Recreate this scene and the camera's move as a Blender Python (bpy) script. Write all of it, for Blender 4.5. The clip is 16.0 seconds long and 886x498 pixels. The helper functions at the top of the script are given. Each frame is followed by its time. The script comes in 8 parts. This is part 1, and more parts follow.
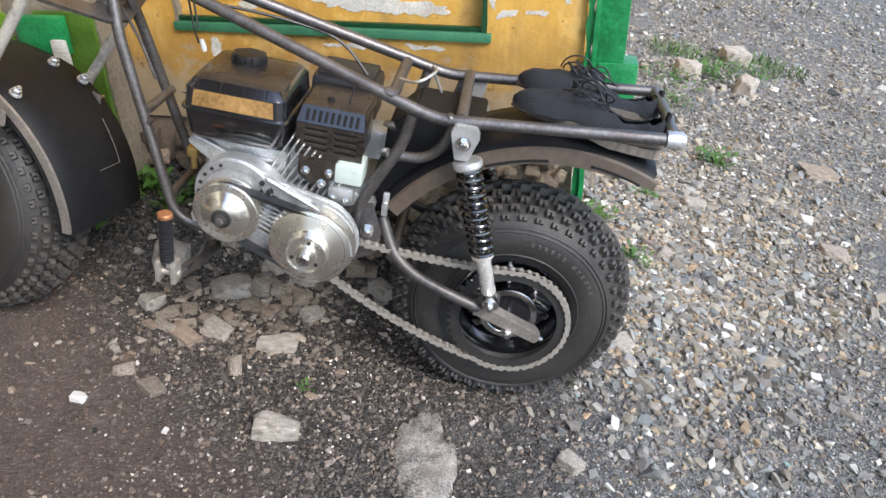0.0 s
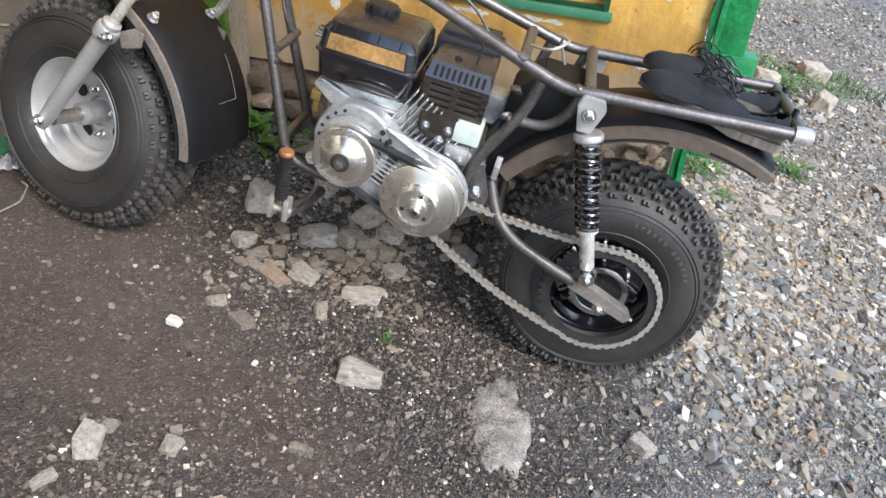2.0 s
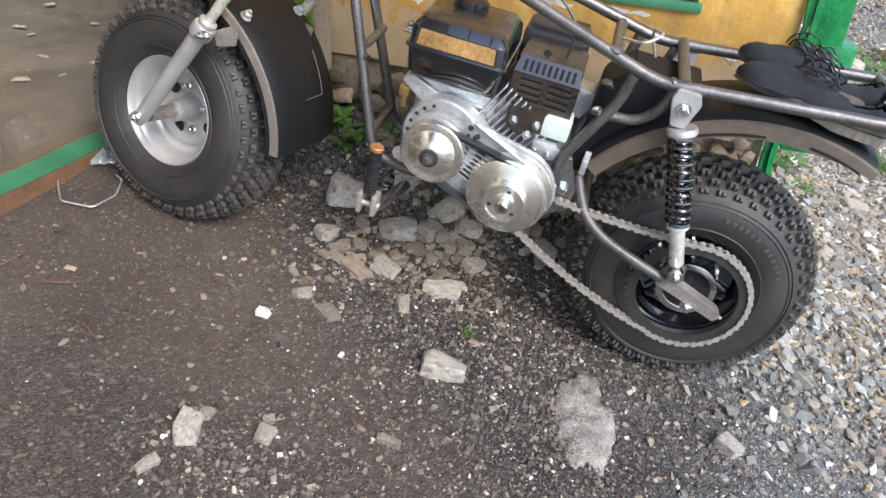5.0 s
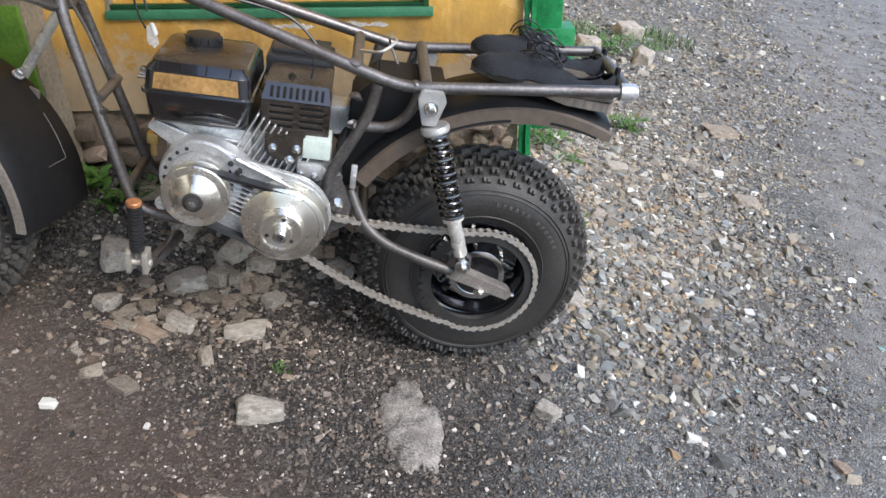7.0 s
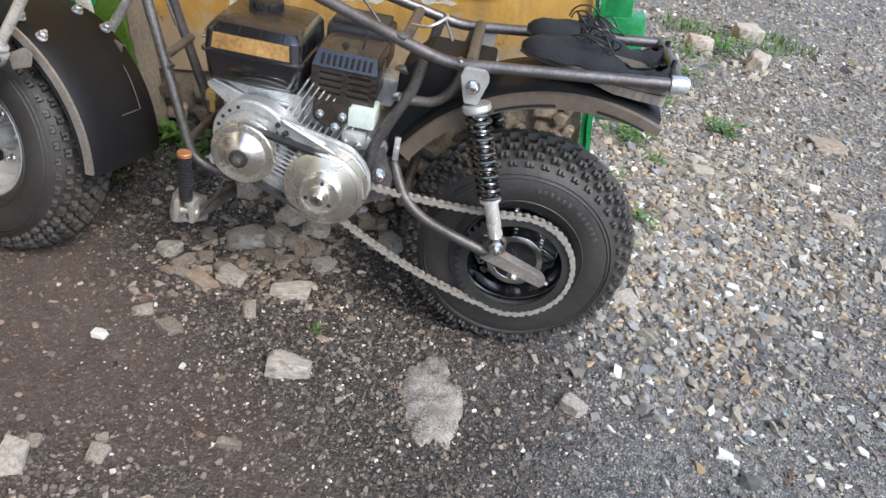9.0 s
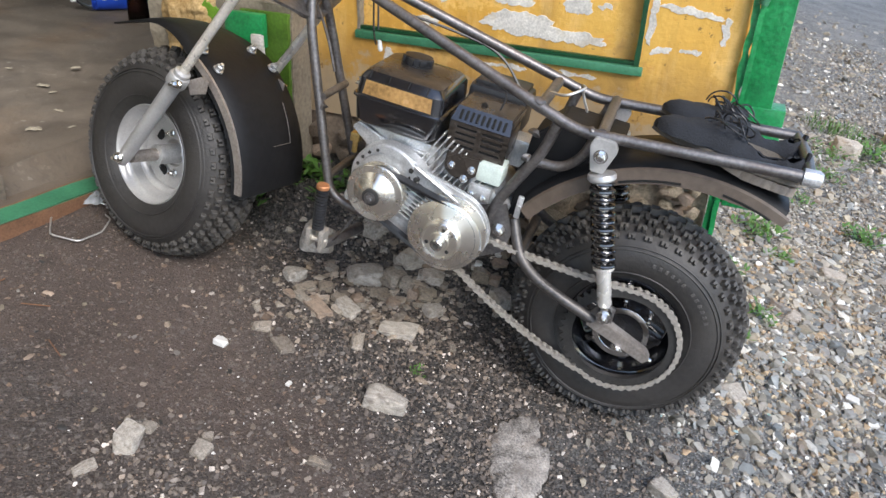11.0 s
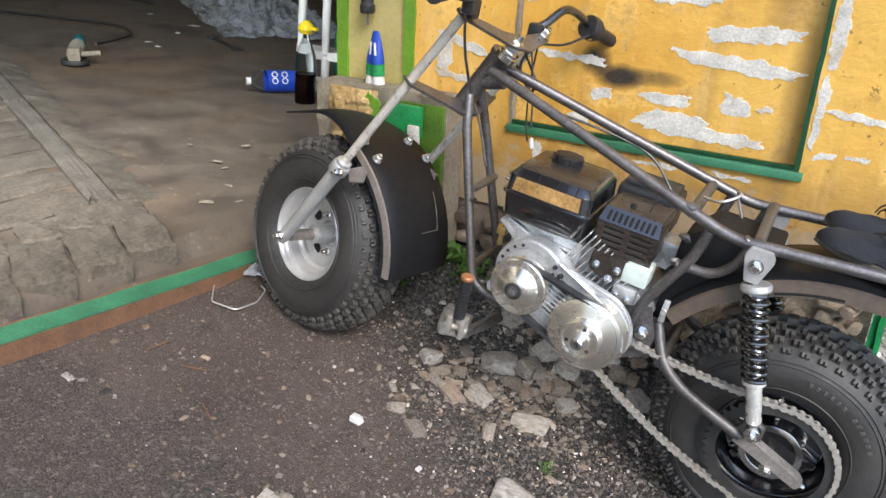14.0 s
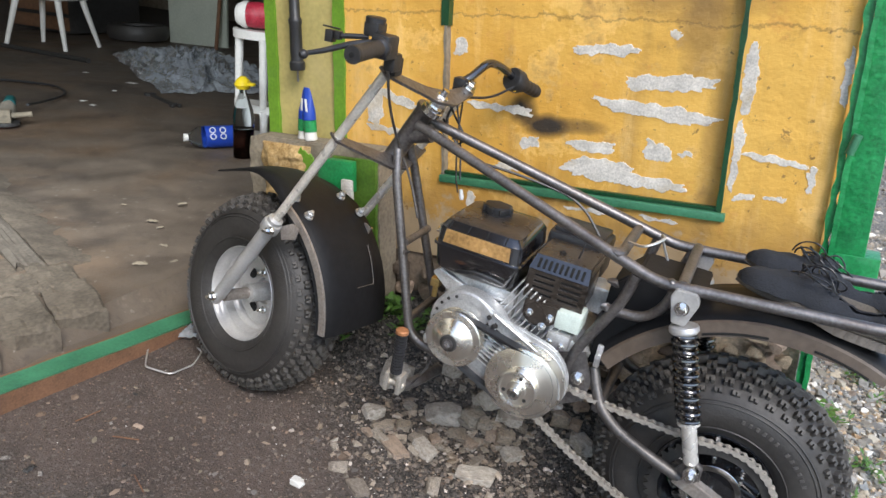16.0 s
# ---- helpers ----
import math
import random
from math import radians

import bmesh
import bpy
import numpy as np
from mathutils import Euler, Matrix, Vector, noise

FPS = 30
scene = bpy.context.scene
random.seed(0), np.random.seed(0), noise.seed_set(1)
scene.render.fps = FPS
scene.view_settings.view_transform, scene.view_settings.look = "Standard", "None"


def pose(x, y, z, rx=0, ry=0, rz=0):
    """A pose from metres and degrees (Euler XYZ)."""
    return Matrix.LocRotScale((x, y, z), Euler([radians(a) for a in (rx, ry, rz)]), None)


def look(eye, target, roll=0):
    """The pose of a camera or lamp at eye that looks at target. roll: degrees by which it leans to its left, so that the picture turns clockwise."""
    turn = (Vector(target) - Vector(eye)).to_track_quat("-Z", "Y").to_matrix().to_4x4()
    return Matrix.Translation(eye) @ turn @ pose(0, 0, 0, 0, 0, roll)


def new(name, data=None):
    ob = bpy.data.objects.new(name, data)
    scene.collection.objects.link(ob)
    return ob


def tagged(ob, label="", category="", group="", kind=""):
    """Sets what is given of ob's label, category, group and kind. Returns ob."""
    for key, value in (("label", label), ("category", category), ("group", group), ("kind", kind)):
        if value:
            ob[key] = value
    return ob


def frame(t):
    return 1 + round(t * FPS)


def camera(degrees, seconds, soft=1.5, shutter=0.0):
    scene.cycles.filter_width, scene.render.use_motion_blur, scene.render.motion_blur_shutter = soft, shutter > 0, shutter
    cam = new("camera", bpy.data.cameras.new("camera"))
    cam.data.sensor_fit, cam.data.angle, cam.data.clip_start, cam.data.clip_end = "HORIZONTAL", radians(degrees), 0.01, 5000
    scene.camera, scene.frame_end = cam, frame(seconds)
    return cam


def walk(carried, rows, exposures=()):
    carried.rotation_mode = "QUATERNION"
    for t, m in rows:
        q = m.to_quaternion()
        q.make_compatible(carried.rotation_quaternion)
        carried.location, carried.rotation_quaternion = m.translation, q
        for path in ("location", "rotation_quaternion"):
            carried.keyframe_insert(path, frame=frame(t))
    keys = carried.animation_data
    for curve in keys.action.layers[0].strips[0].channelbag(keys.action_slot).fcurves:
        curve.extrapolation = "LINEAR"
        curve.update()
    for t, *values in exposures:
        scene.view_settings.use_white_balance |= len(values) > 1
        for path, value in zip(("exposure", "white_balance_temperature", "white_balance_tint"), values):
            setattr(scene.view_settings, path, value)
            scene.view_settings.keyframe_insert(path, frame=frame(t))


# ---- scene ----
cam = camera(61.3, 16.0)
# the yard falls six degrees along +x; yard coordinates are turned into upright ones by SLOPE
SLOPE = Matrix.Rotation(radians(6.0), 4, "Y")
PATH = [
    (0, (0.161, 0.122, 1.152), (0.068, 1.816, 0.093), 11.0),
    (0.5, (0.07, 0.095, 1.118), (0.038, 1.818, 0.102), 15.3),
    (1, (0.013, 0.066, 1.096), (-0.091, 1.756, 0.031), 18.3),
    (1.5, (0.034, 0.056, 1.1), (-0.184, 1.714, 0.004), 16.4),
    (2, (0.032, 0.054, 1.097), (-0.116, 1.716, -0.005), 16.8),
    (2.5, (0.008, 0.044, 1.1), (-0.147, 1.7, -0.011), 17.5),
    (3, (-0.01, 0.015, 1.101), (-0.273, 1.68, 0.025), 14.7),
    (3.2, (-0.022, 0.01, 1.097), (-0.317, 1.674, 0.028), 14.6),
    (5.3, (-0.025, 0.042, 1.091), (-0.303, 1.647, -0.07), 14.5),
    (5.5, (-0.013, 0.04, 1.098), (-0.292, 1.647, -0.06), 13.4),
    (6, (0.025, 0.049, 1.089), (-0.114, 1.693, -0.041), 11.6),
    (6.5, (0.043, 0.048, 1.121), (0.127, 1.769, 0.105), 12.3),
    (7, (0.039, 0.048, 1.101), (0.206, 1.757, 0.075), 10.3),
    (7.5, (0.031, 0.047, 1.087), (0.208, 1.735, 0.029), 11.9),
    (8, (0.061, 0.06, 1.082), (0.231, 1.74, 0.01), 15.8),
    (8.2, (0.095, 0.069, 1.086), (0.21, 1.736, -0.012), 15.5),
    (10.3, (0.228, -0.018, 1.126), (-0.116, 1.717, 0.192), 10.7),
    (10.5, (0.232, -0.017, 1.122), (-0.141, 1.72, 0.204), 11.9),
    (11, (0.202, -0.011, 1.106), (-0.249, 1.665, 0.111), 13.7),
    (11.5, (0.195, -0.007, 1.145), (-0.386, 1.726, 0.334), 13.1),
    (12, (0.189, -0.017, 1.135), (-0.521, 1.657, 0.301), 11.9),
    (12.5, (0.185, -0.022, 1.126), (-0.632, 1.579, 0.248), 11.9),
    (13, (0.201, -0.015, 1.122), (-0.603, 1.581, 0.224), 10.5),
    (13.5, (0.199, -0.015, 1.118), (-0.565, 1.593, 0.207), 10.3),
    (14, (0.17, -0.02, 1.142), (-0.654, 1.569, 0.25), 11.7),
    (14.5, (0.184, 0.009, 1.161), (-0.636, 1.645, 0.354), 9.7),
    (15, (0.194, 0.011, 1.166), (-0.576, 1.709, 0.443), 9.4),
    (15.5, (0.182, 0.016, 1.161), (-0.607, 1.688, 0.399), 10.0),
    (16, (0.199, 0.007, 1.166), (-0.561, 1.691, 0.401), 10.5),
]
# stops the camera's automatic exposure moves by
EXPOSURE = [(0, 1.19), (1.5, 1.28), (3, 1.31), (5.5, 1.36), (6, 1.33), (6.5, 1.16), (7, 1.06), (7.5, 1.1), (8, 1.18), (10.5, 1.16), (11.5, 1.12), (12.5, 1.22), (14, 1.26), (14.6, 1.14), (15, 1.08), (16, 1.08)]
walk(cam, [(t, SLOPE @ look(eye, target, roll)) for t, eye, target, roll in PATH], EXPOSURE)

# ---- light ----
world = bpy.data.worlds.new("overcast_sky")
scene.world = world
world.use_nodes = True
wn = world.node_tree.nodes
sky = wn.new("ShaderNodeTexSky")
sky.sky_type = "NISHITA"
sky.sun_disc = False
sky.sun_elevation = radians(48)
sky.sun_rotation = radians(131)
wn["Background"].inputs["Strength"].default_value = 0.15
world.node_tree.links.new(sky.outputs["Color"], wn["Background"].inputs["Color"])
sun = new("sun", bpy.data.lights.new("sun", "SUN"))
sun.data.energy, sun.data.angle, sun.data.color = 1.45, radians(24), (1.0, 0.965, 0.92)
sun.matrix_world = look((6.2, -4.2, 8), (0, 1.2, 0))

# ---- materials ----


def mat(name, base, rough=0.6, metal=0.0, vary=0.25, scale=12.0, bump=0.0, bump_scale=120.0, tint=None, island=False, spec=0.5, coat=0.0, stain=0.0, stain_col=(0.1, 0.08, 0.06)):
    """Procedural surface: base colour varied at two scales, with fine relief."""
    m = bpy.data.materials.new(name)
    m.use_nodes = True
    nt = m.node_tree
    n, l = nt.nodes, nt.links
    b = n["Principled BSDF"]
    b.inputs["Roughness"].default_value, b.inputs["Metallic"].default_value = rough, metal
    b.inputs["Specular IOR Level"].default_value = spec
    b.inputs["Coat Weight"].default_value = coat
    tc = n.new("ShaderNodeTexCoord")
    n1, n2 = n.new("ShaderNodeTexNoise"), n.new("ShaderNodeTexNoise")
    n1.inputs["Scale"].default_value, n1.inputs["Detail"].default_value = scale, 6
    n2.inputs["Scale"].default_value, n2.inputs["Detail"].default_value = scale * 9, 4
    for q in (n1, n2):
        l.new(tc.outputs["Object"], q.inputs["Vector"])
    add = n.new("ShaderNodeMath")
    add.operation = "ADD"
    l.new(n1.outputs["Fac"], add.inputs[0])
    l.new(n2.outputs["Fac"], add.inputs[1])
    ramp = n.new("ShaderNodeMapRange")
    ramp.inputs["From Min"].default_value, ramp.inputs["From Max"].default_value = 0.7, 1.3
    l.new(add.outputs[0], ramp.inputs["Value"])
    mix = n.new("ShaderNodeMix")
    mix.data_type = "RGBA"
    l.new(ramp.outputs["Result"], mix.inputs["Factor"])
    lo = [max(0, c * (1 - vary)) for c in base]
    hi = [min(1, c * (1 + vary)) for c in (tint or base)]
    mix.inputs["A"].default_value, mix.inputs["B"].default_value = (*lo, 1), (*hi, 1)
    col = mix.outputs["Result"]
    if island:
        geo = n.new("ShaderNodeNewGeometry")
        obi = n.new("ShaderNodeObjectInfo")
        sm = n.new("ShaderNodeMath")
        sm.operation = "ADD"
        l.new(geo.outputs["Random Per Island"], sm.inputs[0])
        l.new(obi.outputs["Random"], sm.inputs[1])
        fr = n.new("ShaderNodeMath")
        fr.operation = "FRACT"
        l.new(sm.outputs[0], fr.inputs[0])
        cr = n.new("ShaderNodeValToRGB")
        els = cr.color_ramp.elements
        for i, (p, c) in enumerate(island):
            e = els[i] if i < 2 else els.new(p)
            e.position, e.color = p, (*c, 1)
        l.new(fr.outputs[0], cr.inputs["Fac"])
        mu = n.new("ShaderNodeMix")
        mu.data_type, mu.blend_type = "RGBA", "MULTIPLY"
        mu.inputs["Factor"].default_value = 1.0
        l.new(col, mu.inputs["A"])
        l.new(cr.outputs["Color"], mu.inputs["B"])
        col = mu.outputs["Result"]
    if stain:
        n3 = n.new("ShaderNodeTexNoise")
        n3.inputs["Scale"].default_value, n3.inputs["Detail"].default_value = scale * 0.6, 8
        l.new(tc.outputs["Object"], n3.inputs["Vector"])
        r3 = n.new("ShaderNodeMapRange")
        r3.inputs["From Min"].default_value, r3.inputs["From Max"].default_value = 0.56, 0.7
        r3.inputs["To Max"].default_value = stain
        l.new(n3.outputs["Fac"], r3.inputs["Value"])
        m3 = n.new("ShaderNodeMix")
        m3.data_type = "RGBA"
        l.new(r3.outputs["Result"], m3.inputs["Factor"])
        l.new(col, m3.inputs["A"])
        m3.inputs["B"].default_value = (*stain_col, 1)
        col = m3.outputs["Result"]
    l.new(col, b.inputs["Base Color"])
    if bump:
        nb = n.new("ShaderNodeTexNoise")
        nb.inputs["Scale"].default_value, nb.inputs["Detail"].default_value = bump_scale, 6
        l.new(tc.outputs["Object"], nb.inputs["Vector"])
        bp = n.new("ShaderNodeBump")
        bp.inputs["Strength"].default_value, bp.inputs["Distance"].default_value = bump, 0.004
        l.new(nb.outputs["Fac"], bp.inputs["Height"])
        l.new(bp.outputs["Normal"], b.inputs["Normal"])
    rr = n.new("ShaderNodeMapRange")
    rr.inputs["To Min"].default_value, rr.inputs["To Max"].default_value = max(0.03, rough - 0.12), min(1, rough + 0.12)
    l.new(n1.outputs["Fac"], rr.inputs["Value"])
    l.new(rr.outputs["Result"], b.inputs["Roughness"])
    return m


STONES = [(0.0, (0.11, 0.115, 0.115)), (0.16, (0.42, 0.38, 0.31)), (0.30, (0.21, 0.235, 0.25)), (0.44, (0.55, 0.49, 0.38)), (0.55, (0.30, 0.25, 0.21)), (0.66, (0.36, 0.39, 0.40)), (0.76, (0.48, 0.44, 0.38)), (0.86, (0.17, 0.175, 0.18)), (0.93, (0.80, 0.78, 0.72)), (0.965, (1.0, 0.99, 0.95)), (1.0, (0.2, 0.2, 0.2))]
GRIT = [(0.0, (0.055, 0.048, 0.045)), (0.3, (0.24, 0.21, 0.185)), (0.5, (0.08, 0.075, 0.072)), (0.72, (0.40, 0.34, 0.28)), (0.84, (0.13, 0.12, 0.115)), (0.95, (0.40, 0.37, 0.34)), (1.0, (0.95, 0.9, 0.85))]
M_GRAVEL = mat("gravel_stone", (0.74, 0.725, 0.70), 0.7, vary=0.3, scale=55, bump=0.5, island=STONES)
TANS = [(0.0, (0.55, 0.42, 0.28)), (0.3, (0.36, 0.26, 0.17)), (0.5, (0.66, 0.55, 0.40)), (0.7, (0.46, 0.30, 0.17)), (0.85, (0.80, 0.74, 0.62)), (1.0, (0.3, 0.24, 0.19))]
M_TANS = mat("tan_gravel_stone", (0.80, 0.77, 0.73), 0.75, vary=0.3, scale=55, bump=0.5, island=TANS)
M_GRIT = mat("dark_grit", (0.78, 0.725, 0.68), 0.85, vary=0.25, scale=40, bump=0.4, island=GRIT)
M_ROCK = mat("rough_rock", (0.36, 0.325, 0.285), 0.85, vary=0.45, scale=4.0, bump=1.0, bump_scale=8, stain=0.75, stain_col=(0.15, 0.12, 0.095), island=[(0.0, (0.6, 0.56, 0.52)), (0.35, (1.0, 0.97, 0.93)), (0.7, (0.78, 0.68, 0.56)), (1.0, (1.1, 1.08, 1.05))])
M_BITS = mat("stone_bits", (0.40, 0.36, 0.315), 0.85, vary=0.35, scale=60, bump=0.5, island=[(0.0, (0.45, 0.43, 0.40)), (0.35, (1.0, 0.95, 0.88)), (0.7, (0.7, 0.6, 0.5)), (1.0, (1.1, 1.08, 1.05))])
M_REDROCK = mat("brick_rubble", (0.33, 0.25, 0.19), 0.9, vary=0.35, scale=3.0, bump=0.8, bump_scale=9, stain=0.4)
M_SLAB = mat("weathered_mortar", (0.25, 0.225, 0.20), 0.9, vary=0.8, scale=26, bump=1.0, bump_scale=70, stain=0.85, stain_col=(0.12, 0.10, 0.085))
M_PALEROCK = mat("pale_mortar_lump", (0.43, 0.385, 0.33), 0.9, vary=0.4, scale=3.5, bump=1.0, bump_scale=8, stain=0.75, stain_col=(0.19, 0.155, 0.125))
M_TREAD = mat("dusty_tread_rubber", (0.072, 0.066, 0.060), 0.6, vary=0.35, scale=14, bump=0.25, bump_scale=150, stain=0.5, stain_col=(0.15, 0.128, 0.105))
M_RUBBER = mat("tyre_rubber", (0.034, 0.031, 0.029), 0.55, vary=0.3, scale=9, bump=0.25, bump_scale=200, stain=0.4, stain_col=(0.070, 0.062, 0.053))
M_BLACK = mat("black_plastic", (0.022, 0.022, 0.024), 0.4, vary=0.3, scale=15, bump=0.12, stain=0.12, stain_col=(0.08, 0.075, 0.065))
M_FENDER = mat("black_rubber_sheet", (0.0105, 0.0105, 0.0115), 0.5, vary=0.3, scale=6, bump=0.12, stain=0.25, stain_col=(0.024, 0.021, 0.018), spec=0.25)
M_GLOSS = mat("gloss_black_paint", (0.011, 0.011, 0.013), 0.15, vary=0.3, scale=10, coat=1.0, spec=0.9)
M_STEEL = mat("bare_steel_tube", (0.19, 0.177, 0.173), 0.42, 0.8, vary=0.35, scale=18, bump=0.15, stain=0.5, stain_col=(0.13, 0.10, 0.085))
M_SILVER = mat("silver_painted_steel", (0.52, 0.51, 0.50), 0.38, 0.5, vary=0.12, scale=25, bump=0.05)
M_ALU = mat("cast_aluminium", (0.64, 0.64, 0.64), 0.36, 0.65, vary=0.25, scale=30, bump=0.3, stain=0.45, stain_col=(0.20, 0.18, 0.16))
M_PULLEY = mat("turned_steel_pulley", (0.93, 0.89, 0.81), 0.27, 0.95, vary=0.03, scale=20)
M_CHROME = mat("zinc_plated_bolt", (0.75, 0.74, 0.72), 0.2, 1.0, vary=0.15, scale=60)
M_CHAIN = mat("chain_steel", (0.50, 0.46, 0.41), 0.45, 0.6, vary=0.3, scale=60)
M_DARK = mat("dark_iron", (0.05, 0.048, 0.046), 0.55, 0.4, vary=0.3, scale=30, bump=0.2)
M_COPPER = mat("rusty_orange_washer", (0.45, 0.20, 0.09), 0.5, 0.5, vary=0.3, scale=40)
M_BROWNMUF = mat("heat_stained_shield", (0.075, 0.062, 0.052), 0.28, 0.5, vary=0.3, scale=15, bump=0.1)
M_GREEN = mat("green_enamel_paint", (0.018, 0.25, 0.075), 0.33, vary=0.35, scale=14, bump=0.8, bump_scale=45, stain=0.35, stain_col=(0.02, 0.08, 0.04))
M_LIME = mat("lime_green_paint", (0.13, 0.27, 0.02), 0.5, vary=0.2, scale=14, bump=0.3, bump_scale=30, stain=0.3, stain_col=(0.1, 0.2, 0.05))
M_CREAM = mat("pale_yellow_paint", (0.46, 0.38, 0.14), 0.6, vary=0.15, scale=8, bump=0.3, bump_scale=30, stain=0.4, stain_col=(0.45, 0.36, 0.18))
M_RUST = mat("rusty_brown_steel", (0.17, 0.085, 0.045), 0.8, vary=0.3, scale=20, bump=0.3, stain=0.4, stain_col=(0.1, 0.06, 0.04))
M_PAVE = mat("grey_paving_stone", (0.112, 0.094, 0.073), 0.9, vary=0.45, scale=9, bump=0.6, bump_scale=28, stain=0.6, stain_col=(0.055, 0.044, 0.034), island=[(0.0, (0.8, 0.78, 0.75)), (0.5, (1.05, 1.0, 0.95)), (1.0, (0.92, 0.9, 0.86))])
M_BOARD = mat("grey_timber", (0.115, 0.098, 0.078), 0.85, vary=0.35, scale=9, bump=0.5, bump_scale=40, stain=0.5, stain_col=(0.06, 0.048, 0.038))
M_WHITE = mat("white_plastic", (0.72, 0.70, 0.66), 0.45, vary=0.08, scale=10, stain=0.2, stain_col=(0.4, 0.36, 0.3))
M_PLASTER = mat("bare_white_plaster", (0.60, 0.565, 0.51), 0.9, vary=0.3, scale=24, bump=0.45, bump_scale=70, stain=0.75, stain_col=(0.42, 0.33, 0.2))
M_ROOM = mat("dingy_room_wall", (0.28, 0.25, 0.20), 0.85, vary=0.3, scale=3, bump=0.3, stain=0.5)
M_BLUE = mat("blue_label", (0.012, 0.05, 0.34), 0.35, vary=0.12, scale=30)
M_RED = mat("red_plastic", (0.42, 0.025, 0.05), 0.35, vary=0.4, scale=16, bump=0.6, bump_scale=50, stain=0.3, stain_col=(0.5, 0.2, 0.22))
M_YELLOWP = mat("yellow_plastic", (0.85, 0.62, 0.02), 0.4, vary=0.1, scale=20)
M_TEAL = mat("dark_teal_plastic", (0.01, 0.10, 0.10), 0.4, vary=0.2, scale=20)
M_CLOTH = mat("black_shoe_fabric", (0.017, 0.019, 0.024), 0.95, vary=0.35, scale=30, bump=0.5, bump_scale=300)
M_SOLE = mat("brown_rubber_sole", (0.30, 0.245, 0.20), 0.7, vary=0.2, scale=30, bump=0.2)
M_RIM = mat("scuffed_tan_rubber", (0.110, 0.094, 0.077), 0.75, vary=0.3, scale=40, bump=0.2)
M_LEAF = mat("weed_leaf", (0.07, 0.16, 0.025), 0.5, vary=0.4, scale=40)
M_WIRE = mat("galvanised_wire", (0.6, 0.58, 0.55), 0.4, 0.6, vary=0.2, scale=40)


def glass(name, col, rough=0.05):
    m = bpy.data.materials.new(name)
    m.use_nodes = True
    b = m.node_tree.nodes["Principled BSDF"]
    b.inputs["Base Color"].default_value = (*col, 1)
    b.inputs["Transmission Weight"].default_value, b.inputs["Roughness"].default_value = 1.0, rough
    b.inputs["IOR"].default_value = 1.15
    return m


M_CLEAR = glass("clear_plastic", (0.85, 0.92, 0.95))
M_COLA = glass("dark_liquid", (0.05, 0.02, 0.015))


def nodes_of(name, rough):
    m = bpy.data.materials.new(name)
    m.use_nodes = True
    n, l = m.node_tree.nodes, m.node_tree.links
    b = n["Principled BSDF"]
    b.inputs["Roughness"].default_value = rough
    return m, n, l, b


def noise_node(n, l, vec, scale, detail=6, rough=0.55):
    q = n.new("ShaderNodeTexNoise")
    q.inputs["Scale"].default_value, q.inputs["Detail"].default_value, q.inputs["Roughness"].default_value = scale, detail, rough
    l.new(vec, q.inputs["Vector"])
    return q.outputs["Fac"]


def rangen(n, l, v, a, b, lo=0.0, hi=1.0):
    q = n.new("ShaderNodeMapRange")
    for k, x in (("From Min", a), ("From Max", b), ("To Min", lo), ("To Max", hi)):
        q.inputs[k].default_value = x
    l.new(v, q.inputs["Value"])
    return q.outputs["Result"]


def mixc(n, l, f, a, b):
    q = n.new("ShaderNodeMix")
    q.data_type = "RGBA"
    for k, x in (("Factor", f), ("A", a), ("B", b)):
        if isinstance(x, (tuple, float)):
            q.inputs[k].default_value = (*x, 1) if isinstance(x, tuple) else x
        else:
            l.new(x, q.inputs[k])
    return q.outputs["Result"]


def math_node(n, l, op, a, b):
    q = n.new("ShaderNodeMath")
    q.operation = op
    for i, x in enumerate((a, b)):
        if isinstance(x, (int, float)):
            q.inputs[i].default_value = x
        else:
            l.new(x, q.inputs[i])
    return q.outputs[0]


def grain_cells(n, l, vec, scale):
    """One random value for each grain, and the distance from its edge."""
    out = []
    for feature in ("F1", "DISTANCE_TO_EDGE"):
        q = n.new("ShaderNodeTexVoronoi")
        q.feature = feature
        q.inputs["Scale"].default_value = scale
        l.new(vec, q.inputs["Vector"])
        out.append(q)
    sp = n.new("ShaderNodeSeparateColor")
    l.new(out[0].outputs["Color"], sp.inputs[0])
    return sp.outputs[0], out[1].outputs["Distance"]


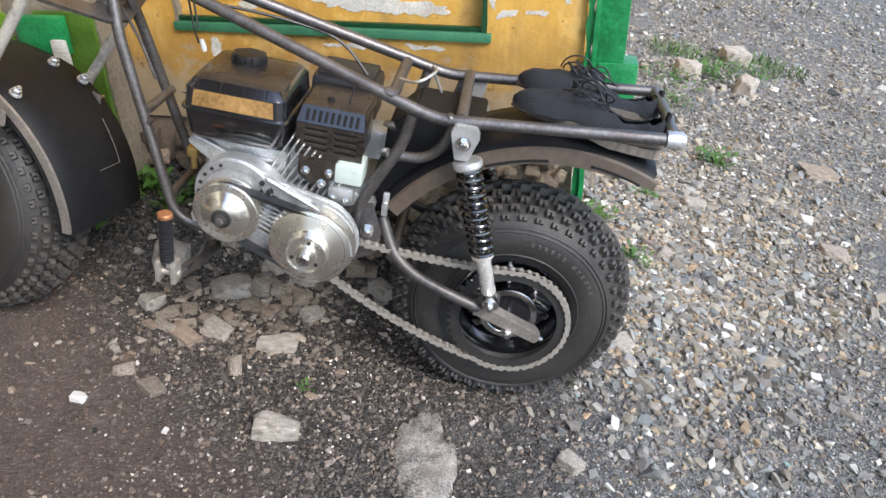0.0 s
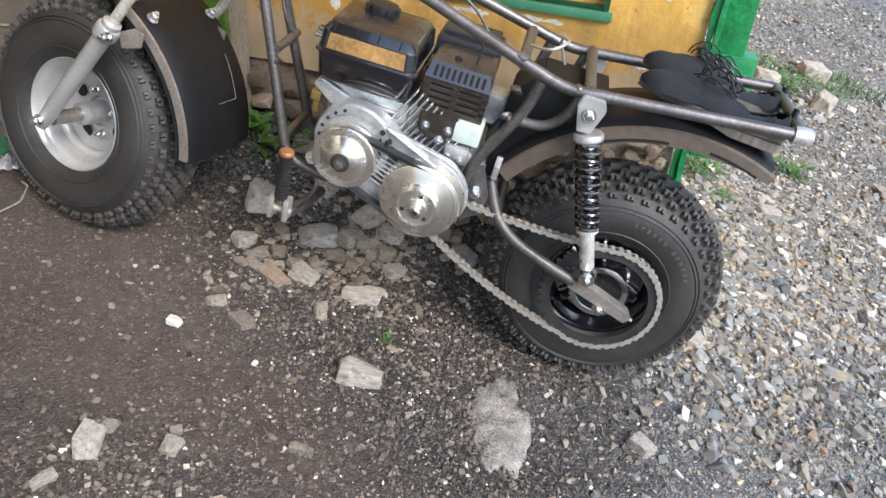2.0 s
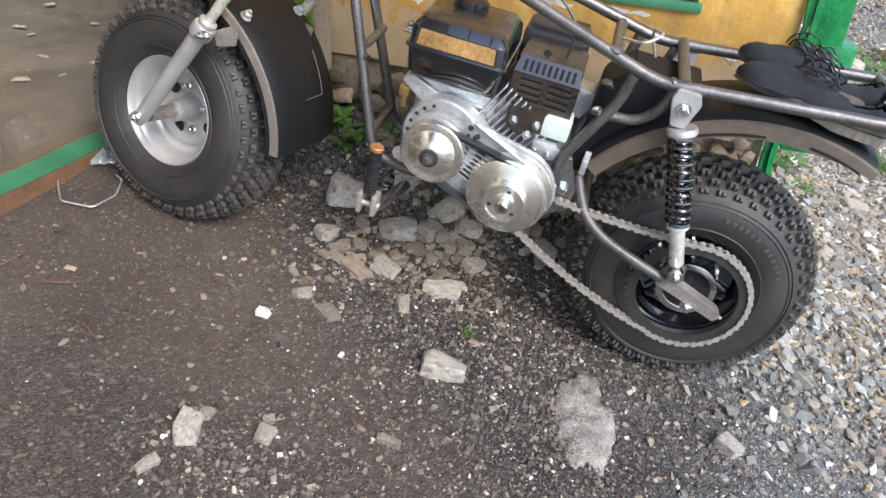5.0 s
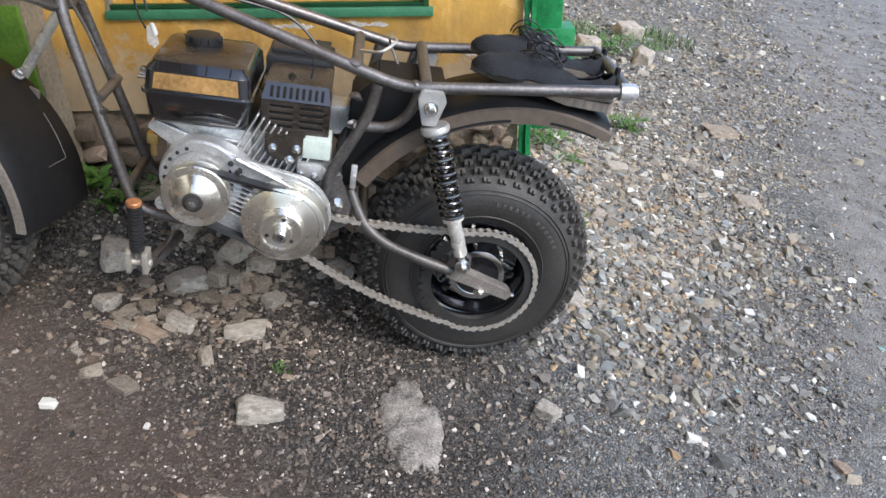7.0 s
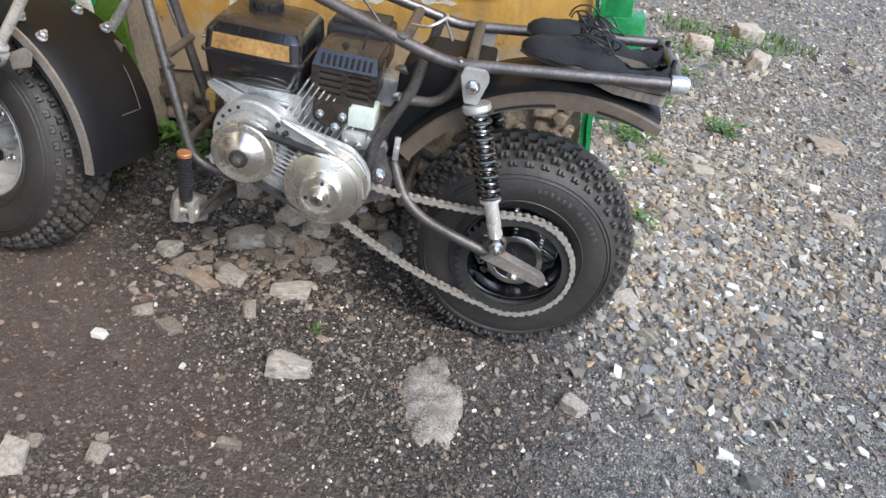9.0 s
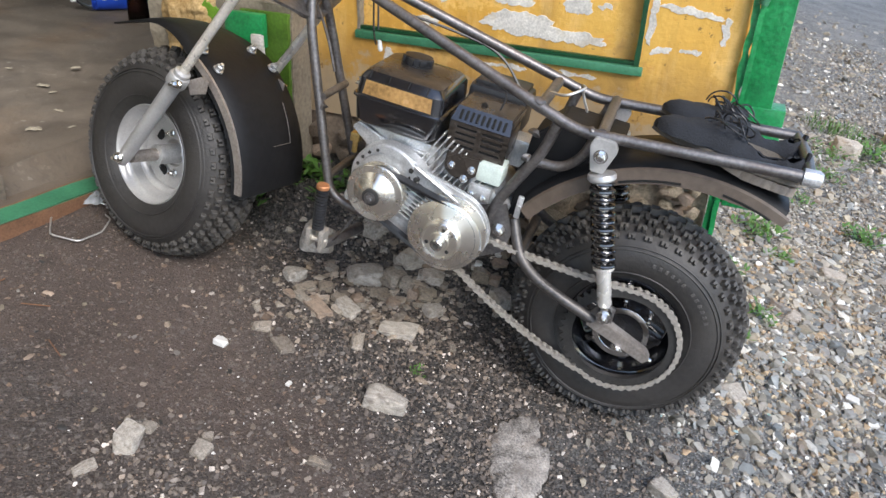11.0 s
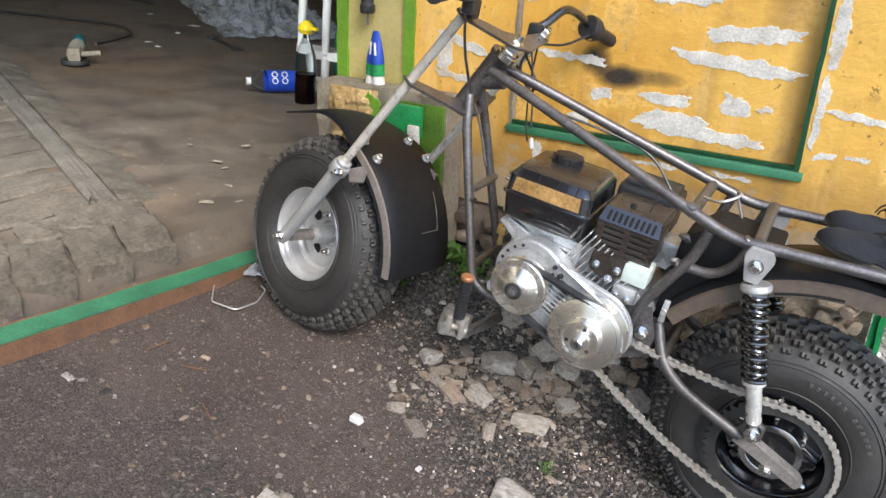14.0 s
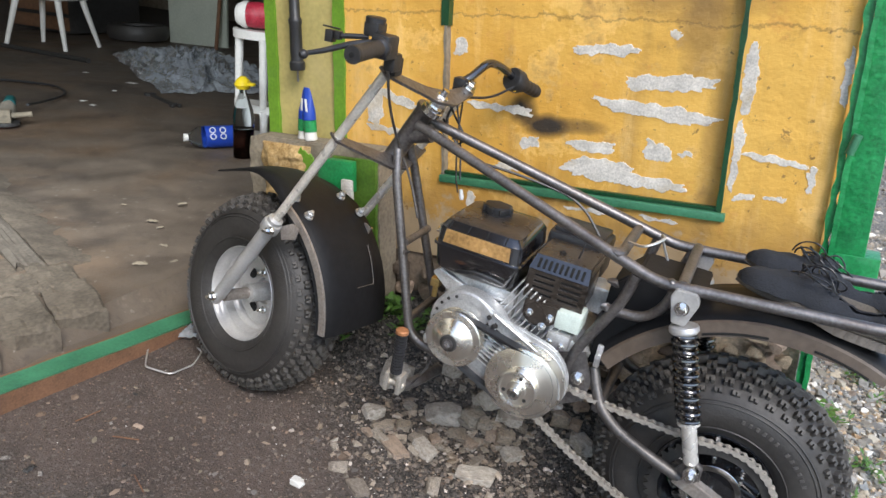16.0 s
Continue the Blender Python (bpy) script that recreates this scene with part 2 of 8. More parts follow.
def yard_material():
    """Packed brown earth by the doorway, dark grit under the bike, grey crushed stone in the yard."""
    m, n, l, b = nodes_of("yard_ground", 0.9)
    tc = n.new("ShaderNodeTexCoord")
    o = tc.outputs["Object"]
    sx = n.new("ShaderNodeSeparateXYZ")
    l.new(o, sx.inputs[0])
    wob = noise_node(n, l, o, 2.2)
    fine = noise_node(n, l, o, 55)
    vfine = noise_node(n, l, o, 210, 3)
    # grit lies beyond a slanting ragged edge and in a strip along the doorway, pale stone beyond that
    k = math_node(n, l, "ADD", sx.outputs["X"], math_node(n, l, "MULTIPLY", sx.outputs["Y"], 0.1))
    k = math_node(n, l, "ADD", k, math_node(n, l, "MULTIPLY", wob, 0.9))
    slant = math_node(n, l, "ADD", math_node(n, l, "ADD", sx.outputs["X"], math_node(n, l, "MULTIPLY", sx.outputs["Y"], 1.3)), math_node(n, l, "MULTIPLY", wob, 0.7))
    strip = math_node(n, l, "ADD", sx.outputs["Y"], math_node(n, l, "MULTIPLY", wob, 0.35))
    f1 = math_node(n, l, "MAXIMUM", rangen(n, l, slant, 1.36, 1.70), rangen(n, l, strip, 0.98, 1.08, 0.45, 0.0))
    f2 = rangen(n, l, k, 0.75, 1.25)
    earth = mixc(n, l, rangen(n, l, wob, 0.35, 0.65), (0.070, 0.051, 0.042), (0.115, 0.087, 0.073))
    earth = mixc(n, l, rangen(n, l, fine, 0.45, 0.7), earth, (0.074, 0.056, 0.046))
    earth = mixc(n, l, rangen(n, l, noise_node(n, l, o, 8, 9, 0.7), 0.54, 0.66, 0, 0.6), earth, (0.044, 0.033, 0.028))
    earth = mixc(n, l, rangen(n, l, noise_node(n, l, o, 17, 9, 0.75), 0.58, 0.66, 0, 0.7), earth, (0.141, 0.111, 0.090))
    earth = mixc(n, l, rangen(n, l, vfine, 0.62, 0.65, 0, 0.9), earth, (0.174, 0.144, 0.118))
    earth = mixc(n, l, rangen(n, l, vfine, 0.34, 0.38, 0.8, 0.0), earth, (0.026, 0.019, 0.016))
    cells, edge = grain_cells(n, l, o, 135)
    big_cells, big_edge = grain_cells(n, l, o, 62)
    grit = mixc(n, l, rangen(n, l, vfine, 0.4, 0.62), (0.018, 0.016, 0.015), (0.085, 0.076, 0.069))
    grit = mixc(n, l, rangen(n, l, cells, 0.6, 1.0, 0, 0.65), grit, (0.20, 0.178, 0.16))
    pale = mixc(n, l, cells, (0.080, 0.083, 0.084), (0.30, 0.302, 0.295))
    pale = mixc(n, l, rangen(n, l, big_cells, 0.6, 1.0, 0, 0.8), pale, (0.42, 0.41, 0.375))
    # grain edges darkened to paint the crevice shade between stones
    pale = mixc(n, l, rangen(n, l, edge, 0.0, 0.16, 0.75, 0.0), pale, (0.05, 0.05, 0.048))
    pale = mixc(n, l, rangen(n, l, noise_node(n, l, o, 1.7, 10, 0.68), 0.47, 0.68, 0, 0.55), pale, (0.33, 0.325, 0.31))
    # smooth pale dust on the trodden path
    path = math_node(n, l, "ADD", math_node(n, l, "SUBTRACT", sx.outputs["X"], math_node(n, l, "MULTIPLY", sx.outputs["Y"], 0.34)), math_node(n, l, "MULTIPLY", noise_node(n, l, o, 3.5, 8, 0.65), 0.6))
    dust = mixc(n, l, rangen(n, l, noise_node(n, l, o, 9, 9, 0.7), 0.38, 0.62), (0.20, 0.19, 0.18), (0.37, 0.355, 0.335))
    pale = mixc(n, l, rangen(n, l, path, 1.0, 1.2, 0, 0.85), pale, dust)
    earth = mixc(n, l, rangen(n, l, cells, 0.90, 0.96, 0, 0.55), earth, (0.170, 0.144, 0.122))
    earth = mixc(n, l, rangen(n, l, noise_node(n, l, o, 4.3, 8, 0.7), 0.56, 0.70, 0, 0.55), earth, (0.133, 0.105, 0.089))
    earth = mixc(n, l, rangen(n, l, noise_node(n, l, o, 3.1, 7, 0.6), 0.30, 0.40, 0.55, 0.0), earth, (0.043, 0.032, 0.027))
    c = mixc(n, l, f2, mixc(n, l, f1, earth, grit), pale)
    l.new(c, b.inputs["Base Color"])
    bp = n.new("ShaderNodeBump")
    bp.inputs["Strength"].default_value, bp.inputs["Distance"].default_value = 1.0, 0.0065
    h = math_node(n, l, "ADD", math_node(n, l, "ADD", fine, vfine), math_node(n, l, "MULTIPLY", math_node(n, l, "MULTIPLY", math_node(n, l, "MINIMUM", edge, 0.3), f1), 1.6))
    l.new(h, bp.inputs["Height"])
    l.new(bp.outputs["Normal"], b.inputs["Normal"])
    return m


def wall_material():
    """Ochre paint over plaster, scuffed and dirty towards its foot."""
    m, n, l, b = nodes_of("ochre_wall_paint", 0.75)
    tc = n.new("ShaderNodeTexCoord")
    o = tc.outputs["Object"]
    big, mid, fine = noise_node(n, l, o, 2.5), noise_node(n, l, o, 11, 8, 0.65), noise_node(n, l, o, 70, 5)
    c = mixc(n, l, rangen(n, l, big, 0.3, 0.7), (0.62, 0.315, 0.042), (0.73, 0.43, 0.09))
    c = mixc(n, l, rangen(n, l, noise_node(n, l, o, 5.5, 9, 0.72), 0.53, 0.56, 0, 0.6), c, (0.86, 0.53, 0.15))
    c = mixc(n, l, rangen(n, l, noise_node(n, l, o, 9.0, 9, 0.75), 0.60, 0.625, 0, 0.7), c, (0.66, 0.34, 0.07))
    c = mixc(n, l, rangen(n, l, mid, 0.58, 0.70, 0, 0.6), c, (0.30, 0.16, 0.05))
    mp = n.new("ShaderNodeMapping")
    mp.inputs["Scale"].default_value = (14, 1, 1.3)
    l.new(o, mp.inputs["Vector"])
    streak = noise_node(n, l, mp.outputs[0], 1.0)
    c = mixc(n, l, rangen(n, l, streak, 0.56, 0.74, 0, 0.45), c, (0.24, 0.14, 0.05))
    mq = n.new("ShaderNodeMapping")
    mq.inputs["Scale"].default_value = (6, 1, 1.1)
    l.new(o, mq.inputs["Vector"])
    c = mixc(n, l, rangen(n, l, noise_node(n, l, mq.outputs[0], 1.6, 8, 0.7), 0.52, 0.66, 0, 0.5), c, (0.86, 0.57, 0.22))
    c = mixc(n, l, rangen(n, l, fine, 0.66, 0.74, 0, 0.7), c, (0.20, 0.12, 0.05))
    # smear of black spray and three soft brown patches towards the right of the walled-up window
    sx = n.new("ShaderNodeSeparateXYZ")
    l.new(o, sx.inputs[0])
    wob = math_node(n, l, "MULTIPLY", math_node(n, l, "SUBTRACT", noise_node(n, l, o, 14), 0.5), 1.6)
    for x, z, rx, rz, amt, col in ((-0.304, 0.866, 0.036, 0.036, 1.0, (0.018, 0.015, 0.013)), (-0.248, 0.832, 0.058, 0.027, 0.97, (0.018, 0.015, 0.013)), (-0.170, 0.838, 0.075, 0.018, 0.65, (0.03, 0.025, 0.02)), (0.10, 1.07, 0.05, 0.12, 0.55, (0.12, 0.07, 0.03)), (0.05, 1.16, 0.2, 0.07, 0.5, (0.14, 0.08, 0.035)), (0.155, 0.80, 0.03, 0.2, 0.4, (0.2, 0.11, 0.04))):
        u = math_node(n, l, "DIVIDE", math_node(n, l, "SUBTRACT", sx.outputs["X"], x), rx)
        w = math_node(n, l, "DIVIDE", math_node(n, l, "SUBTRACT", sx.outputs["Z"], z), rz)
        r2 = math_node(n, l, "ADD", math_node(n, l, "MULTIPLY", u, u), math_node(n, l, "MULTIPLY", w, w))
        c = mixc(n, l, rangen(n, l, math_node(n, l, "ADD", r2, wob), 0.2, 1.5, amt, 0.0), c, col)
    # long level crack across the walled-up window
    ck = math_node(n, l, "ADD", sx.outputs["Z"], math_node(n, l, "MULTIPLY", math_node(n, l, "SUBTRACT", noise_node(n, l, o, 6, 9, 0.75), 0.5), 0.09))
    ck = math_node(n, l, "ABSOLUTE", math_node(n, l, "SUBTRACT", ck, 1.088), 0.0)
    c = mixc(n, l, rangen(n, l, ck, 0.001, 0.0035, 0.5, 0.0), c, (0.14, 0.08, 0.03))
    # dirt splashed up along the foot, with a ragged upper edge
    foot = math_node(n, l, "ADD", sx.outputs["Z"], math_node(n, l, "MULTIPLY", mid, 0.28))
    c = mixc(n, l, rangen(n, l, foot, 0.64, 0.88, 0.8, 0.0), c, (0.19, 0.112, 0.046))
    pits = noise_node(n, l, o, 32, 6, 0.7)
    c = mixc(n, l, rangen(n, l, pits, 0.645, 0.67, 0, 0.75), c, (0.17, 0.095, 0.035))
    c = mixc(n, l, rangen(n, l, math_node(n, l, "ADD", foot, math_node(n, l, "MULTIPLY", pits, 0.2)), 0.80, 0.83, 0.5, 0.0), c, (0.42, 0.36, 0.27))
    l.new(c, b.inputs["Base Color"])
    bp = n.new("ShaderNodeBump")
    bp.inputs["Strength"].default_value, bp.inputs["Distance"].default_value = 0.42, 0.01
    l.new(math_node(n, l, "ADD", mid, math_node(n, l, "MULTIPLY", fine, 0.4)), bp.inputs["Height"])
    l.new(bp.outputs["Normal"], b.inputs["Normal"])
    return m


def floor_material():
    """Trodden concrete: oily stains, rusty warmth, pale scuffs and crumbs."""
    m, n, l, b = nodes_of("stained_concrete", 0.62)
    o = n.new("ShaderNodeTexCoord").outputs["Object"]
    big, mid = noise_node(n, l, o, 1.3, 8, 0.6), noise_node(n, l, o, 4.5, 9, 0.65)
    fine = noise_node(n, l, o, 38, 6, 0.65)
    c = mixc(n, l, rangen(n, l, mid, 0.35, 0.68), (0.082, 0.065, 0.050), (0.140, 0.110, 0.082))
    c = mixc(n, l, rangen(n, l, big, 0.50, 0.72, 0, 0.65), c, (0.170, 0.104, 0.056))
    c = mixc(n, l, rangen(n, l, noise_node(n, l, o, 2.1, 8, 0.7), 0.54, 0.66, 0, 0.75), c, (0.050, 0.040, 0.033))
    c = mixc(n, l, rangen(n, l, noise_node(n, l, o, 9.5, 9, 0.78), 0.60, 0.66, 0, 0.7), c, (0.215, 0.175, 0.138))
    c = mixc(n, l, rangen(n, l, fine, 0.56, 0.72, 0, 0.6), c, (0.060, 0.048, 0.039))
    cells, edge = grain_cells(n, l, o, 95)
    c = mixc(n, l, rangen(n, l, cells, 0.990, 0.996, 0, 0.55), c, (0.26, 0.23, 0.195))
    l.new(c, b.inputs["Base Color"])
    l.new(rangen(n, l, mid, 0.35, 0.7, 0.5, 0.85), b.inputs["Roughness"])
    bp = n.new("ShaderNodeBump")
    bp.inputs["Strength"].default_value, bp.inputs["Distance"].default_value = 0.7, 0.008
    l.new(math_node(n, l, "ADD", mid, math_node(n, l, "MULTIPLY", fine, 0.5)), bp.inputs["Height"])
    l.new(bp.outputs["Normal"], b.inputs["Normal"])
    return m


M_FLOOR = floor_material()
M_YARD = yard_material()
M_OCHRE = wall_material()

# amber colour painted in place of the tank front's reflection of the yard
M_TANKREFLECT = mat("amber_reflection", (0.34, 0.195, 0.070), 0.22, vary=0.45, scale=14, coat=0.5, stain=0.8, stain_col=(0.07, 0.05, 0.025))
M_VALVE = mat("pale_mint_plate", (0.60, 0.68, 0.62), 0.4, vary=0.15, scale=40, stain=0.3, stain_col=(0.3, 0.32, 0.28))
M_BRIGHT = mat("bright_zinc", (0.82, 0.79, 0.74), 0.28, 0.55, vary=0.15, scale=30)
M_LIMEDARK = mat("dark_lime_paint", (0.085, 0.175, 0.018), 0.6, vary=0.3, scale=12, bump=0.5, bump_scale=30, stain=0.7, stain_col=(0.04, 0.05, 0.025))
# flat black that paints the shade in slots, notches, gaps and holes
M_VOID = mat("gap_shade_black", (0.006, 0.006, 0.006), 0.9, vary=0.3, scale=30)
M_YELLOWP2 = mat("brassy_zinc", (0.55, 0.40, 0.16), 0.35, 0.9, vary=0.3, scale=40)
M_EARTH = mat("earth_crumb", (0.21, 0.165, 0.135), 0.95, vary=0.4, scale=30, island=[(0.0, (0.5, 0.45, 0.4)), (0.6, (0.9, 0.8, 0.7)), (1.0, (1.0, 1.0, 1.0))])
M_TILE = mat("tile_glaze", (0.42, 0.56, 0.55), 0.35, vary=0.2, scale=60, island=[(0.0, (0.7, 0.9, 1.0)), (0.5, (1.0, 1.0, 1.0)), (1.0, (0.6, 0.75, 0.7))])
M_CHIP = mat("white_stone", (0.66, 0.64, 0.60), 0.6, vary=0.12, scale=60, bump=0.3)
# frame green darkened to paint the shade inside the window recess
M_GREENSHADE = mat("shaded_green_paint", (0.008, 0.055, 0.02), 0.35, vary=0.3, scale=20, bump=0.3, bump_scale=40)
M_GREENG = mat("weathered_green_paint", (0.05, 0.19, 0.10), 0.4, vary=0.25, scale=16, bump=0.25, bump_scale=40, stain=0.4, stain_col=(0.03, 0.10, 0.06))
M_TUBE2 = mat("brushed_steel_tube", (0.74, 0.69, 0.61), 0.30, 0.4, vary=0.2, scale=22, bump=0.1, stain=0.2, stain_col=(0.3, 0.25, 0.2))
M_STAY = mat("worn_flat_steel", (0.36, 0.32, 0.29), 0.45, 0.6, vary=0.3, scale=20, bump=0.1, stain=0.4, stain_col=(0.24, 0.17, 0.13))
M_LETTER = mat("scuffed_rubber", (0.085, 0.08, 0.075), 0.6, vary=0.4, scale=90)
M_ARM = mat("dark_steel_tube", (0.12, 0.112, 0.108), 0.48, 0.7, vary=0.35, scale=18, bump=0.15, stain=0.5, stain_col=(0.09, 0.07, 0.06))
M_LEDGE = mat("dirty_plaster", (0.22, 0.185, 0.135), 0.9, vary=0.35, scale=10, bump=0.8, bump_scale=50, stain=0.6, stain_col=(0.17, 0.14, 0.10))
M_FILM = mat("crumpled_film", (0.62, 0.67, 0.72), 0.10, vary=0.35, scale=8, coat=0.8)
M_FILM.node_tree.nodes["Principled BSDF"].inputs["Transmission Weight"].default_value = 0.65
M_FILM.node_tree.nodes["Principled BSDF"].inputs["IOR"].default_value = 1.2
M_CABINET = mat("pale_board", (0.42, 0.45, 0.38), 0.6, vary=0.12, scale=5, stain=0.4, stain_col=(0.28, 0.29, 0.24))
M_SHEDBLUE = mat("blue_sheet_metal", (0.02, 0.09, 0.30), 0.4, vary=0.15, scale=3, stain=0.3, stain_col=(0.05, 0.08, 0.15))
M_FOUND = mat("dirty_foundation", (0.17, 0.13, 0.095), 0.95, vary=0.4, scale=12, bump=0.9, bump_scale=50, stain=0.6, stain_col=(0.04, 0.03, 0.025))
M_RUBBLE = mat("tan_rubble_mortar", (0.58, 0.47, 0.335), 0.95, vary=0.45, scale=16, bump=1.0, bump_scale=60, stain=0.5, stain_col=(0.16, 0.10, 0.05))
M_CRUST = mat("flaking_ochre_plaster", (0.34, 0.19, 0.05), 0.95, vary=0.35, scale=18, bump=1.0, bump_scale=60, tint=(0.40, 0.28, 0.13), stain=0.8, stain_col=(0.17, 0.14, 0.10))
M_FENDER2 = mat("dusty_mudguard", (0.100, 0.075, 0.057), 0.45, vary=0.25, scale=7, bump=0.12, stain=0.4, stain_col=(0.03, 0.027, 0.025))


def brushed(m):
    """Fine turning marks round the axle."""
    n, lk = m.node_tree.nodes, m.node_tree.links
    t = n.new("ShaderNodeTangent")
    t.direction_type, t.axis = "RADIAL", "Y"
    b = n["Principled BSDF"]
    b.inputs["Anisotropic"].default_value = 0.85
    b.inputs["Anisotropic Rotation"].default_value = 0.25
    lk.new(t.outputs[0], b.inputs["Tangent"])


brushed(M_PULLEY)

# ---- builders ----
I4 = Matrix.Identity(4)


def finish(bm, smooth=35):
    bmesh.ops.recalc_face_normals(bm, faces=bm.faces)
    lim = radians(smooth)
    for f in bm.faces:
        f.smooth = True
    for e in bm.edges:
        e.smooth = len(e.link_faces) == 2 and e.calc_face_angle(0) < lim
    return bm


def part(name, bm, material, parent=None, label="", smooth=35):
    finish(bm, smooth)
    me = bpy.data.meshes.new(name)
    bm.to_mesh(me)
    bm.free()
    for m in material if isinstance(material, list) else [material]:
        me.materials.append(m)
    ob = new(name, me)
    ob.parent = parent
    if label:
        ob["label"] = label
    return ob


def holder(name, m=I4):
    ob = new(name)
    ob.empty_display_size = 0.05
    ob.matrix_world = m
    return ob


def join(*bms):
    out = bms[0]
    for b in bms[1:]:
        me = bpy.data.meshes.new("tmp")
        b.to_mesh(me)
        out.from_mesh(me)
        b.free()
        bpy.data.meshes.remove(me)
    return out


def moved(bm, m):
    bm.transform(m)
    return bm


def box(x0, x1, y0, y1, z0, z1, bevel=0.0, seg=2):
    bm = bmesh.new()
    bmesh.ops.create_cube(bm, size=1)
    bm.transform(Matrix.Translation(((x0 + x1) / 2, (y0 + y1) / 2, (z0 + z1) / 2)) @ Matrix.Diagonal((abs(x1 - x0), abs(y1 - y0), abs(z1 - z0), 1)))
    if bevel:
        bmesh.ops.bevel(bm, geom=bm.edges[:], offset=bevel, segments=seg, profile=0.6, affect="EDGES")
    return bm


def lathe(profile, seg=48, closed=False):
    """Turns (radius, y) pairs about the y axis."""
    bm = bmesh.new()
    rings = []
    for r, y in profile:
        rings.append([bm.verts.new((r * math.cos(2 * math.pi * i / seg), y, r * math.sin(2 * math.pi * i / seg))) for i in range(seg)] if r > 1e-6 else [bm.verts.new((0, y, 0))])
    pairs = list(zip(rings, rings[1:])) + ([(rings[-1], rings[0])] if closed else [])
    for a, b in pairs:
        for i in range(seg):
            j = (i + 1) % seg
            vs = [a[i % len(a)], a[j % len(a)], b[j % len(b)], b[i % len(b)]]
            vs = list(dict.fromkeys(vs))
            if len(vs) > 2:
                bm.faces.new(vs)
    return bm


def rounded(points, radius=0.05, n=6):
    """A polyline with its corners rounded."""
    pts = [Vector(p) for p in points]
    out = [pts[0]]
    for a, b, c in zip(pts, pts[1:], pts[2:]):
        r = min(radius, (a - b).length * 0.48, (c - b).length * 0.48)
        p, q = b + (a - b).normalized() * r, b + (c - b).normalized() * r
        for i in range(n + 1):
            t = i / n
            out.append(p * (1 - t) ** 2 + b * 2 * t * (1 - t) + q * t ** 2)
    out.append(pts[-1])
    return out


def tube(points, r, seg=14, cap=True, r_end=None):
    pts = [Vector(p) for p in points]
    bm = bmesh.new()
    rings, up = [], None
    for i, p in enumerate(pts):
        d = (pts[min(i + 1, len(pts) - 1)] - pts[max(i - 1, 0)]).normalized()
        if up is None:
            up = d.orthogonal().normalized()
        up = (up - d * up.dot(d)).normalized()
        s = d.cross(up)
        rr = r if r_end is None else r + (r_end - r) * i / (len(pts) - 1)
        rings.append([bm.verts.new(p + (up * math.cos(a) + s * math.sin(a)) * rr) for a in (2 * math.pi * k / seg for k in range(seg))])
    for a, b in zip(rings, rings[1:]):
        for k in range(seg):
            bm.faces.new((a[k], a[(k + 1) % seg], b[(k + 1) % seg], b[k]))
    if cap:
        bm.faces.new(rings[0][::-1])
        bm.faces.new(rings[-1])
    return bm


def rod(a, b, r, seg=14, r_end=None):
    return tube([a, b], r, seg, True, r_end)


def along(a, b):
    """Pose at a whose y axis runs to b."""
    return Matrix.Translation(a) @ (Vector(b) - Vector(a)).to_track_quat("Y", "Z").to_matrix().to_4x4()


def turned(profile, a, b, seg=24):
    """A lathe laid along the line from a to b; y in the profile counts metres from a."""
    return moved(lathe(profile, seg), along(a, b))


def prism(outline, y0, y1, bevel=0.0):
    """An x-z outline pushed from y0 to y1."""
    bm = bmesh.new()
    vs = [bm.verts.new((x, y0, z)) for x, z in outline]
    f = bm.faces.new(vs)
    r = bmesh.ops.extrude_face_region(bm, geom=[f])
    bmesh.ops.translate(bm, verts=[v for v in r["geom"] if isinstance(v, bmesh.types.BMVert)], vec=(0, y1 - y0, 0))
    if bevel:
        bmesh.ops.bevel(bm, geom=bm.edges[:], offset=bevel, segments=2, affect="EDGES", clamp_overlap=True)
    return bm


def bolt_mesh(at, to, r=0.009, h=0.008):
    """A hexagon head with washer and a stub of thread."""
    pr = [(0, 0), (r * 1.35, 0), (r * 1.35, h * 0.25), (r * 0.9, h * 0.25)]
    w = turned(pr + [(0, h * 0.25)], at, to, 16)
    hx = turned([(0, h * 0.25), (r, h * 0.25), (r, h), (r * 0.8, h * 1.15), (0, h * 1.15)], at, to, 6)
    st = turned([(0, h), (r * 0.5, h), (r * 0.5, h * 1.6), (0, h * 1.6)], at, to, 10)
    return join(w, hx, st)


def rough_stone(seed, sx, sy, sz, sub=2, jag=0.35, flat=True):
    """A broken stone: a ball cut by random planes."""
    rnd = random.Random(seed)
    bm = bmesh.new()
    bmesh.ops.create_icosphere(bm, subdivisions=sub, radius=1)
    planes = []
    for _ in range(12):
        v = Vector((rnd.gauss(0, 1), rnd.gauss(0, 1), rnd.gauss(0, 1))).normalized()
        planes.append((v, rnd.uniform(0.45, 0.85)))
    off = Vector((rnd.uniform(0, 99), rnd.uniform(0, 99), rnd.uniform(0, 99)))
    for v in bm.verts:
        for nrm, dd in planes:
            k = v.co.dot(nrm)
            if k > dd:
                v.co -= nrm * (k - dd)
        v.co *= 1 + jag * 0.45 * noise.noise(v.co * 2.2 + off)
        v.co += Vector((noise.noise(v.co * 5 + off), noise.noise(v.co * 5 - off), noise.noise(v.co * 5 + off * 2))) * 0.05
    bm.transform(Matrix.Diagonal((sx, sy, sz, 1)))
    return bm


# ---- ground ----


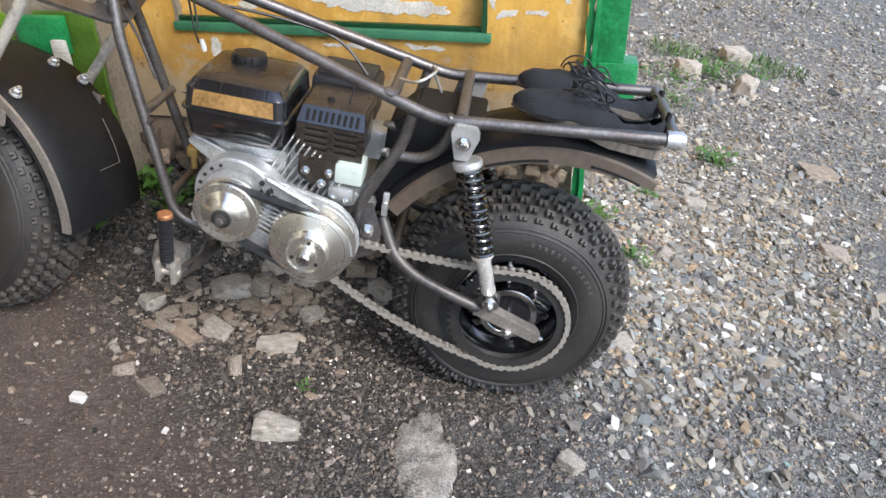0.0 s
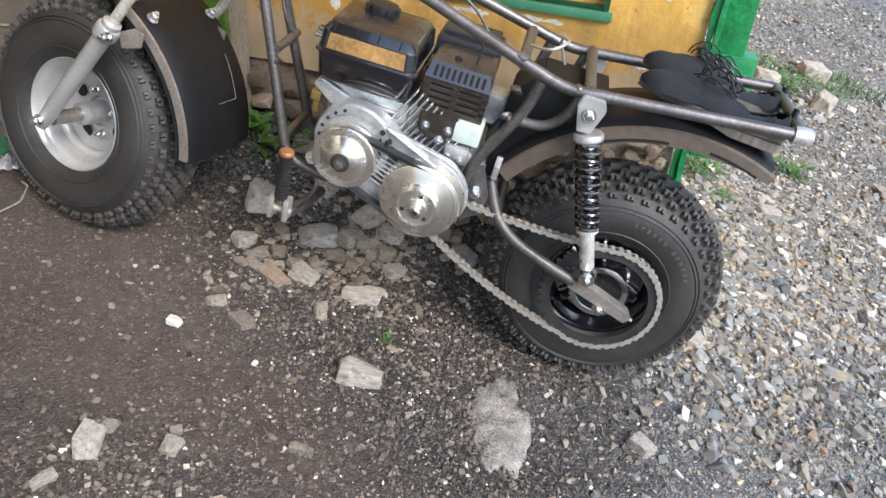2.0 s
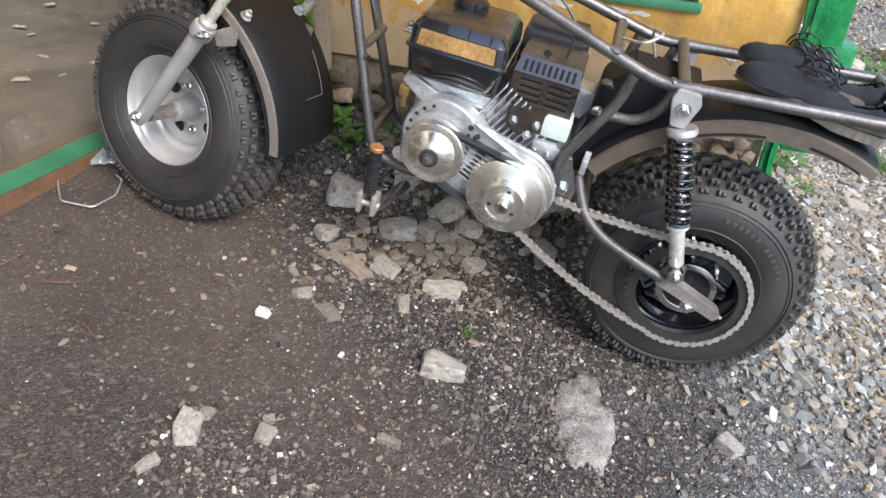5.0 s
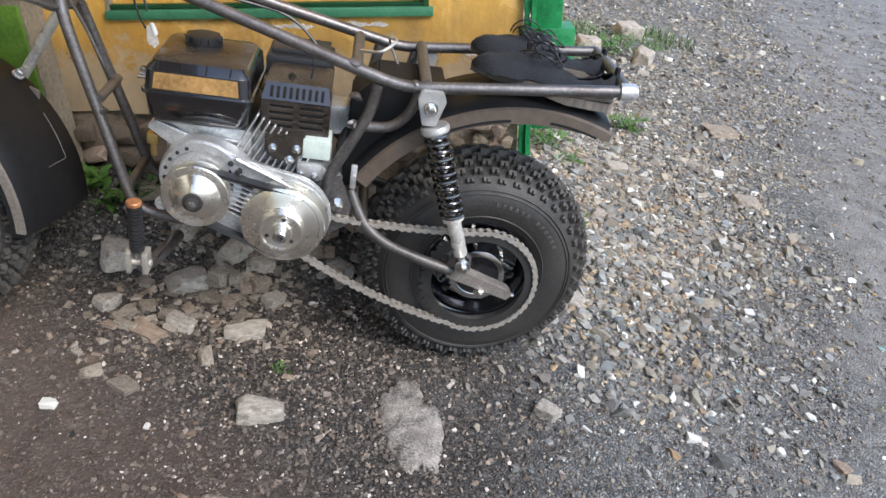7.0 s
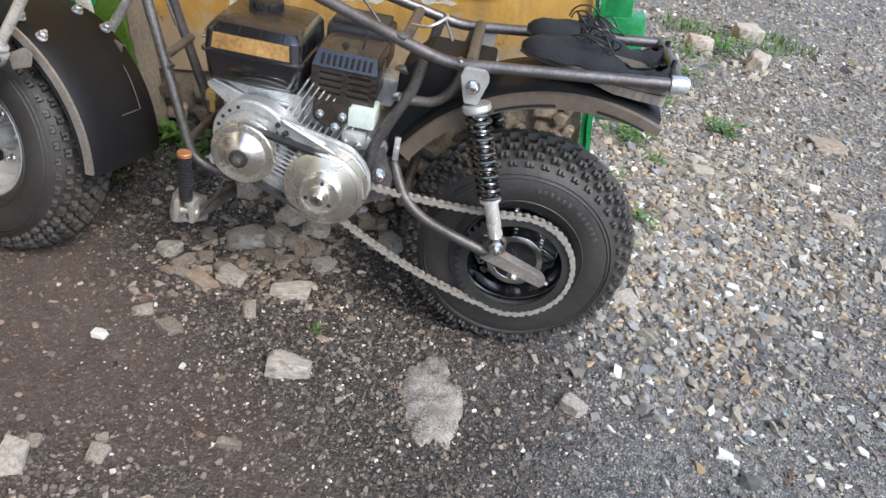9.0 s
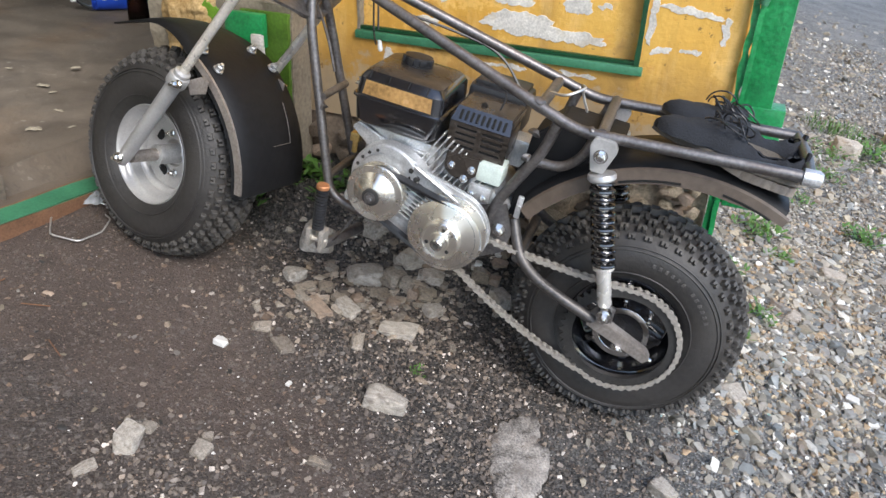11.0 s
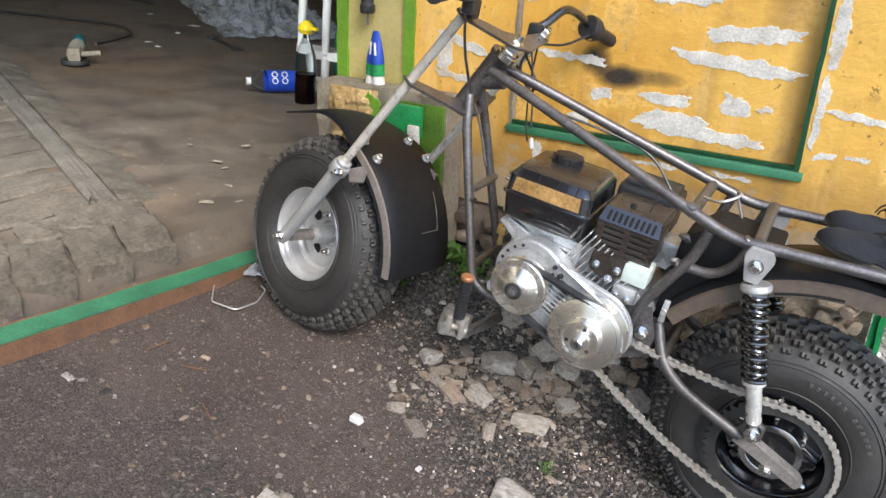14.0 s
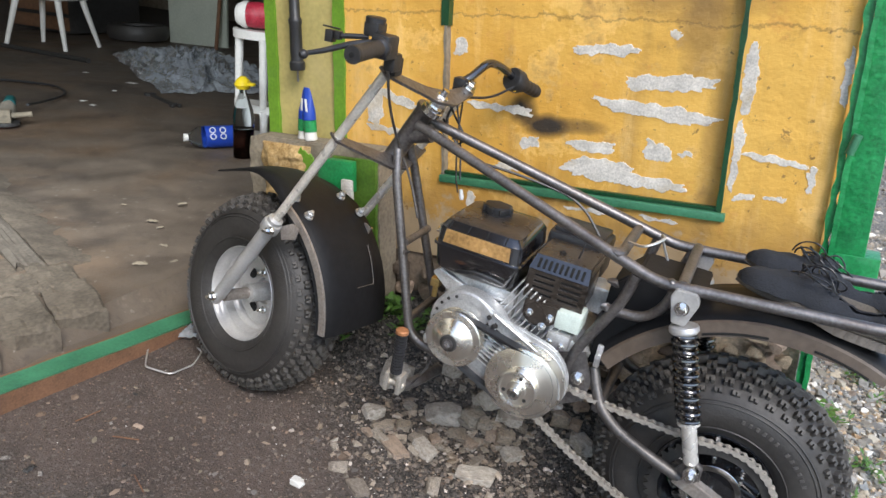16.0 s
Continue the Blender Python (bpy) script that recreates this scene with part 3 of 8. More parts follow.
def yard_height(x, y):
    """Height of the yard's sheet over its own sloping plane."""
    h = 0.008 * noise.noise(Vector((x * 2.5, y * 2.5, 3))) + 0.004 * noise.noise(Vector((x * 9, y * 9, 1)))
    h += 0.0025 * noise.noise(Vector((x * 30, y * 30, 5)))
    d2 = (x + 0.92) ** 2 / 0.2 + (y - 1.38) ** 2 / 0.12
    h += 0.028 * math.exp(-d2 * 2)
    d2 = (x - 0.29) ** 2 / 0.1 + (y - 1.455) ** 2 / 0.06
    h += 0.006 * math.exp(-d2 * 2)
    if -1.0 < x < 0.36:
        k = min(1.0, max(0.0, (y - 1.53) / 0.2))
        e = min(1.0, (x + 1.0) / 0.2, (0.36 - x) / 0.12)
        h += 0.21 * k * k * (3 - 2 * k) * e * (1 + 0.5 * noise.noise(Vector((x * 9, y * 9, 8))))
    if x > 0.2 and y > 1.7:
        h += 0.03 * min(1, (x - 0.2) / 0.3) * min(1, (y - 1.7) / 0.4)
    if x < -1.24:
        h -= 0.6 * min(1, (-1.24 - x) / 0.06)
    return h


def span(lo, hi, a, b, step, grow=1.5):
    v = list(np.arange(a, b + step / 2, step))
    s = step
    while v[-1] < hi:
        s *= grow
        v.append(min(hi, v[-1] + s))
    s = step
    while v[0] > lo:
        s *= grow
        v.insert(0, max(lo, v[0] - s))
    return v


def build_yard():
    xs, ys = span(-60, 90, -1.4, 1.9, 0.018), span(-60, 90, 0.6, 3.3, 0.018)
    verts = []
    for x in xs:
        for y in ys:
            z = yard_height(x, y)
            far = max(0.0, math.hypot(x, y) - 12)
            verts.append((x, y, z + 0.105 * far * (1 if x > 0 else -1) * min(1, abs(x) / 12)))
    ny = len(ys)
    faces = [(i * ny + j, (i + 1) * ny + j, (i + 1) * ny + j + 1, i * ny + j + 1) for i in range(len(xs) - 1) for j in range(ny - 1)]
    me = bpy.data.meshes.new("ground")
    me.from_pydata(verts, [], faces)
    me.materials.append(M_YARD)
    for p in me.polygons:
        p.use_smooth = True
    ob = new("ground", me)
    ob.matrix_world = SLOPE
    tagged(ob, "brown packed earth turning to grey crushed stone", "ground", kind="structure")
    return ob


build_yard()


def on_yard(x, y, lift=0.0, turn=0.0):
    return SLOPE @ Matrix.Translation((x, y, yard_height(x, y) + lift)) @ Matrix.Rotation(radians(turn), 4, "Z")


# ---- building ----
# the old facade stands a little out of plumb
FACADE = Matrix.Rotation(radians(-3.5), 4, "Y")
WY = 1.73                                   # face of the ochre wall
NL, NR, NB, NT = -0.515, 0.19, 0.70, 1.95   # the walled-up window recess
WL, WR, WTOP = -1.09, 0.40, 2.6


def fac(name, bm, m, parent=None, label="", kind="", category="", smooth=30):
    ob = part(name, bm, m, parent, label, smooth)
    if parent is None:
        ob.matrix_world = FACADE
        tagged(ob, label, category, kind=kind or "structure")
    return ob


def unevenness(x, z, amp=0.004):
    return amp * noise.noise(Vector((x * 7, 1, z * 7))) + amp * 0.5 * noise.noise(Vector((x * 25, 2, z * 25)))


def wavy_panel(x0, x1, z0, z1, y, thick, amp=0.004, step=0.013):
    """A slab whose front is uneven like hand-laid plaster."""
    bm = bmesh.new()
    nx, nz = max(2, int((x1 - x0) / step)), max(2, int((z1 - z0) / step))
    rows = []
    for i in range(nx + 1):
        col = []
        for j in range(nz + 1):
            x, z = x0 + (x1 - x0) * i / nx, z0 + (z1 - z0) * j / nz
            col.append(bm.verts.new((x, y + unevenness(x, z, amp), z)))
        rows.append(col)
    for i in range(nx):
        for j in range(nz):
            bm.faces.new((rows[i][j], rows[i + 1][j], rows[i + 1][j + 1], rows[i][j + 1]))
    rim = [e for e in bm.edges if e.is_boundary]
    r = bmesh.ops.extrude_edge_only(bm, edges=rim)
    for v in [g for g in r["geom"] if isinstance(g, bmesh.types.BMVert)]:
        v.co.y = y + thick
    bmesh.ops.holes_fill(bm, edges=[e for e in bm.edges if e.is_boundary])
    return bm


CL = -0.82   # where the ochre paint ends and the pale door jamb begins
wall = fac("wall_front", wavy_panel(CL, NL, 0.45, WTOP, WY, 0.2), M_OCHRE, label="ochre-yellow plastered wall with scuffed peeling paint", category="wall")
fac("wall_section", wavy_panel(NR, WR, 0.43, WTOP, WY, 0.2), M_OCHRE, wall)
fac("wall_section", wavy_panel(NL, NR, 0.44, NB - 0.038, WY, 0.2), M_OCHRE, wall)
fac("wall_section", wavy_panel(NL, NR, NT, WTOP, WY, 0.2), M_OCHRE, wall)
fac("recess_panel", wavy_panel(NL, NR, NB - 0.045, NT, WY + 0.022, 0.17), M_OCHRE, wall, "ochre-painted masonry filling an old window opening")
fac("jamb_panel", wavy_panel(WL + 0.035, CL - 0.035, -0.3, WTOP, WY + 0.004, 0.19), M_CREAM, wall, "pale yellow door jamb")


def ragged_strip(x0, x1, z0, z1, y0, y1, seed, amp=0.006, step=0.025):
    """An upright painted strip with uneven edges."""
    bm = bmesh.new()
    nz = int((z1 - z0) / step)
    rows = []
    for j in range(nz + 1):
        z = z0 + (z1 - z0) * j / nz
        a = x0 + amp * noise.noise(Vector((seed, z * 22, 0)))
        b = x1 + amp * noise.noise(Vector((seed + 9, z * 22, 0)))
        rows.append([bm.verts.new(p) for p in ((a, y1, z), (a, y0, z), (b, y0, z), (b, y1, z))])
    for p, q in zip(rows, rows[1:]):
        for k in range(4):
            bm.faces.new((p[k], p[(k + 1) % 4], q[(k + 1) % 4], q[k]))
    bm.faces.new(rows[0][::-1])
    bm.faces.new(rows[-1])
    return bm


fac("corner_stripe", ragged_strip(CL - 0.036, CL, -0.3, WTOP, WY - 0.006, WY + 0.15, 1, 0.004), M_LIME, wall, "lime green painted stripe")
fac("jamb_stripe", ragged_strip(WL, WL + 0.036, -0.3, WTOP, WY - 0.006, WY + 0.19, 2, 0.005), M_LIME, wall, "lime green painted stripe")
# green frame round the recess; its inner strips are coloured darker as shade
frame_ob = fac("window_1", box(NL - 0.005, NR + 0.012, WY - 0.010, WY + 0.018, NB - 0.038, NB - 0.018, 0.003), M_GREENG, label="green-painted window surround of a walled-up opening", category="window surround")
fac("sill_slope", prism([(NL, NB - 0.017), (NR, NB - 0.017), (NR, NB - 0.008), (NL, NB - 0.007)], WY + 0.000, WY + 0.016, 0.002), M_GREENSHADE, frame_ob)
fac("side_strip", ragged_strip(NR - 0.009, NR + 0.002, NB - 0.02, NT, WY - 0.004, WY + 0.021, 5, 0.003), M_GREENSHADE, frame_ob, "green reveal with flaking paint, darkened for the recess shade")
fac("side_strip", ragged_strip(NL - 0.002, NL + 0.005, NB - 0.02, NB + 0.36, WY - 0.003, WY + 0.020, 6, 0.004), M_LEDGE, frame_ob, "bare plaster edge")
fac("side_strip", ragged_strip(NL - 0.012, NL + 0.01, NB + 0.36, NT, WY - 0.003, WY + 0.020, 7, 0.003), M_GREENSHADE, frame_ob)


def patch(parent, x0, x1, z0, z1, y, seed, m=None, jag=0.25, lean=0.0, follow=False):
    """A ragged spot where the paint has come off."""
    bm = bmesh.new()
    k = 180
    cx, cz, rx, rz = (x0 + x1) / 2, (z0 + z1) / 2, (x1 - x0) / 2, (z1 - z0) / 2
    ring = []
    for i in range(k):
        a = 2 * math.pi * i / k
        r = 1 + jag * (noise.noise(Vector((math.cos(a) * 2.2, math.sin(a) * 2.2, seed * 3.1))) + 0.3 * noise.noise(Vector((math.cos(a) * 5, math.sin(a) * 5, seed * 1.7))))
        ca, sa = math.cos(a), math.sin(a)
        px = cx + rx * r * math.copysign(abs(ca) ** 0.7, ca)
        pz = cz + rz * r * math.copysign(abs(sa) ** 0.7, sa) + lean * (px - cx)
        for f, g in ((45, 0.009), (130, 0.004), (300, 0.0018)):
            px += g * noise.noise(Vector((px * f, pz * f, seed)))
            pz += g * noise.noise(Vector((px * f, pz * f, seed + 50)))
        ring.append((px, pz))
    rows = []
    for f in (1.0, 0.97, 0.8, 0.6, 0.4, 0.2):
        row = []
        for x, z in ring:
            qx, qz = cx + (x - cx) * f, cz + (z - cz) * f
            row.append(bm.verts.new((qx, y + (unevenness(qx, qz) if follow else 0.0) - (0.0009 + 0.0002 * (seed % 5) if f < 1 else -0.001), qz)))
        rows.append(row)
    for p, q in zip(rows, rows[1:]):
        for i in range(k):
            bm.faces.new((q[i], q[(i + 1) % k], p[(i + 1) % k], p[i]))
    bm.faces.new(rows[-1])
    return fac("bare_patch", bm, m or M_PLASTER, parent, "bare white plaster patch")


RY = WY + 0.022
for i, (x0, x1, z0, z1, lean) in enumerate([
        (-0.063, 0.143, 0.936, 0.972, 0.06), (-0.11, 0.148, 0.872, 0.905, -0.09), (-0.455, -0.275, 0.857, 0.876, -0.05), (-0.176, -0.066, 0.778, 0.81, 0.0),
        (-0.002, 0.06, 0.775, 0.822, -0.2), (-0.311, -0.258, 0.774, 0.800, 0.2), (-0.19, -0.02, 0.715, 0.765, 0.0), (-0.09, 0.11, 0.71, 0.738, -0.02),
        (-0.19, -0.035, 1.008, 1.03, 0.03), (0.03, 0.055, 1.05, 1.07, 0), (-0.50, -0.46, 0.99, 1.03, 0.0), (-0.37, -0.3, 0.71, 0.73, 0), (0.08, 0.11, 0.795, 0.803, 0.1)]):
    patch(wall, x0, x1, z0, z1, RY, i + 1, lean=lean, jag=0.3, follow=True)
for i, (x0, x1, z0, z1, lean) in enumerate([
        (0.197, 0.223, 0.90, 1.05, 0.0), (0.197, 0.214, 0.74, 0.89, 0.0), (0.222, 0.355, 0.803, 0.817, -0.12), (0.353, 0.368, 0.745, 0.80, 0.0), (0.21, 0.255, 0.715, 0.73, 0.1),
        (0.27, 0.32, 0.725, 0.733, 0.0), (0.385, 0.400, 0.93, 1.05, 0.0), (-0.75, -0.70, 0.79, 0.90, 0.0), (-0.75, -0.63, 0.775, 0.79, -0.1), (-0.44, -0.42, 0.60, 0.65, 0.0),
        (-0.17, -0.07, 0.638, 0.646, 0), (0.02, 0.10, 0.640, 0.648, -0.05), (0.27, 0.3, 0.57, 0.59, 0), (-0.74, -0.60, 0.862, 0.885, -0.3)]):
    patch(wall, x0, x1, z0, z1, WY, i + 31, lean=lean, jag=0.3, follow=True)

# green post at the end of the wall
post = holder("gate_post", FACADE)
tagged(post, "green-painted metal gate post with a base plate", "gate post")
part("upright", box(0.425, 0.485, WY - 0.02, WY + 0.05, 0.405, 2.3, 0.004), M_GREEN, post)
part("weld_strip", ragged_strip(0.402, 0.418, -0.1, 2.3, WY - 0.016, WY + 0.01, 11, 0.010, 0.008), M_GREEN, post, "thickly painted ragged mortar joint")
part("corner_bead", ragged_strip(0.416, 0.427, -0.1, 2.3, WY - 0.024, WY + 0.0, 12, 0.0025, 0.02), M_GREEN, post)
part("base_plate", box(0.43, 0.515, WY - 0.024, WY + 0.045, 0.40, 0.635, 0.004), M_GREEN, post)
part("hinge", rod((0.420, WY - 0.03, 0.845), (0.430, WY - 0.032, 0.885), 0.009), M_GREENG, post, "short grey steel hinge barrel")

def crust_face(x0, x1, z0, z1):
    """A lumpy broken face that thins out towards its ragged rim."""
    bm = bmesh.new()
    rows = []
    for i in range(41):
        row = []
        for j in range(37):
            u, v = i / 40, j / 36
            x, z = x0 + (x1 - x0) * u, z0 + (z1 - z0) * v
            p = Vector((x * 26, 3, z * 26))
            edge = min(u, 1 - u, v, 1 - v) * 5 + 0.6 * noise.noise(p * 0.9)
            d = min(1.0, max(-0.3, edge)) * 0.022 + 0.009 * noise.noise(p) + 0.005 * noise.noise(p * 3)
            row.append(bm.verts.new((x, WY - 0.088 - d, z)))
        rows.append(row)
    for p, q in zip(rows, rows[1:]):
        for j in range(36):
            bm.faces.new((p[j], q[j], q[j + 1], p[j + 1]))
    r = bmesh.ops.extrude_edge_only(bm, edges=[e for e in bm.edges if e.is_boundary])
    for v in [g for g in r["geom"] if isinstance(g, bmesh.types.BMVert)]:
        v.co.y = WY - 0.06
    return bm


# plinth at the foot of the jamb
plinth = fac("jamb_plinth", join(wavy_panel(-1.10, -0.655, -0.3, 0.735, WY - 0.085, 0.08, 0.012), box(-1.09, -0.665, WY - 0.08, WY - 0.004, 0.6, 0.742, 0.012)), M_LEDGE, label="broken plastered plinth with lime and ochre paint", category="plinth")
fac("crumbling_crust", crust_face(-1.050, -0.880, 0.57, 0.728), M_CRUST, plinth, "crumbling plaster with flaking ochre paint", smooth=60)
patch(plinth, -0.915, -0.855, 0.60, 0.722, WY - 0.1, 72, M_LIME, 0.2, -0.6)
fac("painted_face", wavy_panel(-0.80, -0.66, -0.2, 0.715, WY - 0.099, 0.012, 0.006), M_LIMEDARK, plinth, "lime green paint, chipped")
cloth = fac("green_plate", box(-0.828, -0.716, WY - 0.128, WY - 0.103, 0.628, 0.712, 0.006), M_GREEN, label="green enamelled sheet-metal plate on the plinth", category="metal plate", kind="object")
fac("bent_tab", box(-0.748, -0.716, WY - 0.136, WY - 0.118, 0.585, 0.664, 0.005), M_PLASTER, cloth, "chipped grey tab")

# ---- garage ----
FZ = 0.22
PX0, PY1 = -10.5, 9.5


def set_piece(name, bm, m, label, category=""):
    ob = part(name, bm, m, None, label)
    return tagged(ob, label, category or name.split("_")[0], kind="structure")


def build_floor():
    bm = bmesh.new()
    xs = span(PX0, -1.25, -3.2, -1.25, 0.03, 1.25)
    ys = span(-2.5, PY1, 0.6, 3.0, 0.03, 1.25)
    grid = []
    for x in xs:
        col = []
        for y in ys:
            z = FZ + 0.010 * noise.noise(Vector((x * 1.7, y * 1.7, 7))) + 0.003 * noise.noise(Vector((x * 9, y * 9, 2)))
            ex = x
            if x > -1.34:
                e = (x + 1.34) / 0.09
                z -= 0.075 * e ** 1.5
                ex = x + 0.05 * noise.noise(Vector((0, y * 5, 4))) * e - 0.02
            col.append(bm.verts.new((ex, y, z)))
        grid.append(col)
    for i in range(len(xs) - 1):
        for j in range(len(ys) - 1):
            bm.faces.new((grid[i][j], grid[i + 1][j], grid[i + 1][j + 1], grid[i][j + 1]))
    rim = [e for e in bm.edges if e.is_boundary]
    r = bmesh.ops.extrude_edge_only(bm, edges=rim)
    for v in [g for g in r["geom"] if isinstance(g, bmesh.types.BMVert)]:
        v.co.z = -0.25
    return set_piece("floor", bm, M_FLOOR, "stained brown concrete garage floor with a worn edge", "floor")


build_floor()
set_piece("wall_west", box(PX0 - 0.2, PX0, -2.7, PY1 + 0.2, -0.3, 2.9), M_ROOM, "dingy back wall of the garage")
set_piece("wall_north", box(PX0, -1.0, PY1, PY1 + 0.2, -0.3, 2.9), M_ROOM, "dingy side wall of the garage")
set_piece("wall_south", box(PX0, -1.05, -2.7, -2.5, -0.3, 2.9), M_ROOM, "dingy side wall of the garage")
set_piece("wall_east", box(-0.99, -0.84, 1.96, PY1, -0.3, 2.9), M_ROOM, "dingy wall behind the jamb")
set_piece("wall_doorway", box(-1.25, -1.05, -2.5, -2.2, -0.3, 2.9), M_OCHRE, "ochre wall beside the garage doorway", "wall")
set_piece("door_head", box(-1.25, -1.05, -2.2, 1.72, 2.7, 2.9), M_OCHRE, "ochre wall over the garage doorway", "wall")
set_piece("ceiling", box(PX0 - 0.2, -0.84, -2.7, PY1 + 0.2, 2.9, 3.05), M_ROOM, "dark garage ceiling")

# steel threshold: rusty upright face with a green-painted top
thr = holder("door_threshold", SLOPE)
tagged(thr, "rusty steel threshold beam with a green-painted top", "threshold", kind="structure")


def threshold(z0, z1, w0, w1):
    bm = bmesh.new()
    rows = []
    for i in range(61):
        y = -1.3 + 3.02 * i / 60
        x = -1.303 + 0.1163 * y
        s = 0.004 * noise.noise(Vector((y * 4, 0, 1)))
        rows.append([bm.verts.new(p) for p in ((x - w0, y, z0), (x - w1, y, z0), (x - w1 - s, y, z1 + s), (x - w0 + s, y, z1 + s))])
    for p, q in zip(rows, rows[1:]):
        for k in range(4):
            bm.faces.new((p[k], p[(k + 1) % 4], q[(k + 1) % 4], q[k]))
    bm.faces.new(rows[0][::-1])
    bm.faces.new(rows[-1])
    return bm


part("beam", threshold(-0.05, 0.052, 0.0, 0.075), M_RUST, thr, "rust-brown front face")
part("top_strip", threshold(0.0535, 0.058, 0.002, 0.06), M_GREENG, thr, "scuffed green paint")
part("channel_fill", threshold(-0.05, 0.03, 0.077, 0.14), M_FLOOR, thr, "dirt-filled channel")

# paving blocks of the ramp inside the doorway
ramp = holder("paving_ramp", I4)
tagged(ramp, "worn grey paving blocks and boards set in the garage floor", "paving", kind="structure")


def worn_block(seed, sx, sy, sz):
    bm = bmesh.new()
    bmesh.ops.create_grid(bm, x_segments=14, y_segments=14, size=0.5)
    off = Vector((seed * 3.7, seed * 1.3, 0))
    for v in bm.verts:
        e = max(abs(v.co.x), abs(v.co.y)) * 2
        v.co.z = -0.7 * max(0, e - 0.82) ** 1.5 + 0.07 * noise.noise(v.co * 3 + off) + 0.05 * noise.noise(v.co * 9 + off)
        v.co.x += 0.045 * noise.noise(v.co * 3 + off) * e
        v.co.y += 0.045 * noise.noise(v.co * 3 - off) * e
    r = bmesh.ops.extrude_edge_only(bm, edges=[e for e in bm.edges if e.is_boundary])
    for v in [g for g in r["geom"] if isinstance(g, bmesh.types.BMVert)]:
        v.co.z = -0.7
    bm.transform(Matrix.Diagonal((sx, sy, sz, 1)))
    return bm


def block(seed, x, y, sx, sy, z, turn, m=None, sz=0.12, tilt=0.0):
    ob = part("paving_block", worn_block(seed, sx, sy, sz), m or M_PAVE, ramp, smooth=22)
    ob.matrix_world = pose(x - 0.060, y + 0.042, z - 0.035, 0, tilt, turn)


# two rows of skewed blocks along the threshold
for i in range(7):
    y = 1.19 - 0.146 * i
    block(i, -1.362 - 0.006 * i, y, 0.262, 0.132, FZ + 0.052, -25 + 2 * math.sin(i * 2.3), sz=0.13)
    block(12 + i, -1.545 - 0.006 * i, y - 0.048 + 0.02 * math.sin(i * 1.9), 0.165, 0.136, FZ + 0.050, -20 + 5 * math.sin(i * 3.1), sz=0.13)
block(11, -1.535, 1.262, 0.24, 0.125, FZ + 0.050, -27, sz=0.13)
# a long board, and slabs that end against it
BDIR = Vector((-0.939, 0.344, 0))
BOUT = Vector((-0.344, -0.939, 0))
B0 = Vector((-1.622, 1.252, 0))
for k in range(2):
    c = B0 + BDIR * (0.66 + 1.32 * k)
    block(20 + k, c.x, c.y, 1.30, 0.078, FZ + 0.060, 159.9, M_BOARD, 0.10)
for k in range(9):
    for r in range(2):
        x = -1.728 - 0.197 * k
        top = B0.y + (x - B0.x) * -0.366 - 0.03
        block(30 + k + 11 * r, x, top - 0.29 - 0.60 * r, 0.186, 0.585, FZ + 0.044, 1.5 * math.sin(k * 2.7 + r), sz=0.10)


def cement_edging():
    """A ragged strip of cement trowelled along the board."""
    bm = bmesh.new()
    rows = []
    for i in range(121):
        s = 2.4 * i / 120
        w = 0.150 + 0.05 * noise.noise(Vector((s * 5, 0, 3))) + 0.025 * noise.noise(Vector((s * 17, 0, 6)))
        row = []
        for j in range(9):
            t = j / 8
            p = B0 + Vector((-0.06, 0.042, 0)) + BDIR * (s - 0.02) - BOUT * (0.042 + w * t)
            z = FZ + 0.026 * (1 - t ** 2.2) - 0.008 * t + 0.010 * noise.noise(p * 14) + 0.005 * noise.noise(p * 45)
            row.append(bm.verts.new((p.x, p.y, z)))
        rows.append(row)
    for p, q in zip(rows, rows[1:]):
        for j in range(8):
            bm.faces.new((p[j], p[j + 1], q[j + 1], q[j]))
    r = bmesh.ops.extrude_edge_only(bm, edges=[e for e in bm.edges if e.is_boundary])
    for v in [g for g in r["geom"] if isinstance(g, bmesh.types.BMVert)]:
        v.co.z = FZ - 0.05
    return bm


part("cement_edging", cement_edging(), M_PAVE, ramp, "ragged pale cement edging", 60)

# added area lamp that stands in for sky light and brightens the garage inside
door_fill = new("doorway_fill_lamp", bpy.data.lights.new("doorway_fill_lamp", "AREA"))
door_fill.data.shape, door_fill.data.size, door_fill.data.size_y, door_fill.data.energy = "RECTANGLE", 3.6, 1.4, 130
door_fill.data.color = (0.86, 0.93, 1.0)
door_fill.matrix_world = look((-1.4, -0.3, 1.95), (-6.0, -0.3, 1.35))

# unseen eave added to shade the doorway side, and a shallow one over the ochre wall
set_piece("roof_overhang", box(-1.25, -0.42, -2.7, 1.72, 2.74, 2.82), M_ROOM, "unseen board overhang added to shade the doorway side", "eave")
set_piece("roof", box(-0.84, 0.42, 1.60, 9.7, 2.75, 2.85), M_ROOM, "weathered roof edge over the ochre wall", "roof")
set_piece("wall_back", box(0.25, 0.38, 1.95, 9.5, -0.5, 2.74), M_OCHRE, "ochre side wall behind the post", "wall")

# rubble foundation under the paint
fnd = fac("foundation", wavy_panel(WL + 0.04, -0.02, -0.3, 0.445, WY + 0.012, 0.15, 0.012), M_FOUND, label="dirty rubble foundation of the wall", category="foundation")
fac("rubble_section", wavy_panel(-0.019, WR, -0.3, 0.435, WY + 0.012, 0.15, 0.014), M_RUBBLE, fnd, "tan rubble and crumbling mortar")
fr_ = random.Random(12)
fmesh = []
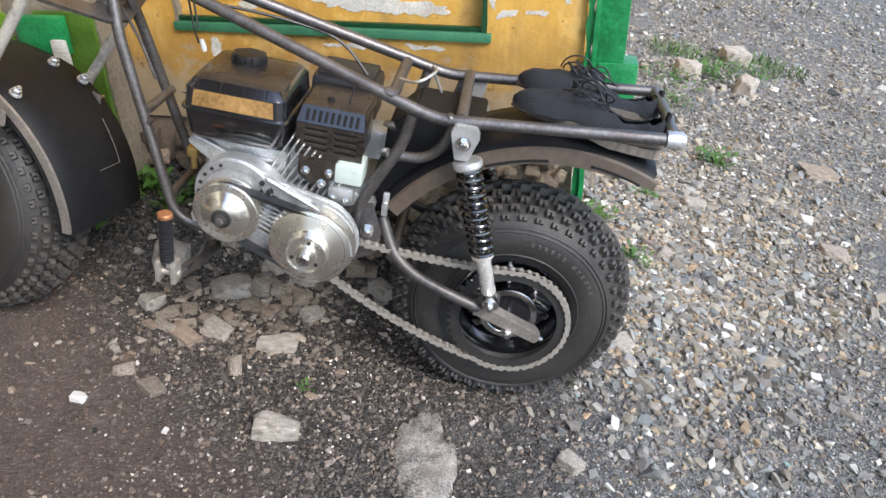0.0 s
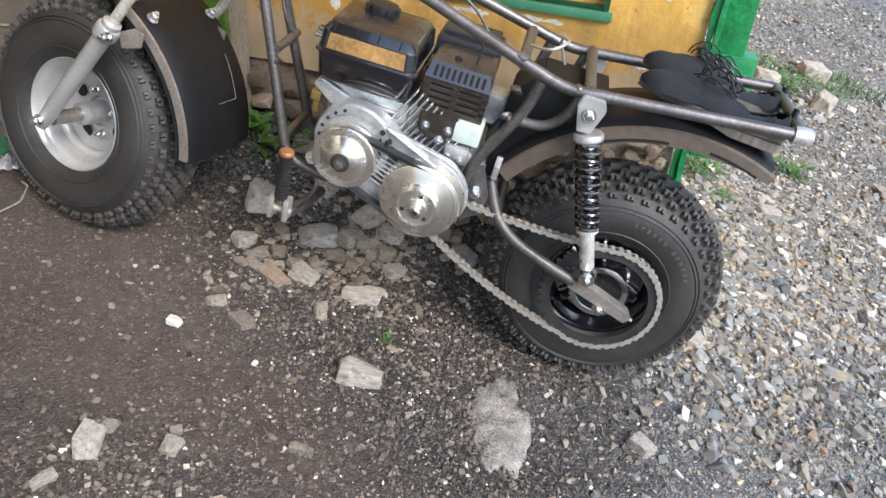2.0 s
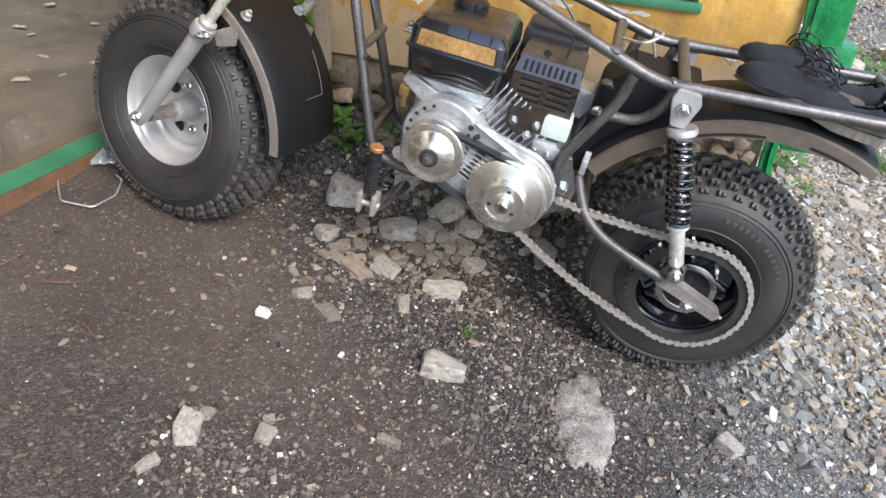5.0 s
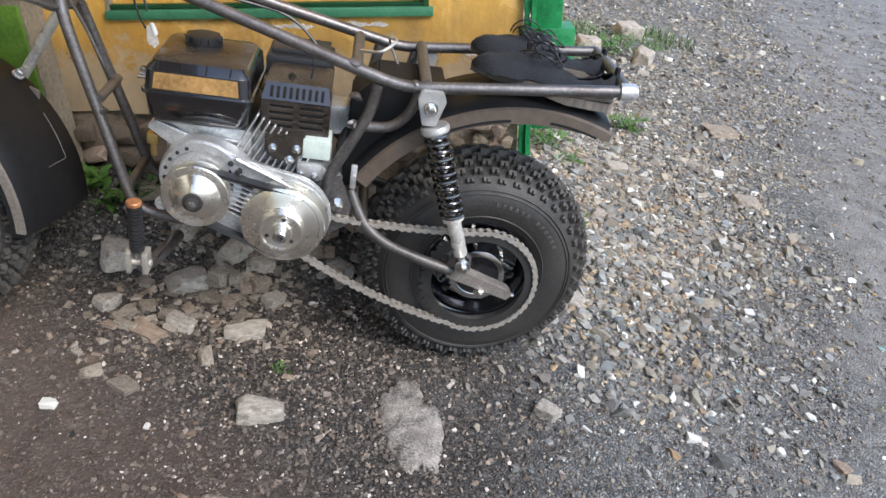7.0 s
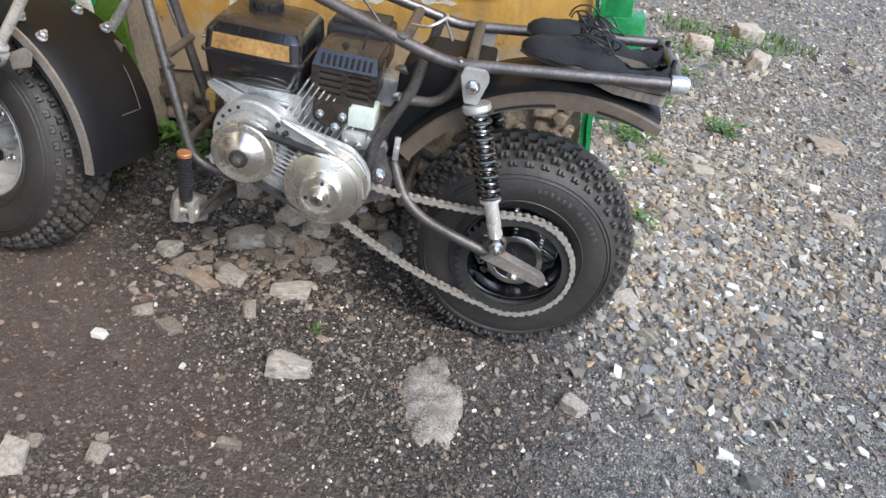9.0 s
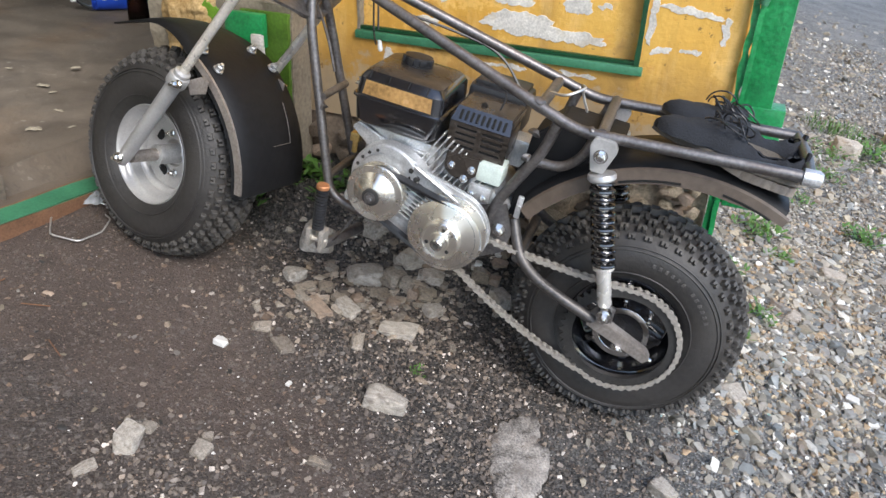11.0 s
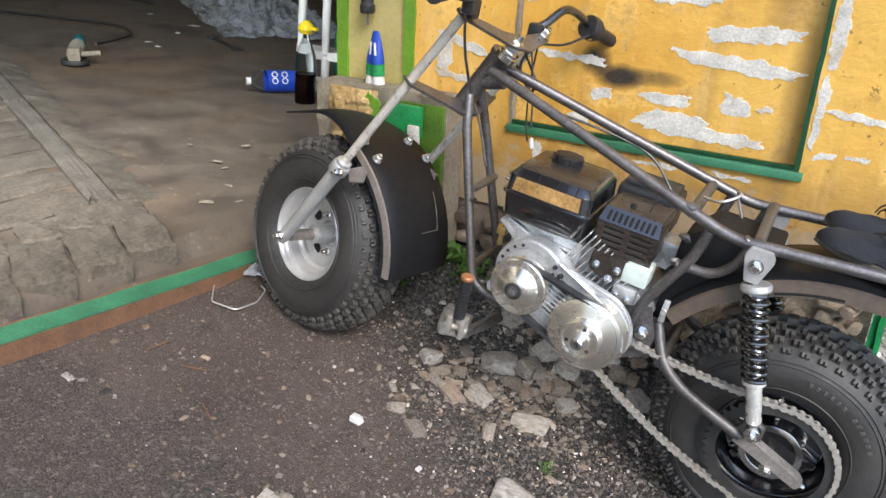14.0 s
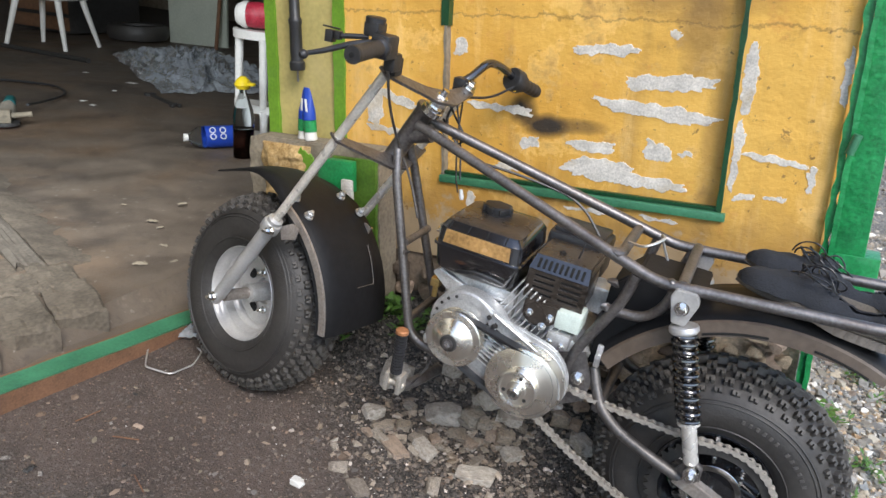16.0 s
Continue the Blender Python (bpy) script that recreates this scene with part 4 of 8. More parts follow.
for k in range(6):
    b = finish(rough_stone(300 + k, 1, 1, 1, 2), 25)
    for m in (M_FOUND, M_RUBBLE, M_REDROCK):
        me = bpy.data.meshes.new("foundation_stone")
        b.to_mesh(me)
        me.materials.append(m)
        fmesh.append(me)
    b.free()
for k in range(60):
    s = fr_.uniform(0.012, 0.030)
    ob = new("foundation_stone", fmesh[3 * fr_.randrange(6) + (2 if fr_.random() < 0.3 else 1)])
    ob.parent = fnd
    ob.matrix_local = pose(fr_.uniform(-0.02, 0.38), WY + 0.006, fr_.uniform(0.22, 0.435), 0, fr_.uniform(-40, 40), 0) @ Matrix.Diagonal((s, 0.025, s * 0.8, 1))
x = -0.80
while x < 0.38:
    for z in (0.06, 0.15, 0.24, 0.33, 0.40):
        s = fr_.uniform(0.03, 0.055)
        pale = x > 0.0 and fr_.random() < 0.85
        ob = new("foundation_stone", fmesh[3 * fr_.randrange(6) + (1 if pale else (2 if fr_.random() < 0.3 else 0))])
        ob.parent = fnd
        ob.matrix_local = pose(x + fr_.uniform(-0.02, 0.02), WY + 0.012, z + fr_.uniform(-0.02, 0.02), 0, fr_.uniform(-25, 25), 0) @ Matrix.Diagonal((s, 0.04, s * 0.7, 1))
    x += 0.085

# ---- the bike ----
BIKE = SLOPE @ pose(0.2911, 1.455, 0.0, 0, 0, 3.5)
bike = holder("motorbike", BIKE)
tagged(bike, "home-built fat-tyre motorbike with bare steel frame on rough ground", "motorbike")
TR, TW = 0.2530, 0.175    # tyre radius and width


# rounded carcass under the knobs: (radius, half width)
CARCASS = [(0.112, 0.055), (0.117, 0.066), (0.133, 0.080), (0.154, 0.086), (0.174, 0.0875), (0.191, 0.083), (0.207, 0.073), (0.223, 0.0565), (0.235, 0.034), (0.2415, 0.0)]


def tyre_body():
    return lathe(CARCASS + [(r, -y) for r, y in CARCASS[-2::-1]], 80)


def on_carcass(y):
    """Radius at a half width, and the outward normal (radial, axial)."""
    a = abs(y)
    for (r0, y0), (r1, y1) in zip(CARCASS[4:], CARCASS[5:]):
        if y1 <= a <= y0:
            k = (a - y0) / (y1 - y0)
            d = Vector((y0 - y1, r1 - r0)).normalized()
            return r0 + (r1 - r0) * k, d.x, math.copysign(d.y, y)
    return CARCASS[-1][0], 1.0, 0.0


def tread_blocks():
    """Knobs with a slot cut into them, in staggered rows from shoulder to shoulder."""
    verts, faces = [], []
    u_shape = ((-1, -1), (1, -1), (1, 1), (0.25, 1), (0.25, -0.2), (-0.25, -0.2), (-0.25, 1), (-1, 1))
    plain = ((-1, -1), (1, -1), (1, 1), (-1, 1))

    def knob(ang, y, la, ly, h, shape):
        r, nr, ny = on_carcass(y)
        base, n = len(verts), len(shape)
        sg = 1 if y >= 0 else -1
        for dh, k in ((-0.003, 1.12), (h - 0.0012, 1.0), (h, 0.9)):
            for p, q in shape:
                t, q = p * la * k / 2, q * ly * k / 2 * sg
                rr = r + nr * dh - abs(ny) * q * sg
                yy = y + ny * dh + nr * q
                a = ang + t / r
                verts.append((rr * math.cos(a), yy, rr * math.sin(a)))
        for ring in (0, n):
            for i in range(n):
                j = (i + 1) % n
                faces.append((base + ring + i, base + ring + j, base + ring + n + j, base + ring + n + i))
        top = base + 2 * n
        if n == 4:
            faces.append((top, top + 1, top + 2, top + 3))
        else:
            faces.extend(((top, top + 5, top + 6, top + 7), (top, top + 1, top + 4, top + 5), (top + 1, top + 2, top + 3, top + 4)))

    n = 42
    st = math.pi / n
    for i in range(n):
        a = 2 * math.pi * i / n
        knob(a, 0.0, 0.0180, 0.011, 0.0115, plain)
        for s in (-1, 1):
            knob(a + st, s * 0.0180, 0.0175, 0.0125, 0.0115, u_shape)
            knob(a, s * 0.0360, 0.0170, 0.0125, 0.0115, u_shape)
            knob(a + st, s * 0.0530, 0.0165, 0.0125, 0.011, u_shape)
            knob(a, s * 0.0665, 0.0145, 0.0105, 0.008, u_shape)
    bm = bmesh.new()
    vs = [bm.verts.new(v) for v in verts]
    for f in faces:
        bm.faces.new([vs[i] for i in f])
    return bm


def wheel_pose(u, z, spin, steer=0.0):
    return Matrix.Translation((u, 0, z)) @ Matrix.Rotation(radians(steer), 4, "Z") @ Matrix.Rotation(radians(spin), 4, "Y")


RC = (-0.0485, 0.256)      # rear wheel centre
HB, HT = Vector((-0.893, 0, 0.684)), Vector((-0.818, 0, 0.83))   # steering head, bottom and top
AX = (HT - HB).normalized()
F0, F1 = Vector((-1.199, 0, 0.268)), Vector((-0.831, 0, 0.906))   # fork line, axle to top, bars straight
# bars turned away from the viewer about the raked head, wheel leaning slightly
STEER = Matrix.Translation((-1.1828, -0.0165, 0.2627)) @ Matrix.Rotation(radians(-17.6), 4, AX) @ Matrix.Rotation(radians(-1.8), 4, "X") @ Matrix.Translation(-F0)
REAR, FRONT = wheel_pose(RC[0], RC[1], 0), STEER @ wheel_pose(F0.x, F0.z, 11)
for nm, m in (("rear_tyre", REAR), ("front_tyre", FRONT)):
    ty = part(nm, tyre_body(), M_RUBBER, bike, "dusty black knobbly off-road tyre", 60)
    ty.matrix_local = m
    tr = part("tread", tread_blocks(), M_TREAD, ty, smooth=20)
    rings = [lathe([(r - 0.002, -y), (r, -y - 0.002), (r + 0.002, -y)], 64) for r, y in ((0.140, 0.0822), (0.192, 0.0832), (0.199, 0.0795))]
    part("sidewall_ring", join(*rings), M_RUBBER, ty)
    if nm == "rear_tyre":
        bars = []
        for k in range(13):
            if k == 6:
                continue
            q = box(-0.0030, 0.0030, -0.0012, 0.0012, -0.004, 0.004, 0.0005, 1)
            bars.append(moved(q, Matrix.Rotation(-radians(86 - 4.6 * k), 4, "Y") @ Matrix.Translation((0.172, -TW / 2 - 0.0004, 0)) @ Matrix.Rotation(radians(90), 4, "Y")))
        part("sidewall_mark", join(*bars), M_LETTER, ty, "faint pale moulded sidewall marks")

# silver front rim, split type with a deep well
fw = [(0.115, -0.054), (0.119, -0.060), (0.120, -0.066), (0.117, -0.069), (0.112, -0.066), (0.110, -0.056), (0.106, -0.048), (0.099, -0.045), (0.096, -0.034), (0.095, -0.022), (0.088, -0.018), (0.085, -0.008), (0.084, 0.036), (0.100, 0.046), (0.110, 0.060), (0.118, 0.068), (0.119, 0.058)]
rim = part("front_rim", lathe(fw, 64), M_SILVER, bike, "silver-painted steel rim", 50)
rim.matrix_local = FRONT
part("hub_disc", lathe([(0.0, 0.016), (0.03, 0.014), (0.034, 0.006), (0.050, 0.010), (0.066, 0.006), (0.076, -0.002), (0.0845, -0.004), (0.0845, 0.004), (0.07, 0.012), (0.0, 0.022)], 48), M_SILVER, rim)
# black discs paint the shaded openings; the wheel disc itself is not cut
for k in range(4):
    a = math.pi / 2 * k + 1.28
    part("disc_opening", turned([(0, 0), (0.014, 0), (0.014, 0.0015), (0, 0.0015)], (0.062 * math.cos(a), 0.0055, 0.062 * math.sin(a)), (0.062 * math.cos(a), -1, 0.062 * math.sin(a)), 20), M_VOID, rim, "black disc painted as the shaded opening in the wheel disc")
part("hub", lathe([(0, -0.085), (0.013, -0.085), (0.013, -0.05), (0.024, -0.048), (0.024, 0.05), (0, 0.05)], 28), M_ALU, rim)
for k in range(4):
    a = math.pi / 2 * k + 0.5
    p = Vector((0.048 * math.cos(a), 0.004, 0.048 * math.sin(a)))
    part("wheel_nut", bolt_mesh(p, p + Vector((0, -1, 0)), 0.007, 0.012), M_CHROME, rim)

# black rear rim with dark spoked centre
rw = [(0.115, -0.054), (0.119, -0.060), (0.120, -0.066), (0.117, -0.069), (0.111, -0.066), (0.108, -0.052), (0.100, -0.046), (0.095, -0.030), (0.092, 0.0), (0.098, 0.046), (0.112, 0.066), (0.119, 0.060)]
rrim = part("rear_rim", lathe(rw, 64), M_GLOSS, bike, "black steel rim", 50)
rrim.matrix_local = REAR
part("hub_disc", lathe([(0, -0.045), (0.03, -0.045), (0.036, -0.03), (0.06, -0.022), (0.09, -0.03), (0.093, -0.02), (0.06, -0.014), (0, -0.02)], 48), M_GLOSS, rrim)
for k in range(6):
    a = math.pi / 3 * k + 0.2
    part("spoke_rib", moved(box(0.026, 0.09, -0.05, -0.026, -0.009, 0.009, 0.004), Matrix.Rotation(a, 4, "Y")), M_GLOSS, rrim)
    p = Vector((0.062 * math.cos(a + 0.5), -0.03, 0.062 * math.sin(a + 0.5)))
    part("sprocket_bolt", bolt_mesh(p, p + Vector((0, -1, 0)), 0.006, 0.03), M_CHROME, rrim)

part("brake_disc", lathe([(0.047, -0.088), (0.058, -0.088), (0.059, -0.0865), (0.058, -0.085), (0.047, -0.085), (0.046, -0.0865), (0.047, -0.088)], 56), M_CHROME, rrim, "bright polished brake disc")
part("disc_carrier", lathe([(0.0, -0.0845), (0.0465, -0.0845), (0.0465, -0.080), (0.02, -0.078), (0.02, -0.03), (0.0, -0.03)], 32), M_GLOSS, rrim)

# sprocket and chain
SP_R, SP_Y = 0.120, -0.110
FS_R, FS = 0.040, Vector((-0.435, SP_Y, 0.344))


def sprocket(R, teeth, y, hole):
    out, inn = [], []
    for i in range(teeth * 4):
        a = 2 * math.pi * i / (teeth * 4)
        r = R + (0.004 if i % 4 in (1, 2) else -0.004)
        out.append((r * math.cos(a), r * math.sin(a)))
        inn.append((hole * math.cos(a), hole * math.sin(a)))
    bm = bmesh.new()
    k = len(out)
    rows = [[bm.verts.new((x, yy, z)) for x, z in ring] for ring, yy in ((inn, y - 0.002), (out, y - 0.002), (out, y + 0.002), (inn, y + 0.002))]
    for a, b in zip(rows, rows[1:] + rows[:1]):
        for i in range(k):
            bm.faces.new((a[i], a[(i + 1) % k], b[(i + 1) % k], b[i]))
    return bm


spk = part("rear_sprocket", sprocket(SP_R, 44, SP_Y, 0.098), M_DARK, bike, "dark steel sprocket ring")
spk.matrix_local = REAR


def chain_path():
    """Belt line round the big and small sprocket, with a sagging lower run."""
    C1, C2 = Vector((RC[0], 0, RC[1])), Vector((FS.x, 0, FS.z))
    dd = C2 - C1
    th = math.atan2(dd.z, dd.x)
    off = math.acos((SP_R - FS_R) / dd.length)
    pts = []
    a_up, a_lo = th - off, th + off
    n = 50
    # round the back of the big sprocket from the lower to the upper tangent point
    for i in range(n + 1):
        a = a_lo + (2 * math.pi - 2 * off) * i / n
        pts.append(C1 + Vector((math.cos(a), 0, math.sin(a))) * SP_R)
    q0 = C2 + Vector((math.cos(a_up), 0, math.sin(a_up))) * FS_R
    p0 = pts[-1]
    for i in range(1, 24):
        t = i / 24
        pts.append(p0.lerp(q0, t) - Vector((0, 0, 0.012 * 4 * t * (1 - t))))
    for i in range(13):
        a = a_up - 0 + (2 * off) * i / 12
        pts.append(C2 + Vector((math.cos(a), 0, math.sin(a))) * FS_R)
    q1, p1 = pts[-1], pts[0]
    for i in range(1, 24):
        t = i / 24
        pts.append(q1.lerp(p1, t) - Vector((0, 0, 0.02 * 4 * t * (1 - t))))
    return pts


chain = holder("chain")
chain.parent = bike
chain["label"] = "greasy steel roller chain"


def link_mesh(w, t, r):
    out = []
    for s in (-1, 1):
        o = [(0, -r * 0.55)]
        for i in range(8):
            a = -2.0 + 4.0 * i / 7
            o.append((PITCH / 2 + r * math.cos(a), r * math.sin(a)))
        o.append((0, r * 0.55))
        for i in range(8):
            a = math.pi - 2.0 + 4.0 * i / 7
            o.append((-PITCH / 2 + r * math.cos(a), r * math.sin(a)))
        out.append(prism(o, s * w - t / 2, s * w + t / 2))
    for x in (-PITCH / 2,):
        out.append(moved(lathe([(0, -w), (r * 0.75, -w), (r * 0.75, w), (0, w)], 10), Matrix.Translation((x, 0, 0))))
    bm = finish(join(*out), 30)
    me = bpy.data.meshes.new("link")
    bm.to_mesh(me)
    bm.free()
    me.materials.append(M_CHAIN)
    return me


def build_chain():
    global PITCH
    pts = chain_path() 
    pts.append(pts[0])
    ln = [0.0]
    for a, b in zip(pts, pts[1:]):
        ln.append(ln[-1] + (b - a).length)
    n = round(ln[-1] / 0.0159)
    PITCH = ln[-1] / n

    def at(s):
        s %= ln[-1]
        i = max(0, min(len(pts) - 2, int(np.searchsorted(ln, s)) - 1))
        return pts[i].lerp(pts[i + 1], (s - ln[i]) / max(1e-9, ln[i + 1] - ln[i]))

    kinds = [link_mesh(0.0042, 0.0016, 0.0060), link_mesh(0.0066, 0.0016, 0.0060)]
    for i in range(n):
        a, b = at(i * PITCH), at((i + 1) * PITCH)
        c = (a + b) / 2
        ob = new("link", kinds[i % 2])
        ob.parent = chain
        ob.matrix_local = Matrix.Translation((c.x, SP_Y, c.z)) @ Matrix.Rotation(-math.atan2(b.z - a.z, b.x - a.x), 4, "Y")


PITCH = 0.0159
build_chain()
part("front_sprocket", moved(sprocket(FS_R, 15, 0, 0.008), Matrix.Translation((FS.x, SP_Y, FS.z))), M_DARK, bike)

# frame tubes; each side rail runs from the head, over the seat bend, to the rack
TUBE = 0.0107
fr = holder("frame")
fr.parent = bike
fr["label"] = "bare welded steel tube frame"
for s in (-1, 1):
    v = 0.12 * s
    rail = rounded([(-0.822, 0.03 * s, 0.794), (-0.320, v * 0.94, 0.671), (-0.255, v, 0.656), (0.145, v, 0.70)], 0.035)
    part("side_rail", tube(rail, TUBE), M_STEEL, fr)
    down = rounded([(-0.86, 0.028 * s, 0.73), (-0.845, 0.045 * s, 0.67), (-0.742, 0.072 * s, 0.335), (-0.68, 0.075 * s, 0.315), (-0.46, 0.075 * s, 0.325), (-0.40, 0.08 * s, 0.36)], 0.05)
    part("down_tube", tube(down, TUBE * 0.95), M_STEEL, fr)
    diag = rounded([(-0.298, v * 0.95, 0.656), (-0.310, v * 0.9, 0.592), (-0.378, v * 0.82, 0.445), (-0.388, v * 0.8, 0.33)], 0.05)
    part("seat_tube", tube(diag, TUBE), M_STEEL, fr)
    loop = rounded([(-0.335, v * 0.85, 0.565), (-0.265, v * 0.88, 0.572), (-0.235, v * 0.95, 0.61), (-0.225, v * 0.98, 0.652)], 0.05)
    part("gusset_tube", tube(loop, TUBE * 0.9), M_STEEL, fr)
part("rack_end", tube(rounded([(0.145, -0.12, 0.70), (0.15, 0, 0.70), (0.145, 0.12, 0.70)], 0.01), TUBE), M_STEEL, fr)
part("rack_cap", turned([(0, -0.004), (0.0152, -0.004), (0.0152, 0.022), (0.011, 0.028), (0, 0.028)], (0.135, -0.12, 0.699), (0.2, -0.12, 0.7055)), M_ALU, fr, "bright weld at the rack corner")
part("cross_tube", rod((-0.215, -0.12, 0.664), (-0.215, 0.12, 0.664), TUBE), M_STEEL, fr)
part("cross_tube", rod((-0.34, -0.105, 0.672), (-0.34, 0.105, 0.672), TUBE), M_STEEL, fr)
part("cross_tube", rod((-0.795, -0.058, 0.54), (-0.795, 0.058, 0.54), TUBE * 0.8), M_STEEL, fr)
part("cross_tube", rod((-0.752, -0.07, 0.37), (-0.752, 0.07, 0.37), TUBE * 0.8), M_STEEL, fr)
part("head_tube", turned([(0, 0), (0.0235, 0), (0.0235, 0.01), (0.021, 0.014), (0.021, 0.15), (0.0235, 0.154), (0.0235, 0.164), (0, 0.164)], HB, HT), M_STEEL, fr, "thick steering head tube")
part("weld_gusset", tube(rounded([(-0.852, 0, 0.76), (-0.8, 0, 0.775)], 0.01), 0.02), M_STEEL, fr)
for p in ((-0.345, -0.11, 0.685), (-0.235, -0.12, 0.665), (-0.335, -0.1, 0.62), (-0.338, -0.095, 0.565), (-0.228, -0.118, 0.655), (-0.79, -0.058, 0.52)):
    part("weld_bead", moved(rough_stone(int(-p[0] * 1000), 0.015, 0.013, 0.010, 2, 0.3), Matrix.Translation(p)), M_STEEL, fr)
# plates that carry the swing-arm pivot and the engine
for s in (-1, 1):
    part("pivot_plate", prism([(-0.43, 0.43), (-0.35, 0.46), (-0.325, 0.40), (-0.33, 0.355), (-0.40, 0.31), (-0.43, 0.33)], s * 0.1 - 0.003, s * 0.1 + 0.003, 0.001), M_STEEL, fr)
part("pivot_bolt", join(bolt_mesh((-0.352, -0.105, 0.402), (-0.352, -1, 0.402), 0.011, 0.012), rod((-0.352, -0.1, 0.402), (-0.352, 0.1, 0.402), 0.008)), M_CHROME, fr, "bright zinc pivot bolt")
part("lower_plate", prism([(-0.67, 0.332), (-0.42, 0.34), (-0.42, 0.348), (-0.67, 0.34)], -0.07, 0.08, 0.002), M_STEEL, fr, "engine bed plate")

# swing arm
sw = holder("swing_arm")
sw.parent = bike
sw["label"] = "bent steel tube swing arm"
for s in (-1, 1):
    arm = rounded([(-0.330, 0.082 * s, 0.425), (-0.316, 0.094 * s, 0.398), (-0.294, 0.112 * s, 0.362), (-0.252, 0.128 * s, 0.336), (-0.19, 0.138 * s, 0.318), (-0.075, 0.140 * s, 0.284)], 0.035)
    part("arm_tube", tube(arm, TUBE * 1.02), M_ARM, sw)
    part("axle_plate", moved(prism([(-0.085, -0.014), (-0.07, 0.016), (0.045, 0.013), (0.06, 0.004), (0.055, -0.012)], s * 0.139 - 0.012, s * 0.139 + 0.012, 0.002), Matrix.Translation((-0.040, 0, 0.272)) @ Matrix.Rotation(radians(19), 4, "Y")), M_STAY, sw, "flat steel axle plate")
    part("shock_lug", prism([(-0.135, 0.29), (-0.075, 0.275), (-0.078, 0.335), (-0.105, 0.345)], s * 0.136 - 0.004, s * 0.136 + 0.004, 0.001), M_STEEL, sw)
part("cross_brace", rod((-0.3, -0.105, 0.352), (-0.3, 0.105, 0.352), TUBE), M_STEEL, sw)
part("axle", join(rod((RC[0], -0.15, RC[1]), (RC[0], 0.15, RC[1]), 0.0075), bolt_mesh((RC[0], -0.144, RC[1]), (RC[0], -1, RC[1]), 0.010, 0.012)), M_CHROME, sw, "zinc-plated rear axle")
part("adjuster", rod((-0.03, -0.147, 0.268), (0.022, -0.143, 0.252), 0.004, 8), M_CHROME, sw)

# spring dampers
for s in (-1, 1):
    top, bot = Vector((-0.204, 0.128 * s, 0.63)), Vector((-0.096, 0.147 * s, 0.322))
    ax = (bot - top).normalized()
    sh = part("shock_absorber", turned([(0, 0.13), (0.0115, 0.13), (0.0115, 0.30), (0.0, 0.31)], top, bot, 20), M_CHROME, bike, "coil-over shock absorber with black spring")
    part("spring_cup", turned([(0, 0.036), (0.025, 0.036), (0.027, 0.039), (0.027, 0.046), (0.024, 0.05), (0, 0.05)], top, bot, 28), M_SILVER, sh)
    q = along(top, bot)
    coil = [q @ Vector((0.0205 * math.cos(a), 0.052 + 0.172 * a / (2 * math.pi * 11.5), 0.0205 * math.sin(a))) for a in np.linspace(0, 2 * math.pi * 11.5, 280)]
    part("spring", tube(coil, 0.0040, 8), M_GLOSS, sh, "gloss black coil spring")
    part("damper_body", turned([(0, 0.05), (0.0125, 0.05), (0.0125, 0.235), (0, 0.235)], top, bot, 18), M_CHROME, sh, "chromed damper tube")
    part("lower_tube", turned([(0, 0.222), (0.021, 0.222), (0.021, 0.229), (0.0142, 0.231), (0.0142, 0.305), (0.011, 0.310), (0, 0.31)], top, bot, 20), M_BRIGHT, sh, "bright zinc lower damper tube")
    part("top_bracket", moved(prism([(-0.02, 0.03), (-0.026, 0.012), (-0.012, -0.036), (0.012, -0.036), (0.026, 0.012), (0.018, 0.03)], s * 0.128 - 0.011, s * 0.128 + 0.011, 0.002), Matrix.Translation((-0.203, 0, 0.632))), M_SILVER, sh, "bright steel mounting bracket")
    part("top_bolt", bolt_mesh(top + Vector((0, 0.012 * s, 0)), top + Vector((0, s, 0)), 0.010, 0.010), M_CHROME, sh)
    part("bottom_eye", moved(lathe([(0, -0.014), (0.0155, -0.014), (0.0155, 0.014), (0, 0.014)], 20), Matrix.Translation(bot)), M_CHROME, sh)
    part("bottom_bolt", bolt_mesh(bot + Vector((0, 0.014 * s, 0)), bot + Vector((0, s, 0)), 0.009, 0.012), M_CHROME, sh)


def fender(cu, cz, R, a0, a1, w, lip, thick=0.004, n=40, tip=None, far=None, straight=180):
    """A bent mudguard sheet with turned-down side lips."""
    sec = [(-w - 0.004, -lip), (-w, 0.0), (-w * 0.92, 0.010), (-w * 0.5, 0.014), (0, 0.015), (w * 0.5, 0.014), (w * 0.92, 0.010), (w, 0.0), (w + 0.004, -(lip if far is None else far))]
    bm = bmesh.new()
    rows = []
    for i in range(n + 1):
        a = radians(a0 + (a1 - a0) * i / n)
        k = 1.0 if tip is None else tip(i / n)
        ahead = R * max(0.0, a - radians(straight))   # past this angle the sheet runs on straight
        a = min(a, radians(straight))
        du, dz = -math.sin(a) * ahead, math.cos(a) * ahead + 0.02 * ahead
        rows.append([bm.verts.new((cu + (R + dr * k) * math.cos(a) + du, y * k, cz + (R + dr * k) * math.sin(a) + dz)) for y, dr in sec])
    for p, q in zip(rows, rows[1:]):
        for k in range(len(sec) - 1):
            bm.faces.new((p[k], q[k], q[k + 1], p[k + 1]))
    bmesh.ops.recalc_face_normals(bm, faces=bm.faces)
    bmesh.ops.solidify(bm, geom=bm.faces[:], thickness=thick)
    return bm


